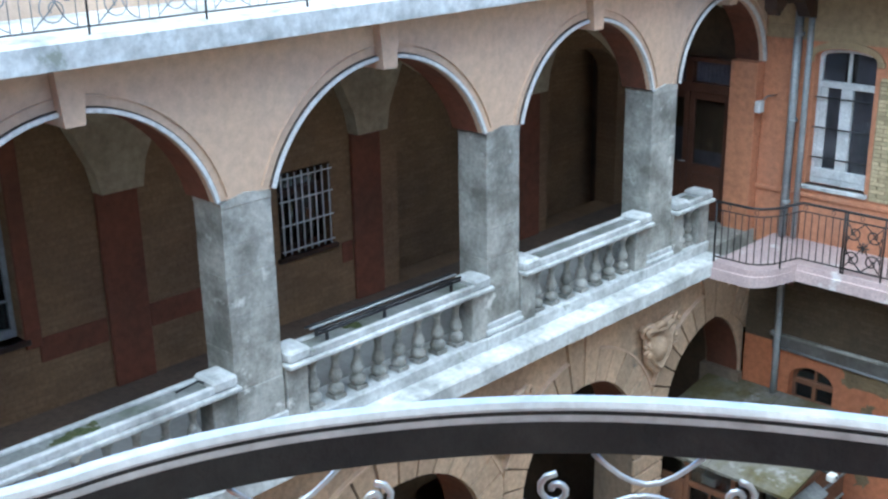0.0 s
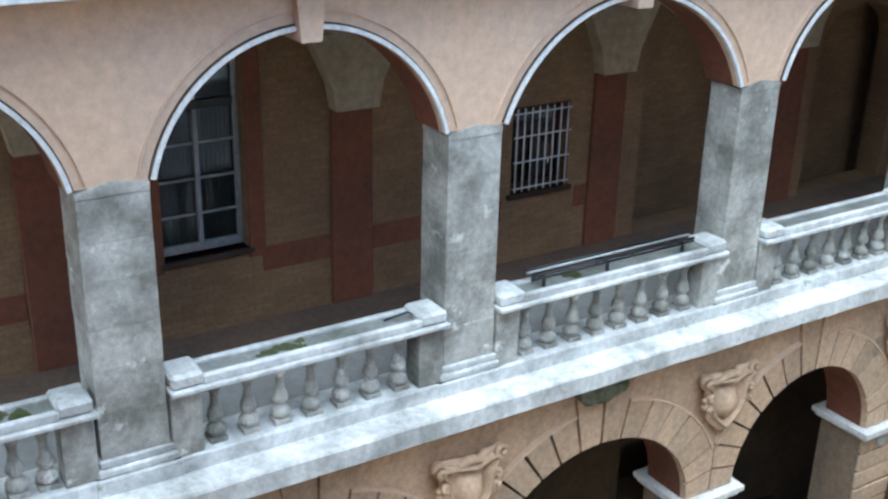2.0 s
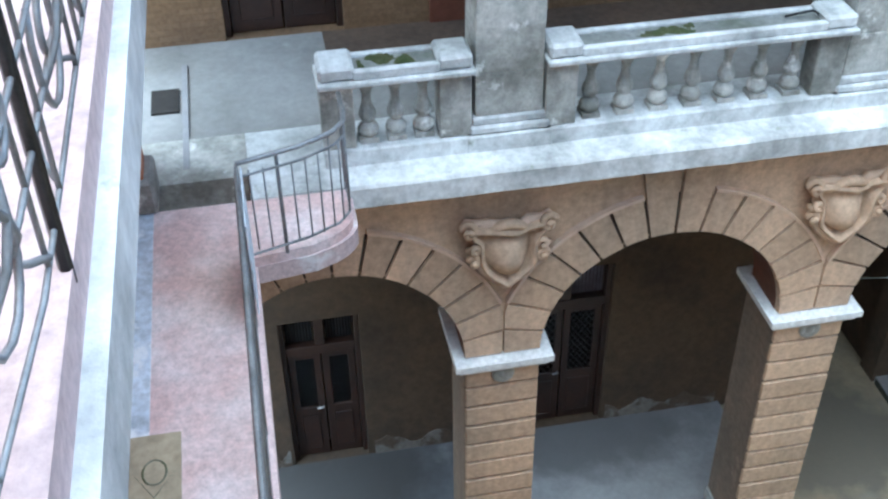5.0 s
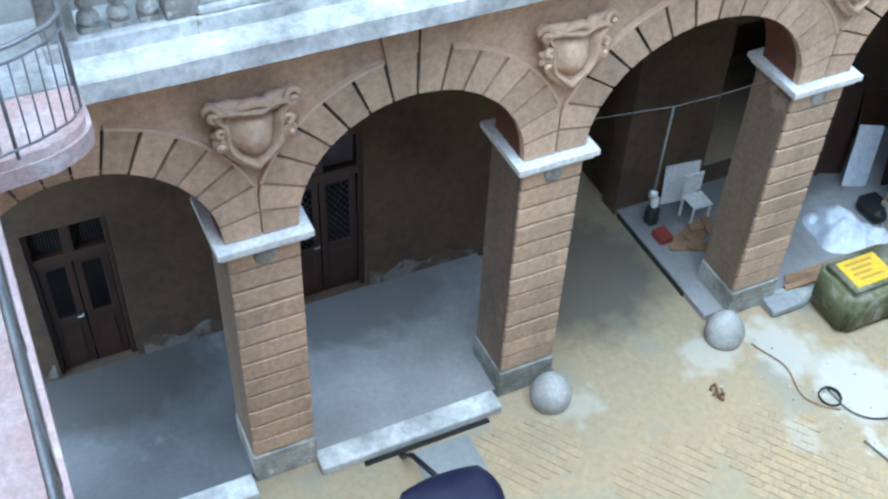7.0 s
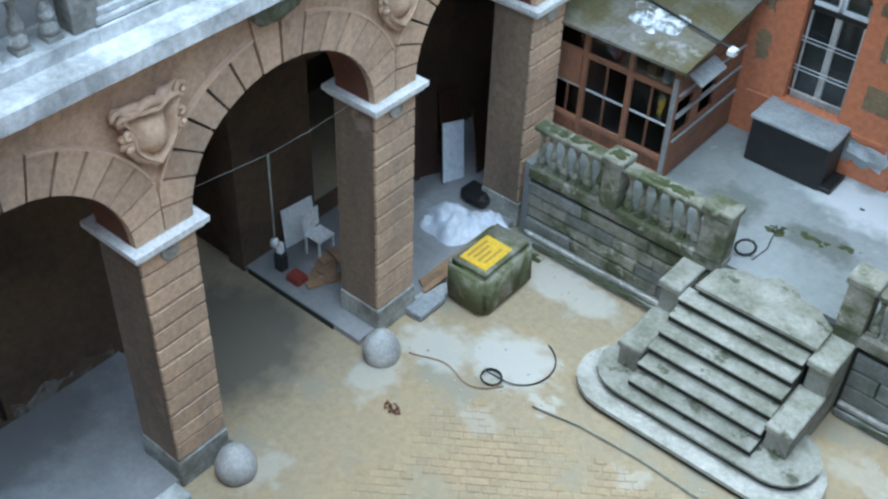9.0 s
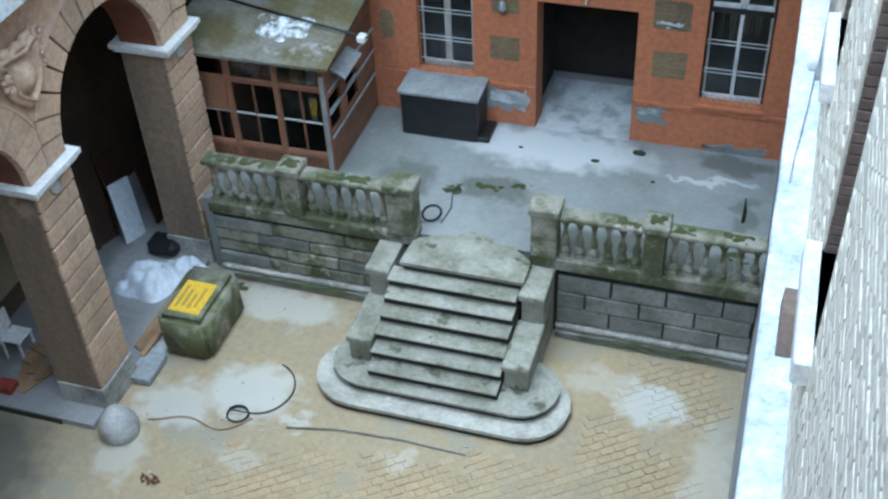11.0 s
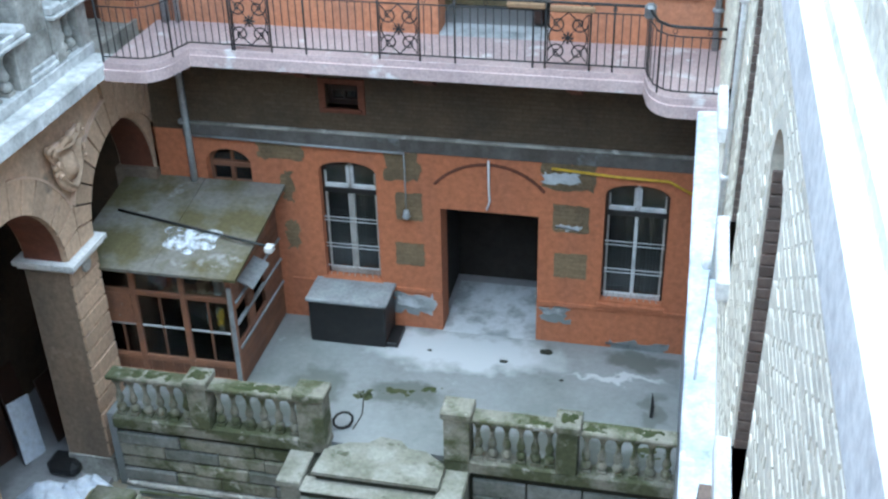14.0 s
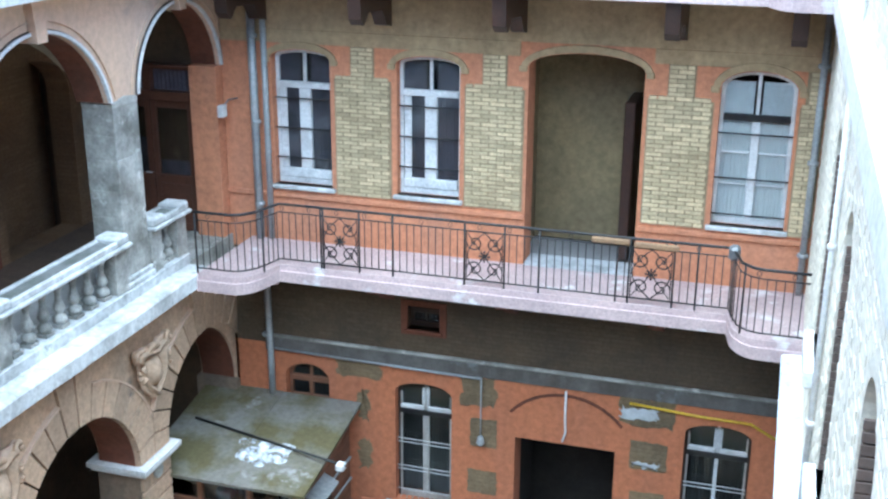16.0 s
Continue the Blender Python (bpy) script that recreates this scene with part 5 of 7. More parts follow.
# The near-black cloth paints the bay's shade behind these panes.
double_door(pose(BACK, 0.2, 0.1, 0, 0, 90), 1.1, 2.8, 2.1, "dark brown door in the ground-floor walk", False, "darkwood", "gloom")

# ---- end wall: dado, string courses, blind arch, flaking patches ----
for x0, x1 in ((2.3, 5.1), (6.8, XW)):
    solid("dado_course", soft_box(x0, x1, L - 0.03, L + 0.01, 2.30, 2.38, 0.008), "orange", "thin plaster string course on the end wall", "string course", "string courses", "structure")
for x0, x1 in ((-0.02, 5.13), (6.92, XU)):
    solid("dado_course", soft_box(x0, x1, L - 0.05, L + 0.01, 7.92, 8.0, 0.012), "orange_pale", "plaster sill course below the gallery windows", "string course", "string courses", "structure")
solid("string_course", soft_box(0.55, XW, L - 0.035, L + 0.01, 5.08, 5.34, 0.01), "frieze_grey", "sooty grey band above the ground storey", "string course", kind="structure")
solid("string_course", soft_box(0.55, XW, L - 0.07, L + 0.01, 5.34, 5.385, 0.008), "stone", "thin pale moulding along the sooty band", "string course", kind="structure")
bm = bmesh.new()
c, h = 5.95, 0.92
for i in range(16):
    t0, t1 = math.radians(40 + 100 * i / 16), math.radians(40 + 100 * (i + 1) / 16)
    R = 1.2
    prism(bm, [(c + R * math.cos(t), 3.73 + R * math.sin(t)) if k else (c + (R + 0.05) * math.cos(t), 3.73 + (R + 0.05) * math.sin(t)) for t, k in ((t0, 0), (t1, 0), (t1, 1), (t0, 1))], lambda u, v, d: (u, L + d, v), -0.02, 0.005)
solid("blind_arch_line", bm, "rust", "shallow blind arch moulding over the passage", "moulding", kind="structure")


def patch(name, x0, x1, z0, z1, mat, label, seed, out=0.012, ragged=0.06):
    rnd = random.Random(seed)
    pts = []
    for (ax, az), (bx, bz) in zip(((x0, z0), (x1, z0), (x1, z1), (x0, z1)), ((x1, z0), (x1, z1), (x0, z1), (x0, z0))):
        for k in range(7):
            t = k / 7
            pts.append((ax + (bx - ax) * t + rnd.uniform(-1, 1) * ragged, az + (bz - az) * t + rnd.uniform(-1, 1) * ragged))
    bm = bmesh.new()
    prism(bm, pts, lambda u, v, d: (u, L + d, v), -out, 0.004)
    return solid(name, bm, mat, label, "wall patch", "wall patches", "structure")


for k, (x0, x1, z0, z1) in enumerate(((4.32, 4.78, 3.77, 4.30), (4.28, 4.80, 2.86, 3.31), (7.04, 7.65, 3.80, 4.31), (7.08, 7.64, 2.90, 3.38), (2.28, 2.5, 3.0, 3.55), (2.28, 2.48, 3.95, 4.5), (1.9, 2.7, 4.75, 5.1), (4.15, 4.75, 4.55, 5.1), (6.85, 7.75, 4.6, 5.1))):
    patch("brick_patch", x0, x1, z0, z1, "brick_end", "bare yellow brick panel in the orange plaster", k, ragged=0.012 if k < 4 else 0.05)
for k, (x0, x1, z0, z1) in enumerate(((4.2, 4.95, 1.85, 2.25), (6.9, 7.35, 1.95, 2.25), (8.1, 9.1, 1.54, 1.7))):
    patch("bare_patch", x0, x1, z0, z1, "terrace", "grey bare cement patch in the orange plaster", 50 + k, 0.016, 0.07)
for k, (x0, x1, z0, z1) in enumerate(((6.85, 7.45, 4.72, 4.9), (7.12, 7.5, 3.84, 3.95), (6.95, 7.25, 2.12, 2.22), (4.3, 4.75, 2.0, 2.2))):
    patch("lime_patch", x0, x1, z0, z1, "wash", "whitish lime scrape on the orange wall", 70 + k, 0.019, 0.045)

# ---- terracotta window surrounds and shoulders on the brick storey ----
def brick_panels():
    """Boxes of the facing bricks between the gallery windows: (x0, x1, z) rows."""
    for x0, x1 in ((2.0, 2.92), (4.17, 5.08), (6.98, 7.9), (9.14, 9.44)):
        z, k = 8.06, 0
        while z < 10.48:
            inset = 0.0 if z < 9.98 else min(0.3 * (x1 - x0), 0.28)
            a, b = x0 + inset, x1 - inset
            u = a - (0.13 if k % 2 else 0.0)
            while u < b - 0.03:
                p, q = max(u, a), min(u + 0.25, b)
                if q - p > 0.04:
                    yield p, q, z
                u += 0.26
            z += 0.066
            k += 1


panel = list(brick_panels())
solid("frieze_band", soft_box(0.0, XU, L - 0.02, L + 0.01, 10.72, F2 - 0.42, 0.006), "friezeochre", "ochre-brown plaster frieze below the upper balcony", "frieze", kind="structure")
for x0, x1 in ((0.0, 5.02), (7.03, XU)):
    solid("frieze_band", soft_box(x0, x1, L - 0.02, L + 0.01, 10.5, 10.717, 0.006), "friezeochre", "ochre-brown plaster frieze beside the window hoods", "frieze", kind="structure")
for x0, x1, zz, rs in ((*UW[0], 10.25, 0.15), (*UW[1], 10.25, 0.15), (5.15, 6.9, 10.34, 0.24), (*UW[2], 10.2, 0.26)):
    hood = thing("window_hood", "cream plaster hood arched over a gallery opening", "hood mould", "hood moulds", "structure")
    bm = bmesh.new()
    c, h = (x0 + x1) / 2, (x1 - x0) / 2
    for i in range(14):
        pts = []
        for o, k in ((0.02, i), (0.13, i), (0.13, i + 1), (0.02, i + 1)):
            t = math.pi * k / 14
            pts.append((c - (h + o * 0.9) * math.cos(t), zz + (rs + o) * math.sin(t)))
        prism(bm, pts, lambda u, v, d: (u, L + d, v), -0.045, 0.005)
    part("hood_arch", bm, "friezeochre", hood)
    for s in (-1, 1):
        part("hood_foot", soft_box(c + s * (h + 0.08) - 0.06, c + s * (h + 0.08) + 0.06, L - 0.05, L + 0.005, zz - 0.07, zz + 0.02, 0.01), "friezeochre", hood)

# ---- pipes, cables and lamps on the end wall ----
bm = bmesh.new()
tube(bm, [(0.60, L - 0.1, 11.4), (0.60, L - 0.1, F1 + 0.02)], 0.068, 10)
tube(bm, [(0.80, L - 0.08, 11.4), (0.80, L - 0.08, F1 + 0.02)], 0.05, 10)
tube(bm, [(0.66, L - 0.1, F1 - 0.3), (0.68, L - 0.1, 4.9), (0.68, L - 0.1, 4.2)], 0.06, 10)
pipe = thing("downpipe", "grey zinc downpipe in the arcade corner", "downpipe", "downpipes")
part("pipe", bm, "zinc", pipe, smooth=True)
for z in (10.6, 9.2, 7.8, 6.4, 5.4):
    bm = bmesh.new()
    lathe(bm, [(0.075, -0.03), (0.075 + 0.008, -0.02), (0.075 + 0.008, 0.02), (0.075, 0.03)], 10, (0.62, L - 0.1, z))
    part("clamp", bm, "zinc", pipe, smooth=True)
bm = bmesh.new()
tube(bm, [(9.38, L - 0.08, 11.4), (9.38, L - 0.08, F1 + 0.02)], 0.05, 10)
pipe = thing("downpipe", "grey zinc downpipe beside the curtained window", "downpipe", "downpipes")
part("pipe", bm, "zinc", pipe, smooth=True)
for z in (10.6, 9.2, 7.8):
    bm = bmesh.new()
    lathe(bm, [(0.075, -0.03), (0.075 + 0.008, -0.02), (0.075 + 0.008, 0.02), (0.075, 0.03)], 10, (9.38, L - 0.08, z))
    part("clamp", bm, "zinc", pipe, smooth=True)
bm = bmesh.new()
tube(bm, [(0.75, L - 0.07, 5.13), (2.8, L - 0.07, 5.10), (4.52, L - 0.07, 5.08)], 0.022, 6)
solid("conduit", bm, "zinc", "grey pipe conduit along the string course", "conduit", smooth=True)
bm = bmesh.new()
tube(bm, [(7.0, L - 0.05, 5.0), (8.1, L - 0.05, 4.93), (8.9, L - 0.05, 4.92), (9.3, L - 0.06, 4.72)], 0.022, 6)
solid("yellow_pipe", bm, "yellow", "yellow gas pipe along the end wall", "pipe", smooth=True)
lamp = thing("pendant_lamp", "grey pendant lamp hanging on the end wall", "lamp")
bm = bmesh.new()
tube(bm, [(4.52, L - 0.10, 5.08), (4.53, L - 0.12, 4.05)], 0.012, 6)
part("rod", bm, "zinc", lamp, smooth=True)
bm = bmesh.new()
lathe(bm, [(0.03, 0.14), (0.05, 0.12), (0.07, 0.02), (0.075, 0.0), (0.05, -0.03), (0.001, -0.05)][::-1], 12, (4.53, L - 0.12, 3.9))
part("shade", bm, "zinc", lamp, smooth=True)
bm = bmesh.new()
tube(bm, [(5.95, L - 0.05, 5.05), (5.95, L - 0.04, 4.55), (5.97, L - 0.05, 4.3), (5.92, L - 0.05, 4.12)], 0.02, 6)
solid("hanging_cable", bm, "white", "whitish cable hanging over the passage", "cable", smooth=True)
camr = thing("security_camera", "small white security camera on a wall bracket", "camera")
part("body", soft_box(0.06, 0.17, 15.95, 16.1, 9.28, 9.48, 0.015), "white", camr)
bm = bmesh.new()
tube(bm, [(0.12, 16.03, 9.45), (0.18, 16.15, 9.55), (0.25, L, 9.55)], 0.012, 6)
part("bracket", bm, "greyiron", camr, smooth=True)
for x in (0.75, 2.87, 5.01, 7.37, 9.0):
    br = thing("balcony_bracket", "dark moulded bracket under the upper balcony", "bracket", "balcony brackets")
    bm = bmesh.new()
    prism(bm, [(14.95, 11.56), (L, 11.56), (L, 10.85), (L - 0.25, 10.9), (L - 0.45, 11.15), (15.3, 11.18), (15.1, 11.02), (14.98, 11.12)], lambda u, v, d: (d, u, v), x - 0.1, x + 0.1)
    part("bracket_body", bm, "darkwood", br)
    br = thing("balcony_bracket", "dark brown stone bracket under the gallery balcony", "bracket", "balcony brackets")
    bm = bmesh.new()
    prism(bm, [(15.25, F1 - 0.27), (L, F1 - 0.27), (L, 6.3), (L - 0.2, 6.38), (L - 0.5, 6.62), (15.5, 6.68)], lambda u, v, d: (d, u, v), x - 0.09, x + 0.09)
    part("bracket_body", bm, "rust", br)
# banner-like cloths and a flower box on the far railing
solid("railing_cloth", soft_box(6.42, 6.98, 15.10, 15.16, F1 + 0.9, F1 + 0.99, 0.02), "plank", "tan wooden box hung on the balcony railing", "planter")
solid("railing_cloth", soft_box(7.04, 7.68, 15.10, 15.16, F1 + 0.88, F1 + 0.97, 0.02), "plank", "tan wooden box hung on the balcony railing", "planter")
solid("railing_pot", soft_box(8.36, 8.52, 15.0, 15.2, F1 + 0.86, F1 + 1.06, 0.04), "greyiron", "small grey pot on the railing corner", "pot")

# ---- side wall: sills, string course, band, pilaster ----
M["jambbrick"] = material("purple_brown_reveal_brick", (0.20, 0.15, 0.125), (0.13, 0.10, 0.085), 0.9, 2, 20, bump=0.2, vary=0.2)
for c in SWC:
    solid("window_sill", soft_box(XU - 0.11, XU + 0.2, c - 0.6, c + 0.6, SILL - 0.2, SILL, 0.015), "white", "bright white projecting window sill on the side wall", "sill", "side window sills")
    w = thing("window", "dark recessed arched window in the side wall", "window", "side windows")
    part("frame", soft_box(XU + 0.3, XU + 0.36, c - 0.03, c + 0.03, SILL, SSPRING + 0.3, 0.005), "darkwood", w)
    part("rail", soft_box(XU + 0.3, XU + 0.36, c - 0.49, c + 0.49, SSPRING - 0.3, SSPRING - 0.22, 0.005), "darkwood", w)
    part("stile", soft_box(XU + 0.235, XU + 0.40, c + 0.42, c + 0.49, SILL, SSPRING, 0.008), "plank", w)
    ob = part("pane", soft_box(XU + 0.33, XU + 0.336, c - 0.49, c + 0.49, SILL, SSPRING + 0.02, 0.001), "glass", w)
    ob.visible_shadow = False
course = thing("string_course_side", "bright white stone string course on the side wall", "string course", kind="structure")
for name, out, z0, z1 in (("lower_fascia", 0.12, 11.5, 11.72), ("upper_fascia", 0.16, 11.72, 11.94), ("capping", 0.08, 11.94, 12.02)):
    part(name, soft_box(XU - out, XU + 0.05, 1.0, L, z0, z1, 0.012), "white", course)
bm = bmesh.new()
tube(bm, [(XU - 0.05, 10.0, F1 - 0.13), (XU - 0.05, 10.0, 13.0)], 0.03, 8)
pipe = thing("downpipe", "thin white painted pipe on the side wall", "downpipe", "downpipes")
part("pipe", bm, "white", pipe, smooth=True)
for z in (12.0, 10.0, 8.2):
    bm = bmesh.new()
    lathe(bm, [(0.04, -0.03), (0.048, -0.02), (0.048, 0.02), (0.04, 0.03)], 10, (XU - 0.05, 10.0, z))
    part("clamp", bm, "white", pipe, smooth=True)
bm = bmesh.new()
lathe(bm, [(0.05, 0), (0.06, 0.02), (0.055, 0.09), (0.02, 0.12)], 10, (9.37, 10.2, F1 - 0.135))
solid("ledge_lamp", bm, "white", "small white bulkhead lamp on the side ledge", "lamp", smooth=True)
bm = bmesh.new()
tube(bm, [(9.40, 10.1, F1 - 0.12), (9.36, 9.4, F1 - 0.12), (9.30, 8.6, F1 - 0.115), (9.28, 8.2, F1 - 0.12)], 0.008, 5)
solid("ledge_cable", bm, "zinc", "thin grey cable lying along the side ledge", "cable", smooth=True)
bm = bmesh.new()
prism(bm, [(6.62, F1 - 0.135), (6.05, F1 - 0.135), (6.28, F1 + 0.10), (6.5, F1 + 0.16)], lambda u, v, d: (d, u, v), 9.33, 9.47)
solid("broken_bracket", bm, "jambbrick", "rusty brown broken bracket on the side ledge", "bracket")

# ---- shed on the terrace ----
shed = thing("wooden_shed", "weathered brown wooden shed with glazed front and mossy felt roof", "shed")
SX0, SX1, SY0, SY1 = -0.35, 2.08, 14.05, L - 0.02


def roof_z(y):
    return 3.88 + (y - 13.8) * 0.16


for x in (0.34, 1.22, SX1 - 0.02):
    part("post", soft_box(x - 0.045, x + 0.045, SY0, SY0 + 0.09, ZT, roof_z(SY0) - 0.06, 0.008), "lightwood", shed)
for z, d in ((ZT + 0.06, 0.12), (ZT + 0.38, 0.08), (ZT + 1.72, 0.08), (ZT + 2.25, 0.1)):
    part("rail", soft_box(SX0, SX1, SY0 + 0.01, SY0 + 0.08, z - d / 2, z + d / 2, 0.006), "lightwood", shed)
for i in range(12):
    part("plank", soft_box(SX0 + 0.2 * i, min(SX0 + 0.2 * i + 0.19, SX1), SY0 + 0.03, SY0 + 0.06, ZT + 0.1, ZT + 0.35, 0.004), "wood", shed)
for x0, x1 in ((-0.2, 0.28), (0.40, 1.16), (1.28, SX1 - 0.08)):
    sash = part("sash", soft_box(x0, x1, SY0 + 0.03, SY0 + 0.065, ZT + 1.035, ZT + 1.06, 0.004), "frame", shed, "thin pale glazing rail")
    for z0, z1 in ((ZT + 0.42, ZT + 0.455), (ZT + 1.66, ZT + 1.71)):
        part("sash_rail", soft_box(x0, x1, SY0 + 0.02, SY0 + 0.07, z0, z1, 0.004), "lightwood", sash)
    part("glazing_bar", soft_box((x0 + x1) / 2 - 0.018, (x0 + x1) / 2 + 0.018, SY0 + 0.035, SY0 + 0.065, ZT + 0.455, ZT + 1.66, 0.004), "wood", sash)
    for u0, u1 in ((x0, (x0 + x1) / 2 - 0.018), ((x0 + x1) / 2 + 0.018, x1)):
        for z0, z1 in ((ZT + 0.455, ZT + 1.035), (ZT + 1.06, ZT + 1.66)):
            ob = part("pane", soft_box(u0, u1, SY0 + 0.048, SY0 + 0.053, z0, z1, 0.001), "glass", sash)
            ob.visible_shadow = False
    ob = part("pane", soft_box(x0, x1, SY0 + 0.048, SY0 + 0.053, ZT + 1.76, ZT + 2.2, 0.001), "glass", shed)
    ob.visible_shadow = False
part("door_panel", soft_box(-0.2, 0.28, SY0 + 0.01, SY0 + 0.03, ZT + 1.08, ZT + 1.68, 0.006), "lightwood", shed, "faded red-brown board panel")
part("corner_strip", soft_box(SX1 - 0.05, SX1 + 0.03, SY0 - 0.03, SY0 + 0.0, ZT, ZT + 2.0, 0.006), "zinc", shed, "grey metal corner strip")
for k, (x, w_, h_, mt) in enumerate(((0.0, 0.2, 0.22, "oldframe"), (0.55, 0.28, 0.16, "white"), (0.95, 0.1, 0.3, "rust"), (1.45, 0.16, 0.22, "plank"), (1.75, 0.1, 0.3, "zinc"))):
    part("stored_box", soft_box(x, x + w_, SY0 + 0.12, SY0 + 0.3, ZT + 1.74, ZT + 1.74 + h_, 0.01), mt, shed, "clutter stored behind the glass")
part("shelf", soft_box(SX0 + 0.03, SX1 - 0.06, SY0 + 0.1, SY0 + 0.4, ZT + 1.70, ZT + 1.735, 0.004), "wood", shed)
for y in (SY0 + 0.05, SY0 + 0.75, SY0 + 1.5, SY1 - 0.05):
    part("post", soft_box(SX1 - 0.08, SX1 + 0.01, y - 0.045, y + 0.045, ZT, roof_z(y) - 0.06, 0.008), "wood", shed)
for i in range(14):
    z = ZT + 0.02 + i * 0.165
    if 0.75 < z - ZT < 1.5:
        for y0, y1 in ((SY0 + 0.02, SY0 + 0.12), (SY0 + 0.62, SY0 + 0.9), (SY0 + 1.4, SY1)):
            part("plank", soft_box(SX1 - 0.03, SX1 + 0.02, y0, y1, z, z + 0.155, 0.004), "wood", shed)
    else:
        part("plank", soft_box(SX1 - 0.03, SX1 + 0.02, SY0 + 0.02, SY1, z, z + 0.155, 0.004), "wood", shed)
for z in (ZT + 0.72, ZT + 1.2, ZT + 1.62):
    part("side_rail", soft_box(SX1 - 0.02, SX1 + 0.05, SY0 + 0.1, SY1, z, z + 0.04, 0.006), "lid", shed)
bm = bmesh.new()
prism(bm, [(SY0 + 0.3, ZT + 1.95), (SY0 + 1.1, ZT + 1.95), (SY0 + 1.1, ZT + 1.98), (SY0 + 0.3, ZT + 1.98)], lambda u, v, d: (d, u, v - (d - SX1) * 0.5), SX1, SX1 + 0.28)
part("awning_board", bm, "lid", shed, "grey awning board over the side hatch")
# Near-black lining, added to darken the inside of the shed.
bm = bmesh.new()
box(bm, SX0, SX1 - 0.04, SY0 + 0.1, SY1, ZT, ZT + 0.02)
box(bm, SX0 - 0.02, SX0 + 0.02, SY0 + 0.1, SY1, ZT, 3.9)
box(bm, SX0, SX1 - 0.04, SY1 - 0.06, SY1, ZT, 4.1)
part("inner_lining", bm, "dark", shed)
for i in range(4):
    x0 = -0.62 + i * 0.74
    bm = bmesh.new()
    for y0, y1 in ((13.76, SY1),):
        prism(bm, [(y0, roof_z(y0) - 0.05), (y1, roof_z(y1) - 0.05), (y1, roof_z(y1) + 0.004 * (i % 2)), (y0, roof_z(y0) + 0.004 * (i % 2))], lambda u, v, d: (d, u, v), x0, x0 + 0.735)
    part("felt_strip", bm, "felt", shed)
bm = bmesh.new()
tube(bm, [(-0.3, 15.2, roof_z(15.2) + 0.03), (2.75, 14.5, roof_z(14.5) + 0.10)], 0.022, 6)
solid("roof_pole", bm, "rubber", "black pole lying across the shed roof", "pole", smooth=True)
solid("pole_clamp", soft_box(2.6, 2.74, 14.42, 14.58, roof_z(14.5) + 0.02, roof_z(14.5) + 0.14, 0.02), "white", "white clamp at the end of the roof pole", "clamp")
rnd = random.Random(4)


def crumple(cx, cy, cz, rx, ry, h, n, seed, mat, name, label, cat, rough=0.5):
    bm = bmesh.new()
    g = {}
    for i in range(n + 1):
        for j in range(n + 1):
            u, v = 2 * i / n - 1, 2 * j / n - 1
            r = min(1, math.hypot(u, v))
            q = noise.noise((u * 2.2 + seed, v * 2.2, seed)) * 0.6 + noise.noise((u * 5 + seed, v * 5, 2)) * rough * 0.6
            edge = 1 + 0.22 * noise.noise((math.atan2(v, u) * 1.5, seed, 0))
            k = max(abs(u), abs(v)) / max(math.hypot(u, v), 1e-6)
            g[i, j] = bm.verts.new((cx + u * k * rx * edge, cy + v * k * ry * edge, cz + h * max(0, (1 - max(abs(u), abs(v)) ** 3)) * (0.65 + q)))
    for i in range(n):
        for j in range(n):
            bm.faces.new((g[i, j], g[i + 1, j], g[i + 1, j + 1], g[i, j + 1]))
    return solid(name, bm, mat, label, cat, smooth=mat != "foil")


bm = bmesh.new()
n, g = 46, {}
for i in range(n + 1):
    for j in range(n + 1):
        u, v = 2 * i / n - 1, 2 * j / n - 1
        a = math.atan2(v, u)
        e = 0.78 + 0.42 * noise.noise((math.cos(a) * 1.6, math.sin(a) * 1.6, 7))
        k = max(abs(u), abs(v)) / max(math.hypot(u, v), 1e-6)
        x, y = 1.25 + 0.58 * u * k * e, 14.66 + 0.46 * v * k * e
        fold = abs(noise.noise((x * 5, y * 5, 3))) * 0.13 + abs(noise.noise((x * 13, y * 13, 8))) * 0.06
        g[i, j] = bm.verts.new((x, y, roof_z(y) + 0.006 + fold * (1.05 - max(abs(u), abs(v)) ** 4)))
for i in range(n):
    for j in range(n):
        bm.faces.new((g[i, j], g[i + 1, j], g[i + 1, j + 1], g[i, j + 1]))
solid("plastic_sheet", bm, "foil", "crumpled clear plastic sheet on the shed roof", "plastic sheet", smooth=True)

# ---- chest on the terrace ----
chest = thing("storage_chest", "black wooden chest with a weathered grey lid", "chest")
part("body", soft_box(2.82, 4.22, 15.58, 16.28, ZT, 2.38, 0.02), "black", chest)
part("lid", soft_box(2.78, 4.26, 15.54, L - 0.01, 2.38, 2.46, 0.02), "lid", chest, "weathered grey lid")
solid("low_board", soft_box(4.2, 4.42, 15.62, 16.2, ZT, ZT + 0.1, 0.01), "black", "black board on the terrace beside the chest", "board")
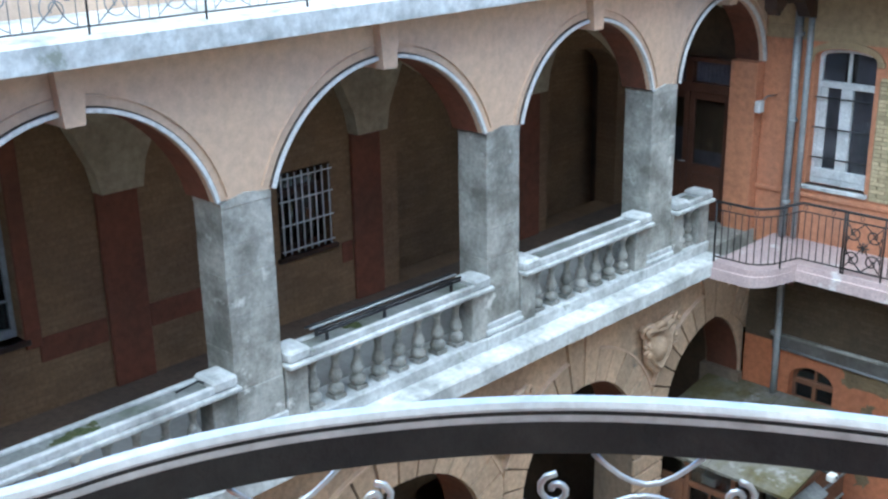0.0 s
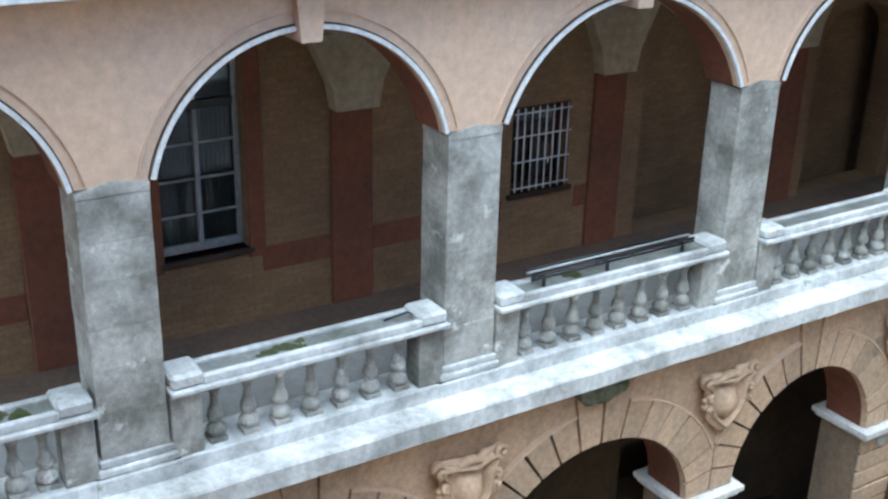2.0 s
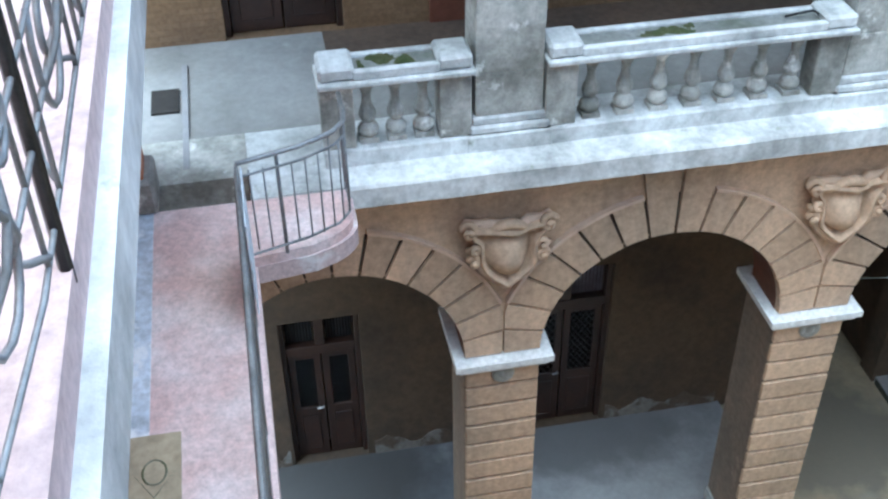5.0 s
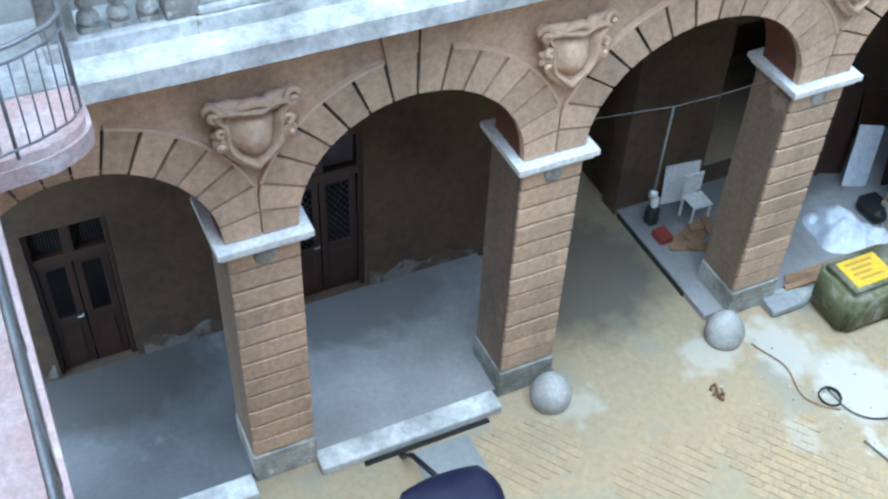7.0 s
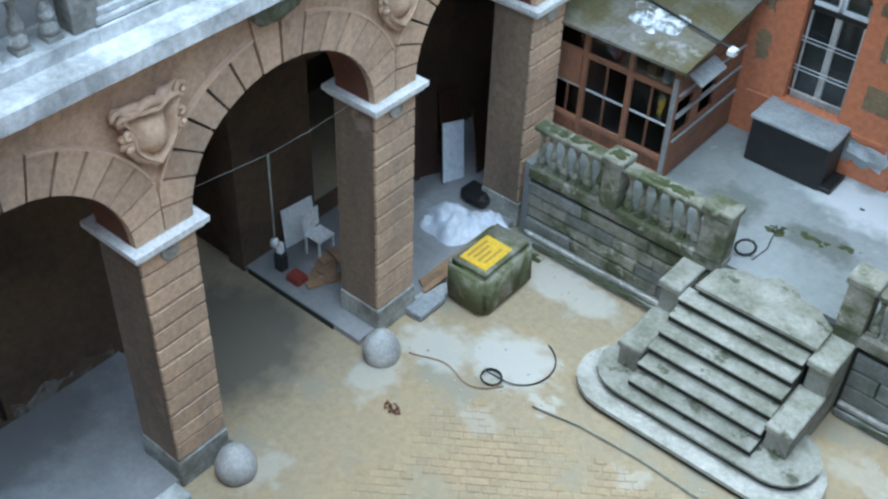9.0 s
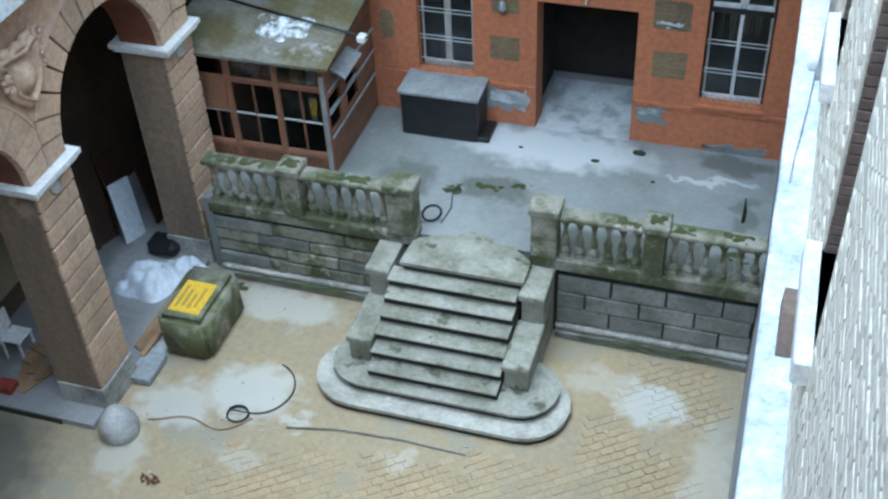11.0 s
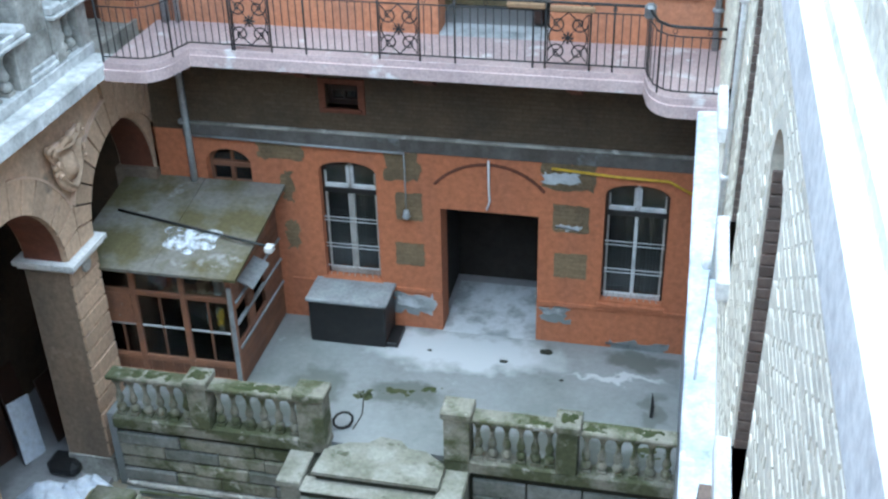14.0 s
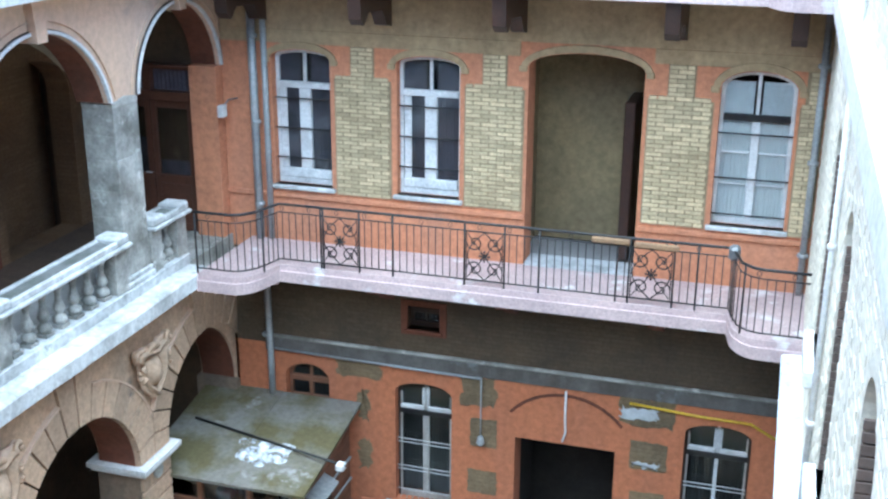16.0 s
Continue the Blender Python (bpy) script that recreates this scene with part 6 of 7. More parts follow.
# moss and weeds on the terrace
def clump(cx, cy, z, rx, ry, n, seed, name, label, mat="moss", size=0.03):
    rd = random.Random(seed)
    bm = bmesh.new()
    for _ in range(n):
        a, r = rd.uniform(0, math.tau), math.sqrt(rd.random())
        x, y = cx + rx * r * math.cos(a), cy + ry * r * math.sin(a)
        s, t = size * rd.uniform(0.5, 1.4), rd.uniform(0, math.tau)
        hgt = size * rd.uniform(0.6, 2.4)
        v = [bm.verts.new(p) for p in ((x - s * math.cos(t), y - s * math.sin(t), z), (x + s * math.cos(t), y + s * math.sin(t), z), (x + rd.uniform(-s, s), y + rd.uniform(-s, s), z + hgt))]
        bm.faces.new(v)
    return solid(name, bm, mat, label, "weeds", kind="stuff")


def moss_bed(cx, cy, z, rx, ry, h, seed, label="low green moss cushion on weathered stone"):
    bm = bmesh.new()
    n, g = 22, {}
    for i in range(n + 1):
        for j in range(n + 1):
            u, v = 2 * i / n - 1, 2 * j / n - 1
            top = 1 - max(abs(u), abs(v)) ** 2 + 1.1 * noise.noise((u * rx * 9 + seed, v * ry * 9, seed)) - 0.25
            top += 0.5 * noise.noise((u * rx * 30 + seed, v * ry * 30, 2))
            g[i, j] = bm.verts.new((cx + u * rx, cy + v * ry, z - 0.012 + h * max(-0.3, min(top, 1.2))))
    for i in range(n):
        for j in range(n):
            bm.faces.new((g[i, j], g[i + 1, j], g[i + 1, j + 1], g[i, j + 1]))
    return solid("moss", bm, "moss", label, "moss", kind="stuff", smooth=True)


for k, (cx, cy, rx, ry) in enumerate(((4.2, 14.2, 0.26, 0.2), (4.75, 14.4, 0.4, 0.12), (5.25, 14.55, 0.3, 0.1), (8.95, 13.6, 0.3, 0.3))):
    moss_bed(cx, cy, ZT, rx, ry, 0.022, 61 + k, "flat green moss on the damp terrace cement")
clump(4.2, 14.2, ZT, 0.12, 0.1, 90, 1, "weeds", "green weeds on the damp terrace", size=0.02)
for k, (y, r) in enumerate(((1.0, 0.28), (3.6, 0.3), (7.2, 0.12))):
    moss_bed(-0.11, y, F1 + 0.97, 0.10, r, 0.05, 10 + k, "green moss growing in the coping trough")
for k, (x, rx, z) in enumerate(((1.0, 0.5, 0.94), (2.9, 0.5, 0.94), (1.88, 0.2, 1.06), (7.3, 0.3, 0.94), (7.76, 0.17, 1.06), (8.15, 0.22, 0.94), (8.9, 0.3, 0.94))):
    moss_bed(x, 12.92, ZT + z, rx, 0.13, 0.03 if z < 1 else 0.06, 30 + k)
bm = bmesh.new()
tube(bm, [(4.1 + 0.14 * math.sin(k * 0.63), 13.3 + 0.08 * math.sin(k * 0.63), ZT + 0.175 + 0.16 * math.cos(k * 0.63)) for k in range(10)], 0.022, 8, True)
solid("tyre_ring", bm, "rubber", "black rubber hose loop by the terrace post", "hose", smooth=True)

bm = bmesh.new()
tube(bm, [(8.95, 14.5, ZT), (8.96, 14.5, ZT + 0.22), (8.94, 14.51, ZT + 0.48)], [0.03, 0.035, 0.006], 6)
solid("iron_spike", bm, "iron", "dark iron spike standing on the terrace cement", "spike", smooth=True)
rnd = random.Random(12)
for k, (x, y, r) in enumerate(((7.05, 15.95, 0.09), (6.35, 15.55, 0.06), (5.0, 15.65, 0.035), (7.4, 15.2, 0.03))):
    bm = bmesh.new()
    bmesh.ops.create_icosphere(bm, subdivisions=2, radius=r, matrix=Matrix.Translation((x, y, ZT + r * 0.25)) @ Matrix.Diagonal((1.3, 0.7, 0.45, 1)))
    for v in bm.verts:
        v.co += Vector((rnd.uniform(-1, 1), rnd.uniform(-1, 1), rnd.uniform(-0.4, 0.4))) * r * 0.15
    solid("debris_lump", bm, "grime", "dark lump of debris on the terrace", "debris", "terrace debris")

# ---- springer blocks under the gallery vaults ----
for c in PIERS:
    bm = bmesh.new()
    prism(bm, [(c - 0.28, 9.68), (c + 0.28, 9.68), (c + 0.34, 10.0), (c + 0.62, 10.6), (c - 0.62, 10.6), (c - 0.34, 10.0)], lambda u, v, d: (d, u, v), BACK, BACK + 0.22)
    solid("vault_springer", bm, "vault", "cream plaster springer under the gallery vault", "springer", "vault springers", "structure")

# ---- near side: mats, orange jamb and drain on the red balcony ----
mat_ = thing("door_mat", "patterned beige mat on the red balcony floor", "mat")
part("mat_body", soft_box(3.1, 3.8, -1.33, -0.98, F1, F1 + 0.012, 0.004), "vault", mat_)
bm = bmesh.new()
tube(bm, [(3.45 + 0.11 * math.cos(k * math.tau / 20), -1.16 + 0.08 * math.sin(k * math.tau / 20), F1 + 0.012) for k in range(20)], 0.008, 4, True)
tube(bm, [(3.45 + 0.22 * math.cos(k * math.tau / 4), -1.16 + 0.14 * math.sin(k * math.tau / 4), F1 + 0.012) for k in range(4)], 0.008, 4, True)
part("mat_pattern", bm, "mossy", mat_, "dark ring pattern")
solid("door_mat", soft_box(-1.72, -1.26, -1.25, -0.97, F1 - 0.02, F1 + 0.005, 0.004), "dark", "dark rubber mat on the gallery floor", "mat")
solid("door_jamb", soft_box(0.05, 0.42, NEAR, NEAR + 0.12, F1, F1 + 2.6, 0.02), "orange", "orange plastered jamb beside the balcony door", "jamb", kind="structure")
solid("jamb_plinth", soft_box(0.0, 0.47, NEAR, NEAR + 0.2, F1, F1 + 0.35, 0.03), "stone", "grey stone plinth of the balcony jamb", "plinth", kind="structure")
solid("floor_strip", soft_box(0.42, XW, NEAR, -1.2, F1, F1 + 0.006, 0.002), "paleblue", "pale pinkish cement strip along the balcony wall", "floor strip", kind="structure")
solid("threshold", soft_box(-2.2, -0.2, -0.94, -0.88, F1 - 0.02, F1 + 0.004, 0.003), "floor", "pale stone threshold line in the gallery floor", "threshold", kind="structure")
bm = bmesh.new()
box(bm, 1.32, 2.1, -0.375, -0.362, F1 + 0.12, F1 + 0.96)
solid("railing_sheet", bm, "paleblue", "pale blue sheet tied to the balcony railing", "sheet")

# ---- ornate top railings ----
def scroll(bm, c, ax, z, r, turn, tx=(1, 0), rad=0.008, n=20, turns=1.25):
    pts = []
    for k in range(n):
        t = k / (n - 1)
        rr = r * (1 - 0.78 * t)
        a = ax + turn * t * turns * math.tau
        pts.append((c[0] + tx[0] * rr * math.cos(a), c[1] + tx[1] * rr * math.cos(a), z + rr * math.sin(a)))
    tube(bm, pts, rad, 5)


def ornate_railing(path, z, h, label, step=0.1, unit=1.2, start=0.0, flat=False):
    b = thing("ornate_railing", label, "railing", "top gallery railings")
    pts = path
    bm = bmesh.new()
    if flat:
        sweep(bm, pts, [(-0.006, z + h - 0.003), (-0.004, z + h), (0.004, z + h), (0.006, z + h - 0.003), (0.005, z + h - 0.005), (-0.005, z + h - 0.005)])
    else:
        tube(bm, [(x, y, z + h) for x, y in pts], 0.025, 6)
    part("handrail", bm, "steel" if flat else "iron", b, "handrail with the sky's glint in its colour" if flat else "", not flat)
    if flat:
        bm = bmesh.new()
        sweep(bm, pts, [(-0.003, z + h - 0.032), (0.003, z + h - 0.032), (0.003, z + h - 0.005), (-0.003, z + h - 0.005)])
        part("rail_web", bm, "iron", b)
        bm = bmesh.new()
        tube(bm, [(x, y, z + h - 0.0105) for x, y in pts], 0.0042, 6)
        part("rail_bead", bm, "steel", b, "thin bead coloured as a highlight", True)
    for zz in (0.08, 0.22, 0.34, 0.45, 0.58, 0.70, 0.82, h - 0.085) if flat else (0.08, 0.45, h - 0.2):
        bm = bmesh.new()
        tube(bm, [(x, y, z + zz) for x, y in pts], 0.0055 if flat else 0.009, 5)
        part("rail", bm, "greyiron" if flat else "iron", b, smooth=True)
    bm = bmesh.new()
    tube(bm, [(0, 0, 0.08), (0, 0, h - (0.085 if flat else 0.2))], 0.005, 5)
    bar = finish(bm, "bar", "greyiron", True)
    bm = bmesh.new()
    tube(bm, [(0, 0, -0.03), (0, 0, h - 0.02)], 0.012, 6)
    post = finish(bm, "post", "iron", True)
    panel_me = []
    for c, ax, pz, r, turn in (((0, 0), 2.4, 0.25, 0.14, 1), ((0.02, 0), 0.6, 0.58, 0.13, -1), ((-0.1, 0), 0.2, 0.42, 0.08, 1), ((0.12, 0), 3.3, 0.36, 0.09, -1)):
        bm = bmesh.new()
        scroll(bm, c, ax, pz, r, turn, rad=0.0065)
        panel_me.append(finish(bm, "panel_scroll", "greyiron", True))
    for sx in (-1, 1):
        bm = bmesh.new()
        tube(bm, [(sx * (0.2 - 0.4 * k / 12), 0.03 * math.sin(k * 0.8), 0.1 + 0.6 * (k / 12) ** 1.5) for k in range(13)], 0.007, 5)
        panel_me.append(finish(bm, "panel_stem", "greyiron", True))
    fz, fr, fp = (h - 0.058, 0.0105, 0.05) if flat else (h - 0.14, 0.03, 0.075)
    fw = fp * 0.6
    top = h - (0.034 if flat else 0.09)
    metal = "steel" if flat else "iron"
    frieze = []
    for sx in (-1, 1):
        bm = bmesh.new()
        scroll(bm, (sx * fp, 0), 1.6, fz, fr, -sx, rad=fr * 0.2, n=14)
        frieze.append(finish(bm, "frieze_scroll", metal, True))
    for dz, amp in ((0.0, -1.7), (-3.6, 1.2)):
        bm = bmesh.new()
        tube(bm, [(-fw + 2 * fw * k / 8, 0, top + dz * fr + amp * fr * math.sin(math.pi * k / 8)) for k in range(9)], fr * 0.16, 5)
        frieze.append(finish(bm, "frieze_bow", metal, True))
    fine = resample(pts, step)
    for i, (x, y) in enumerate(fine):
        a, c = fine[max(i - 1, 0)], fine[min(i + 1, len(fine) - 1)]
        ang = math.degrees(math.atan2(c[1] - a[1], c[0] - a[0]))
        k = i % 12
        if k == 0:
            put("post", post, b, pose(x, y, z))
        elif k in (3, 9):
            for me in panel_me:
                put(me.name.split(".")[0], me, b, pose(x, y, z, 0, 0, ang))
        elif k in (2, 4, 8, 10):
            continue
        else:
            put("bar", bar, b, pose(x, y, z))
        if i % 2:
            for me in frieze:
                put(me.name.split(".")[0], me, b, pose(x, y, z, 0, 0, ang))
    return b


CURVE = [(7.7, -0.46), (8.1, -0.49), (8.4, -0.55), (8.62, -0.62), (8.75, -0.66), (8.815, -0.665), (8.845, -0.645), (8.855, -0.61), (8.86, -0.575), (8.872, -0.535), (8.89, -0.495), (8.915, -0.455), (8.945, -0.415), (8.98, -0.378), (9.02, -0.345), (9.065, -0.315), (9.12, -0.285), (9.2, -0.25), (9.49, -0.2)]
for _ in range(2):
    CURVE = [CURVE[0], *[q for a, b in zip(CURVE, CURVE[1:]) for q in ((a[0] * 0.75 + b[0] * 0.25, a[1] * 0.75 + b[1] * 0.25), (a[0] * 0.25 + b[0] * 0.75, a[1] * 0.25 + b[1] * 0.75))], CURVE[-1]]
own = [*CURVE[::-1], *[(7.5 - 0.25 * i, -0.445) for i in range(27)]]
ornate_railing(own, F2, 1.078, "black wrought-iron railing with curled ornament on the top balcony", flat=True)
ornate_railing([(0.30, NEAR + 0.6 + 0.25 * i) for i in range(64)], F2, 1.0, "dark ornate iron railing along the top gallery")
# ---- facing bricks of the end wall ----
bm = bmesh.new()
for x0, x1 in ((1.98, 2.94), (4.15, 5.1), (6.96, 7.92), (9.12, 9.46)):
    box(bm, x0, x1, L - 0.012, L + 0.003, 8.05, 9.98)
    ins = 0.28 if x1 - x0 > 0.5 else 0.06
    box(bm, x0 + ins, x1 - ins, L - 0.012, L + 0.003, 9.98, 10.5)
solid("brick_mortar", bm, "mortar", "brown mortar bed between the facing bricks", "mortar", kind="structure")
holder = bpy.data.objects["wall_end_upper"]
shapes = {}


def brick_mesh(w, h, d, mat, key):
    if key not in shapes:
        shapes[key] = finish(soft_box(0, w, 0, d, 0, h, 0.006), "brick", mat)
    return shapes[key]


rest = bmesh.new()
rb = random.Random(3)
for k, (p, q, z) in enumerate(panel):
    out = 0.030 + rb.uniform(-0.006, 0.008)
    if 60 <= k < 350:
        w = round((q - p - 0.012) / 0.01) * 0.01
        put("brick", brick_mesh(w, 0.053, 0.04, "brick_part", ("y", w)), holder, pose(p, L - out, z))
    else:
        box(rest, p, q - 0.012, L - out, L, z, z + 0.053)
tagged(part("bricks_rest", rest, "brick_light", holder), kind="stuff")

# ---- whitewashed bricks of the side wall ----
holder = bpy.data.objects["wall_side"]
rest = bmesh.new()
z, k, made = F1 - 0.12, 0, 0
while z < 13.6:
    if not (11.42 < z < 12.02):
        y = 1.4 - (0.135 if k % 2 else 0)
        while y < L - 0.3:
            y0, y1 = y, y + 0.255
            hole = any(c - 0.62 < y1 and y0 < c + 0.62 and SILL - 0.29 < z < SILL or c - 0.5 < y1 and y0 < c + 0.5 and SILL - 0.05 < z < SSPRING + (SRISE + 0.03) * math.sqrt(max(0, 1 - (((y0 + y1) / 2 - c) / 0.66) ** 2)) for c in SWC)
            if not hole:
                out = 0.008 + rb.uniform(-0.003, 0.004)
                if 2.0 < y < 5.2 and 9.9 < z < 11.5 and made < 290:
                    put("brick", brick_mesh(0.04, 0.074, 0.254, "brick_white_part", "white"), holder, pose(XU - out, y0, z))
                    made += 1
                else:
                    box(rest, XU - out, XU + 0.01, y0, y1 - 0.002, z, z + 0.074)
            y += 0.27
    z += 0.085
    k += 1
tagged(part("bricks_rest", rest, "brick_white", holder), kind="stuff")
# brick reveals of the side windows
reveal = [finish(soft_box(0, w_, -0.03, 0.0, 0, 0.072, 0.006), "brick", "jambbrick") for w_ in (0.215, 0.20)]
for c in SWC:
    rv = thing("brick_reveal", "brown brick reveal of an arched side window", "reveal", "brick reveals", "structure")
    for i in range(26):
        put("brick", reveal[i % 2], rv, pose(XU + 0.015, c + 0.497, SILL + 0.006 + i * 0.082))

# ---- blocks of the terrace wall ----
holder = bpy.data.objects["wall_terrace"]
for r in range(3):
    z0 = 0.28 + r * 0.33
    x = 6.3 - (0.4 if r % 2 else 0)
    while x < XW:
        x0, x1 = max(x, 6.3), min(x + 0.86, XW - 0.01)
        if x1 - x0 > 0.1:
            part("stone_block", soft_box(x0 + 0.014, x1 - 0.014, 12.79 + 0.006 * ((r + int(x * 3)) % 3), 12.87, z0 + 0.014, z0 + 0.316, 0.014), "block", holder)
        x += 0.86
for r in range(4):
    z0 = 0.28 + r * 0.26
    x = 0.32
    while x < 3.3:
        ln = (0.95, 1.3, 0.8, 1.1)[(r + int(x * 2)) % 4]
        x1 = min(x + ln, 3.3)
        part("stone_block", soft_box(x, x1 - 0.012, 12.78 + 0.02 * ((r * 2 + int(x * 3)) % 3), 12.87, z0 + 0.016, z0 + 0.244, 0.02), "mossy" if (r + int(x)) % 3 else "block", holder)
        x = x1
for x0, x1 in ((0.32, 3.4), (6.3, XW)):
    part("base_course", soft_box(x0, x1, 12.70, 12.87, 0.0, 0.135, 0.015), "block", holder)
    part("base_course", soft_box(x0, x1, 12.74, 12.87, 0.15, 0.265, 0.03), "stone", holder)

# ---- yard: setts showing through the sand, lime, hose, drain ----
BARE = ((3.4, 8.3, 1.6, 1.1), (5.3, 8.9, 1.5, 1.1), (7.0, 10.2, 1.9, 1.0), (0.95, 5.1, 0.7, 1.0), (8.3, 11.9, 1.0, 0.8), (2.2, 6.6, 0.8, 0.9), (5.5, 6.8, 1.6, 1.2))


def sand_cover(x, y):
    """Over zero where wind and feet have bared the setts."""
    bare = max(1 - math.hypot((x - cx) / rx, (y - cy) / ry) for cx, cy, rx, ry in BARE)
    return 0.55 * bare + 0.22 * noise.noise((x * 0.9 + 7, y * 0.9, 0)) + 0.18 * noise.noise((x * 2.6, y * 2.6, 4))


rest = bmesh.new()
ground = bpy.data.objects["ground"]
rs = random.Random(8)
near, sett_me = 0, [finish(soft_box(0, 0.20 * f, 0, 0.125, -0.03, 0.012, 0.01), "sett", "settpart") for f in (1.0, 0.92, 1.06)]
TURN = radians(36)
for row in range(-30, 110):
    for col in range(-10, 80):
        u, v = 0.215 * (col + 0.5 * (row % 2)), 0.135 * row
        x, y = u * math.cos(TURN) - v * math.sin(TURN), u * math.sin(TURN) + v * math.cos(TURN)
        if not (0.5 < x < 9.2 and -0.9 < y < 12.5) or (2.6 < x < 7.1 and y > 10.0) or (x < 2.6 and y > 9.2):
            continue
        bare = sand_cover(x, y)
        if bare < 0.06:
            continue
        dz = rs.uniform(-0.012, -0.005) - 0.03 * max(0, 0.2 - bare)
        turn = TURN + radians(rs.uniform(-2.5, 2.5))
        if near < 290 and 7.3 < y < 9.6 and 1.8 < x < 6.0:
            put("sett", sett_me[near % 3], ground, pose(x, y, dz, 0, 0, math.degrees(turn)))
            near += 1
        else:
            j = rs.uniform(0, 0.01)
            for q in box(rest, j, 0.2 - j, j, 0.125 - j, -0.05, 0.009 + dz):
                q.co = Vector((x + q.co.x * math.cos(turn) - q.co.y * math.sin(turn), y + q.co.x * math.sin(turn) + q.co.y * math.cos(turn), q.co.z))
tagged(part("setts_rest", rest, "sett", ground), kind="stuff")


bm = bmesh.new()
hose = [(1.98 + 0.17 * math.cos(k * 0.42), 9.78 + 0.16 * math.sin(k * 0.42), 0.03 + 0.0015 * k) for k in range(38)]
hose += [(2.1 + 0.52 * math.sin(a), 10.42 - 0.55 * math.cos(a), 0.03) for a in [0.1 + 0.14 * k for k in range(21)]]
tube(bm, hose, 0.012, 6)
solid("garden_hose", bm, "rubber", "coiled black rubber hose on the yard ground", "hose", smooth=True)
bm = bmesh.new()
tube(bm, [(0.65 + 0.12 * k, 9.35 + 0.05 * math.sin(k * 0.5) * k * 0.4 + 0.03 * k, 0.02) for k in range(14)], 0.012, 6)
solid("ground_cable", bm, "plank", "thin tan cable lying on the sand", "cable", smooth=True)
bm = bmesh.new()
tube(bm, [(2.8, 9.75, 0.03), (3.6, 9.92, 0.03), (4.6, 9.98, 0.03), (5.6, 9.95, 0.03)], 0.014, 6)
solid("ground_pipe", bm, "block", "thin grey pipe lying before the stairs", "pipe", smooth=True)
clump(1.24, 8.32, 0.0, 0.16, 0.1, 60, 77, "dry_leaves", "dry brown leaves on the sand", "wood", 0.03)
solid("drain_cover", soft_box(0.42, 1.1, 3.76, 4.62, -0.02, 0.012, 0.004), "terrace", "grey cement slab before the kerb", "slab", kind="structure")
solid("drain_gutter", soft_box(0.30, 0.37, 3.1, 5.0, -0.02, 0.02, 0.004), "iron", "black iron drain grating along the kerb", "grating", kind="structure")
bm = bmesh.new()
tube(bm, [(0.40, 3.62, 0.0), (0.66, 3.66, 0.32), (1.32, 3.74, 0.62)], 0.04, 8)
bike = solid("tow_bar", bm, "iron", "black metal bar leaning from the kerb", "bar", smooth=True)
crate = thing("covered_cart", "dark blue tarpaulin-covered cart standing by the kerb", "cart")
bm = bmesh.new()
g = {}
for i in range(13):
    for j in range(13):
        u, v = i / 6 - 1, j / 6 - 1
        e = max(abs(u), abs(v))
        k = 0.35 + 0.65 * e / max(math.hypot(u, v), 1e-6)
        g[i, j] = bm.verts.new((1.80 + u * k * 0.58, 3.72 + v * k * 0.80, 0.80 + 0.03 * noise.noise((u * 2, v * 2, 5)) - (0.14 * (e ** 4)) - (0.5 if e > 0.99 else 0)))
for i in range(12):
    for j in range(12):
        bm.faces.new((g[i, j], g[i + 1, j], g[i + 1, j + 1], g[i, j + 1]))
part("tarpaulin", bm, "navy", crate, "dark blue tarpaulin", True)
part("cart_body", soft_box(1.42, 2.18, 3.15, 4.28, 0.0, 0.6, 0.03), "black", crate)

# ---- green tank with yellow label, sacks, boards and junk by the third bay ----
tank = thing("green_tank", "mossy green plastic tank with a yellow label lying in the yard", "tank")
bm = bmesh.new()
box(bm, 0.22, 1.08, 10.70, 12.05, 0.0, 0.88)
bmesh.ops.bevel(bm, geom=bm.edges[:], offset=0.09, segments=4, affect="EDGES")
bmesh.ops.subdivide_edges(bm, edges=bm.edges[:], cuts=1)
for v in bm.verts:
    v.co += Vector((noise.noise(v.co * 3), noise.noise(v.co * 3 + Vector((9, 0, 0))), noise.noise(v.co * 3 + Vector((0, 9, 0))))) * 0.02
part("tank_body", bm, "green", tank, smooth=True)
for y in (11.0, 11.37, 11.74):
    part("tank_rib", soft_box(1.055, 1.095, y - 0.06, y + 0.06, 0.12, 0.74, 0.015), "green", tank)
part("label_sheet", soft_box(0.38, 0.92, 10.88, 11.6, 0.882, 0.90, 0.002), "yellow", tank, "yellow paper label")
for k in range(4):
    part("label_bar", soft_box(0.45 + 0.105 * k, 0.50 + 0.105 * k, 10.98 + 0.04 * (k % 2), 11.48 - 0.08 * (k % 3), 0.899, 0.903, 0.0005), "ink", tank)
crumple(-0.8, 12.15, 0.08, 0.6, 0.52, 0.46, 34, 3, "sack", "plastic_sack", "pale blue-white plastic sack lying in the arcade", "sack", 0.12)
crumple(-0.3, 12.55, 0.10, 0.42, 0.32, 0.30, 20, 5, "sack", "plastic_sack", "white plastic sack by the pier", "sack", 0.12)
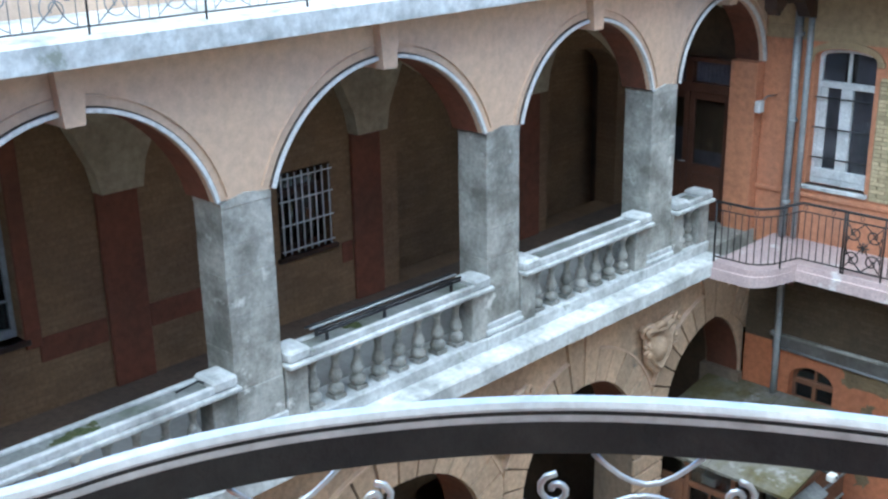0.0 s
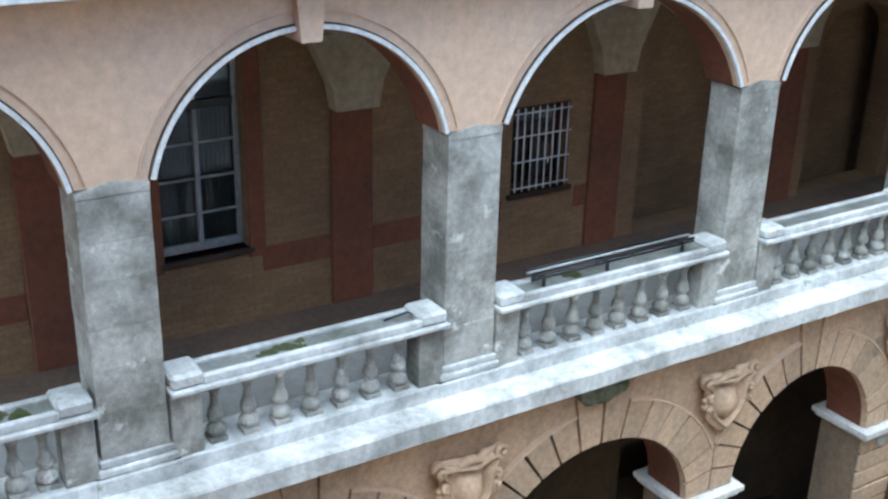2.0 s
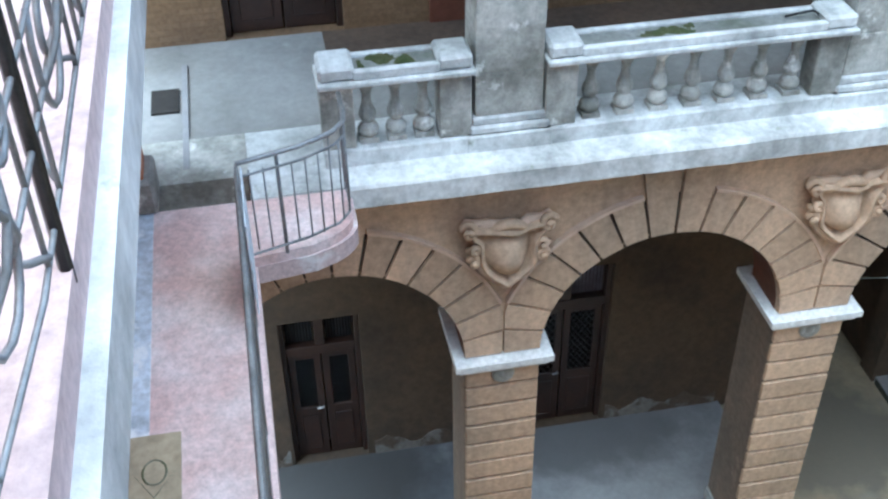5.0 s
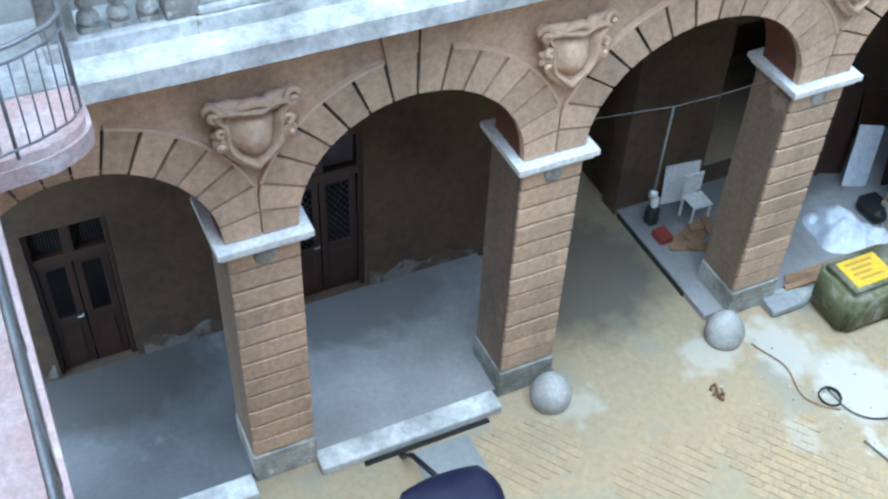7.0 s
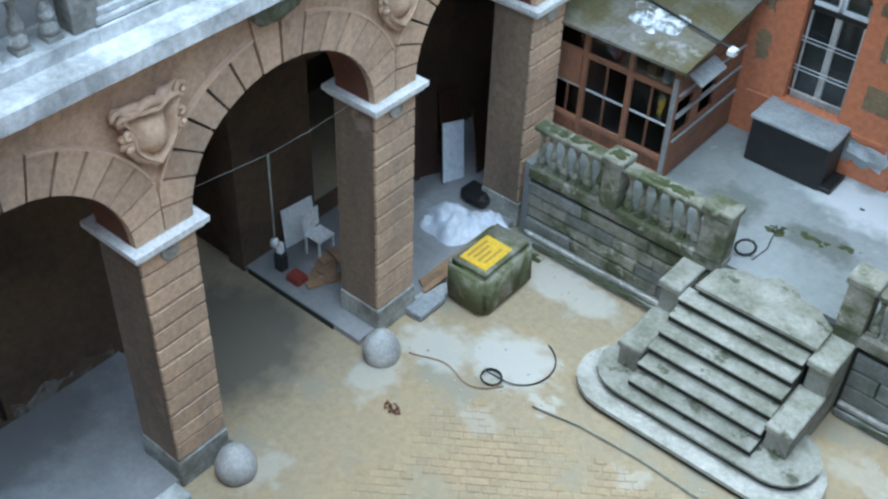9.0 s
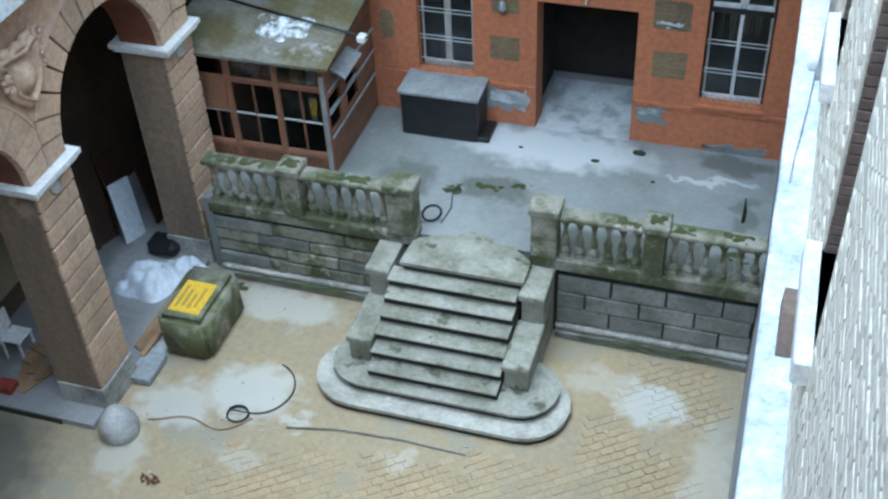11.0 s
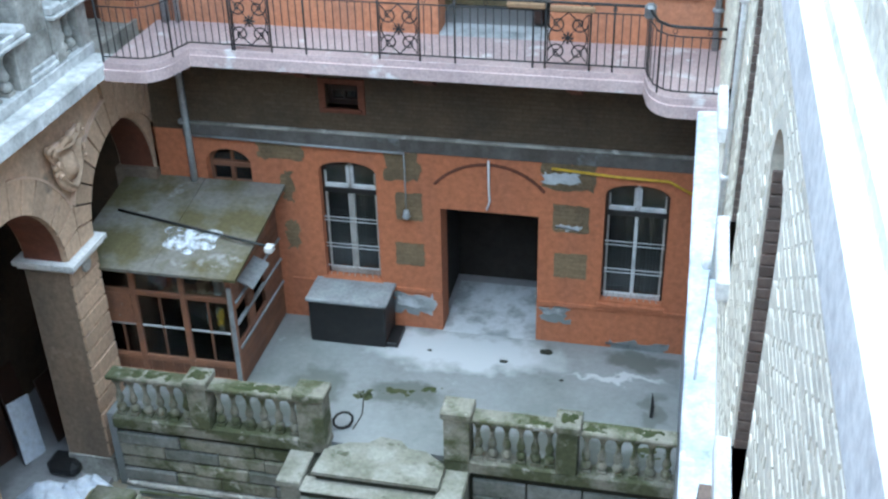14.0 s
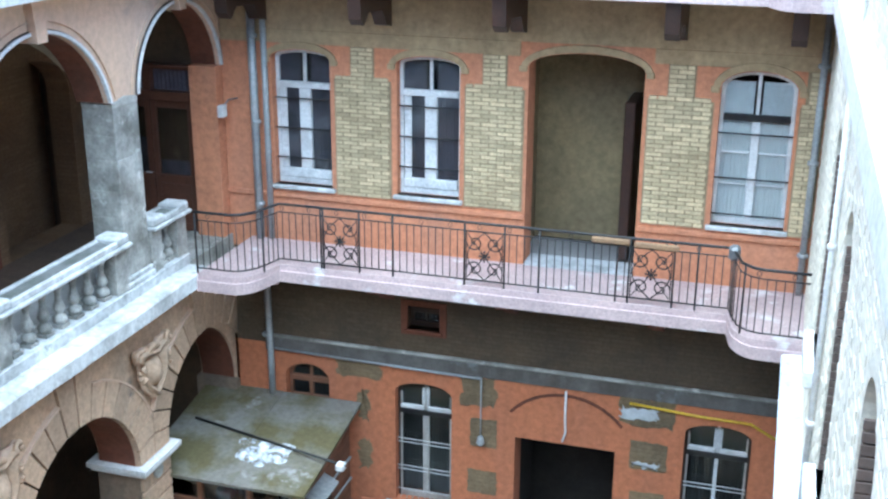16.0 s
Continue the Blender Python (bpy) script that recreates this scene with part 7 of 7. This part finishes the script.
for k, (x0, y0, x1, y1, z1) in enumerate(((-0.12, 10.55, 0.18, 12.1, 0.5), (-0.02, 10.45, 0.25, 12.05, 0.46), (-0.2, 10.6, 0.1, 12.2, 0.55))):
    bm = bmesh.new()
    box(bm, 0, 1.6, -0.05, 0.05, -0.015, 0.015)
    ob = solid("wood_plank", bm, "plank", "raw wooden plank leaning beside the tank", "plank", "planks")
    d = Vector((x1 - x0, y1 - y0, z1 - 0.14)).normalized()
    ob.matrix_basis = Matrix.Translation((x0, y0, 0.15)) @ d.to_track_quat("X", "Z").to_matrix().to_4x4()
solid("cement_slab", soft_box(0.0, 0.34, 9.98, 10.62, 0.0, 0.14, 0.02), "lid", "pale cement slab beside the pier", "slab")
bd = solid("white_board", soft_box(-0.24, 0.24, -0.02, 0.02, 0, 1.15, 0.01), "sack", "pale grey board leaning in the dark arcade", "board", "leaning boards")
bd.matrix_basis = pose(-1.62, 13.15, 0.1, -16, 9, 75)
for k, (x, y, w, h, a) in enumerate(((-2.1, 12.9, 0.3, 1.9, 70), (-1.9, 13.5, 0.25, 1.6, 82), (-2.3, 12.4, 0.4, 1.7, 62), (-1.4, 13.9, 0.3, 1.3, 85))):
    bd = solid("old_board", soft_box(-w, w, -0.02, 0.02, 0, h, 0.01), "darkwood", "old brown board leaning in the dark arcade", "board", "leaning boards")
    bd.matrix_basis = pose(x, y, 0.1, -12, 3, a)
solid("dark_rag", soft_box(-1.2, -0.6, 12.75, 13.2, 0.1, 0.42, 0.1), "black", "dark crumpled rag behind the sacks", "rag")
# white chair and planks on the raised floor of the carriageway
chair = thing("plastic_chair", "white plastic garden chair among junk in the arcade", "chair")
part("seat", soft_box(-2.2, -1.82, 9.85, 10.23, 0.50, 0.54, 0.02), "white", chair)
part("backrest", soft_box(-2.24, -2.2, 9.85, 10.23, 0.54, 0.95, 0.02), "white", chair)
for x in (-2.18, -1.86):
    for y in (9.87, 10.19):
        part("leg", soft_box(x - 0.02, x + 0.02, y - 0.02, y + 0.02, 0.1, 0.5, 0.006), "white", chair)
bd = solid("leaning_board", soft_box(-0.36, 0.36, -0.02, 0.02, 0, 0.72, 0.01), "curtain", "pale board leaning on the rear wall", "board", "leaning boards")
bd.matrix_basis = pose(-2.5, 10.05, 0.1, -12, 6, 90)
for k, (x, y, a, z) in enumerate(((-1.75, 9.75, 20, 0.1), (-1.65, 10.0, 5, 0.13), (-1.55, 9.85, 35, 0.16), (-1.7, 10.15, -10, 0.19), (-1.45, 10.3, 60, 0.13), (-1.4, 9.6, -25, 0.13), (-1.5, 10.05, 75, 0.22))):
    bd = solid("scrap_plank", soft_box(-0.38, 0.38, -0.09, 0.09, 0, 0.028, 0.005), "plank", "scrap plank in a junk heap", "plank", "scrap planks")
    bd.matrix_basis = pose(x, y, z, 0, 0, a + 90)
solid("red_crate", soft_box(-1.95, -1.65, 9.15, 9.4, 0.1, 0.24, 0.02), "redjunk", "faded red plastic crate on the arcade floor", "crate")
solid("canister", soft_box(-2.3, -2.1, 9.2, 9.4, 0.1, 0.48, 0.04), "rubber", "dark canister by the rear wall", "canister")
bm = bmesh.new()
lathe(bm, [(0.05, 0), (0.07, 0.03), (0.07, 0.18), (0.03, 0.22)], 10, (-2.2, 9.3, 0.48))
solid("plastic_bottle", bm, "white", "white plastic bottle on the canister", "bottle", smooth=True)
# wire and hanging lamp cord across the carriageway arch
bm = bmesh.new()
tube(bm, [(-0.4, 6.2, 4.5), (-0.4, 6.6, 4.43), (-0.4, 7.71, 4.28), (-0.4, 8.4, 4.26), (-0.4, 9.3, 4.30)], 0.0055, 5)
solid("overhead_wire", bm, "block", "thin wire strung across the carriageway arch", "wire", smooth=True)
cord = thing("rope", "rope with a hook hanging in the carriageway arch", "rope")
bm = bmesh.new()
tube(bm, [(-0.4, 7.72, 4.28), (-0.4, 7.70, 2.85)], 0.016, 6)
part("cord_line", bm, "block", cord, smooth=True)
bm = bmesh.new()
lathe(bm, [(0.03, 0), (0.07, 0.04), (0.06, 0.12), (0.02, 0.16)], 10, (-0.4, 7.70, 2.70))
part("cord_weight", bm, "zinc", cord, smooth=True)
# broken plaster lump at the carriageway crown
crumb = soft_box(-0.06, 0.24, 7.25, 7.95, F1 - 0.62, F1 - 0.33, 0.08)
bmesh.ops.subdivide_edges(crumb, edges=crumb.edges[:], cuts=3, use_grid_fill=True)
for v in crumb.verts:
    v.co += Vector((0.06 * noise.noise(v.co * 5), 0.05 * noise.noise(v.co * 4), 0.06 * noise.noise(v.co * 4 + Vector((3, 3, 3)))))
solid("broken_keystone", crumb, "mossy", "broken weathered keystone under the ledge", "keystone")
# iron planter rack on the second balustrade
rack = thing("planter_rack", "black iron planter rack along the balustrade coping", "rack")
for zz, xx, mt in ((1.13, -0.02, "iron"), (1.09, -0.02, "iron"), (1.14, -0.11, "zinc"), (1.13, -0.2, "iron")):
    bm = bmesh.new()
    tube(bm, [(xx, 6.55, F1 + zz), (xx, 8.95, F1 + zz)], 0.016, 6)
    part("rack_rail", bm, mt, rack, smooth=True)
for y in (6.7, 7.6, 8.75):
    part("rack_crosspiece", soft_box(-0.22, 0.0, y, y + 0.035, F1 + 1.07, F1 + 1.115, 0.005), "iron", rack)
    for x in (-0.215, -0.03):
        part("rack_foot", soft_box(x, x + 0.03, y, y + 0.035, F1 + 0.985, F1 + 1.07, 0.004), "iron", rack)
bm = bmesh.new()
tube(bm, [(-0.1, 4.75, F1 + 1.0), (-0.05, 5.0, F1 + 1.06), (-0.08, 5.08, F1 + 1.0)], 0.012, 5)
solid("trough_stick", bm, "iron", "dark bent stick lying in the coping trough", "stick", smooth=True)

# ---- pale wash on the terrace, peeling skirting in the walk ----
bm = bmesh.new()
tube(bm, [(4.2, 14.15, ZT + 0.002), (4.3, 13.7, ZT + 0.002), (4.25, 13.3, ZT + 0.002)], 0.012, 4)
solid("terrace_crack", bm, "dark", "dark crack across the terrace cement", "crack", kind="structure")
for y0, y1, sd in ((4.42, 6.2, 3), (0.85, 3.0, 5), (-1.2, -0.4, 8)):
    rnd = random.Random(sd)
    n = 24
    pts = [(y0 + (y1 - y0) * k / n, 0.1) for k in range(n + 1)] + [(y1 - (y1 - y0) * k / n, 0.34 + 0.09 * math.sin(k * 0.7 + sd) + rnd.uniform(-0.035, 0.035)) for k in range(n + 1)]
    bm = bmesh.new()
    prism(bm, pts, lambda u, v, d: (d, u, v), BACK, BACK + 0.012)
    solid("peeling_skirting", bm, "peel", "whitish peeling skirting on the walk's rear wall", "wall patch", "wall patches", "structure")
# ---- crumbs of lime and stone lying on the sand ----
bm = bmesh.new()
rnd = random.Random(31)
for k in range(150):
    cx, cy = ((2.2, 9.9), (8.0, 11.4), (1.2, 9.4), (1.8, 12.0), (6.2, 9.9))[k % 5]
    x, y, r = cx + rnd.gauss(0, 0.55), cy + rnd.gauss(0, 0.4), rnd.uniform(0.008, 0.026)
    if x < 0.3 or x > XW - 0.1 or y > 12.6 or (2.8 < x < 7.0 and y > 10.2):
        continue
    bmesh.ops.create_icosphere(bm, subdivisions=1, radius=r, matrix=Matrix.Translation((x, y, r * 0.4)) @ Matrix.Diagonal((1, rnd.uniform(0.5, 1.2), 0.6, 1)))
solid("rubble", bm, "ballstone", "pale crumbs of lime and stone on the sand", "rubble", kind="stuff")
# ---- black edge strip of the raised walk beside the carriageway ----
solid("kerb_edge", soft_box(BACK + 0.05, -0.62, 8.925, 8.948, -0.02, 0.085, 0.004), "grime", "black edge strip of the raised walk floor", "kerb", kind="structure")
# ---- moss along the foot of the terrace wall ----
for k, (x, y, z, rx, ry) in enumerate(((1.8, 12.71, 0.14, 1.3, 0.04), (7.9, 12.71, 0.14, 1.2, 0.04), (0.6, 12.55, 0.0, 0.3, 0.1), (2.4, 12.82, ZT - 0.02, 1.2, 0.05))):
    moss_bed(x, y, z, rx, ry, 0.018, 140 + k)
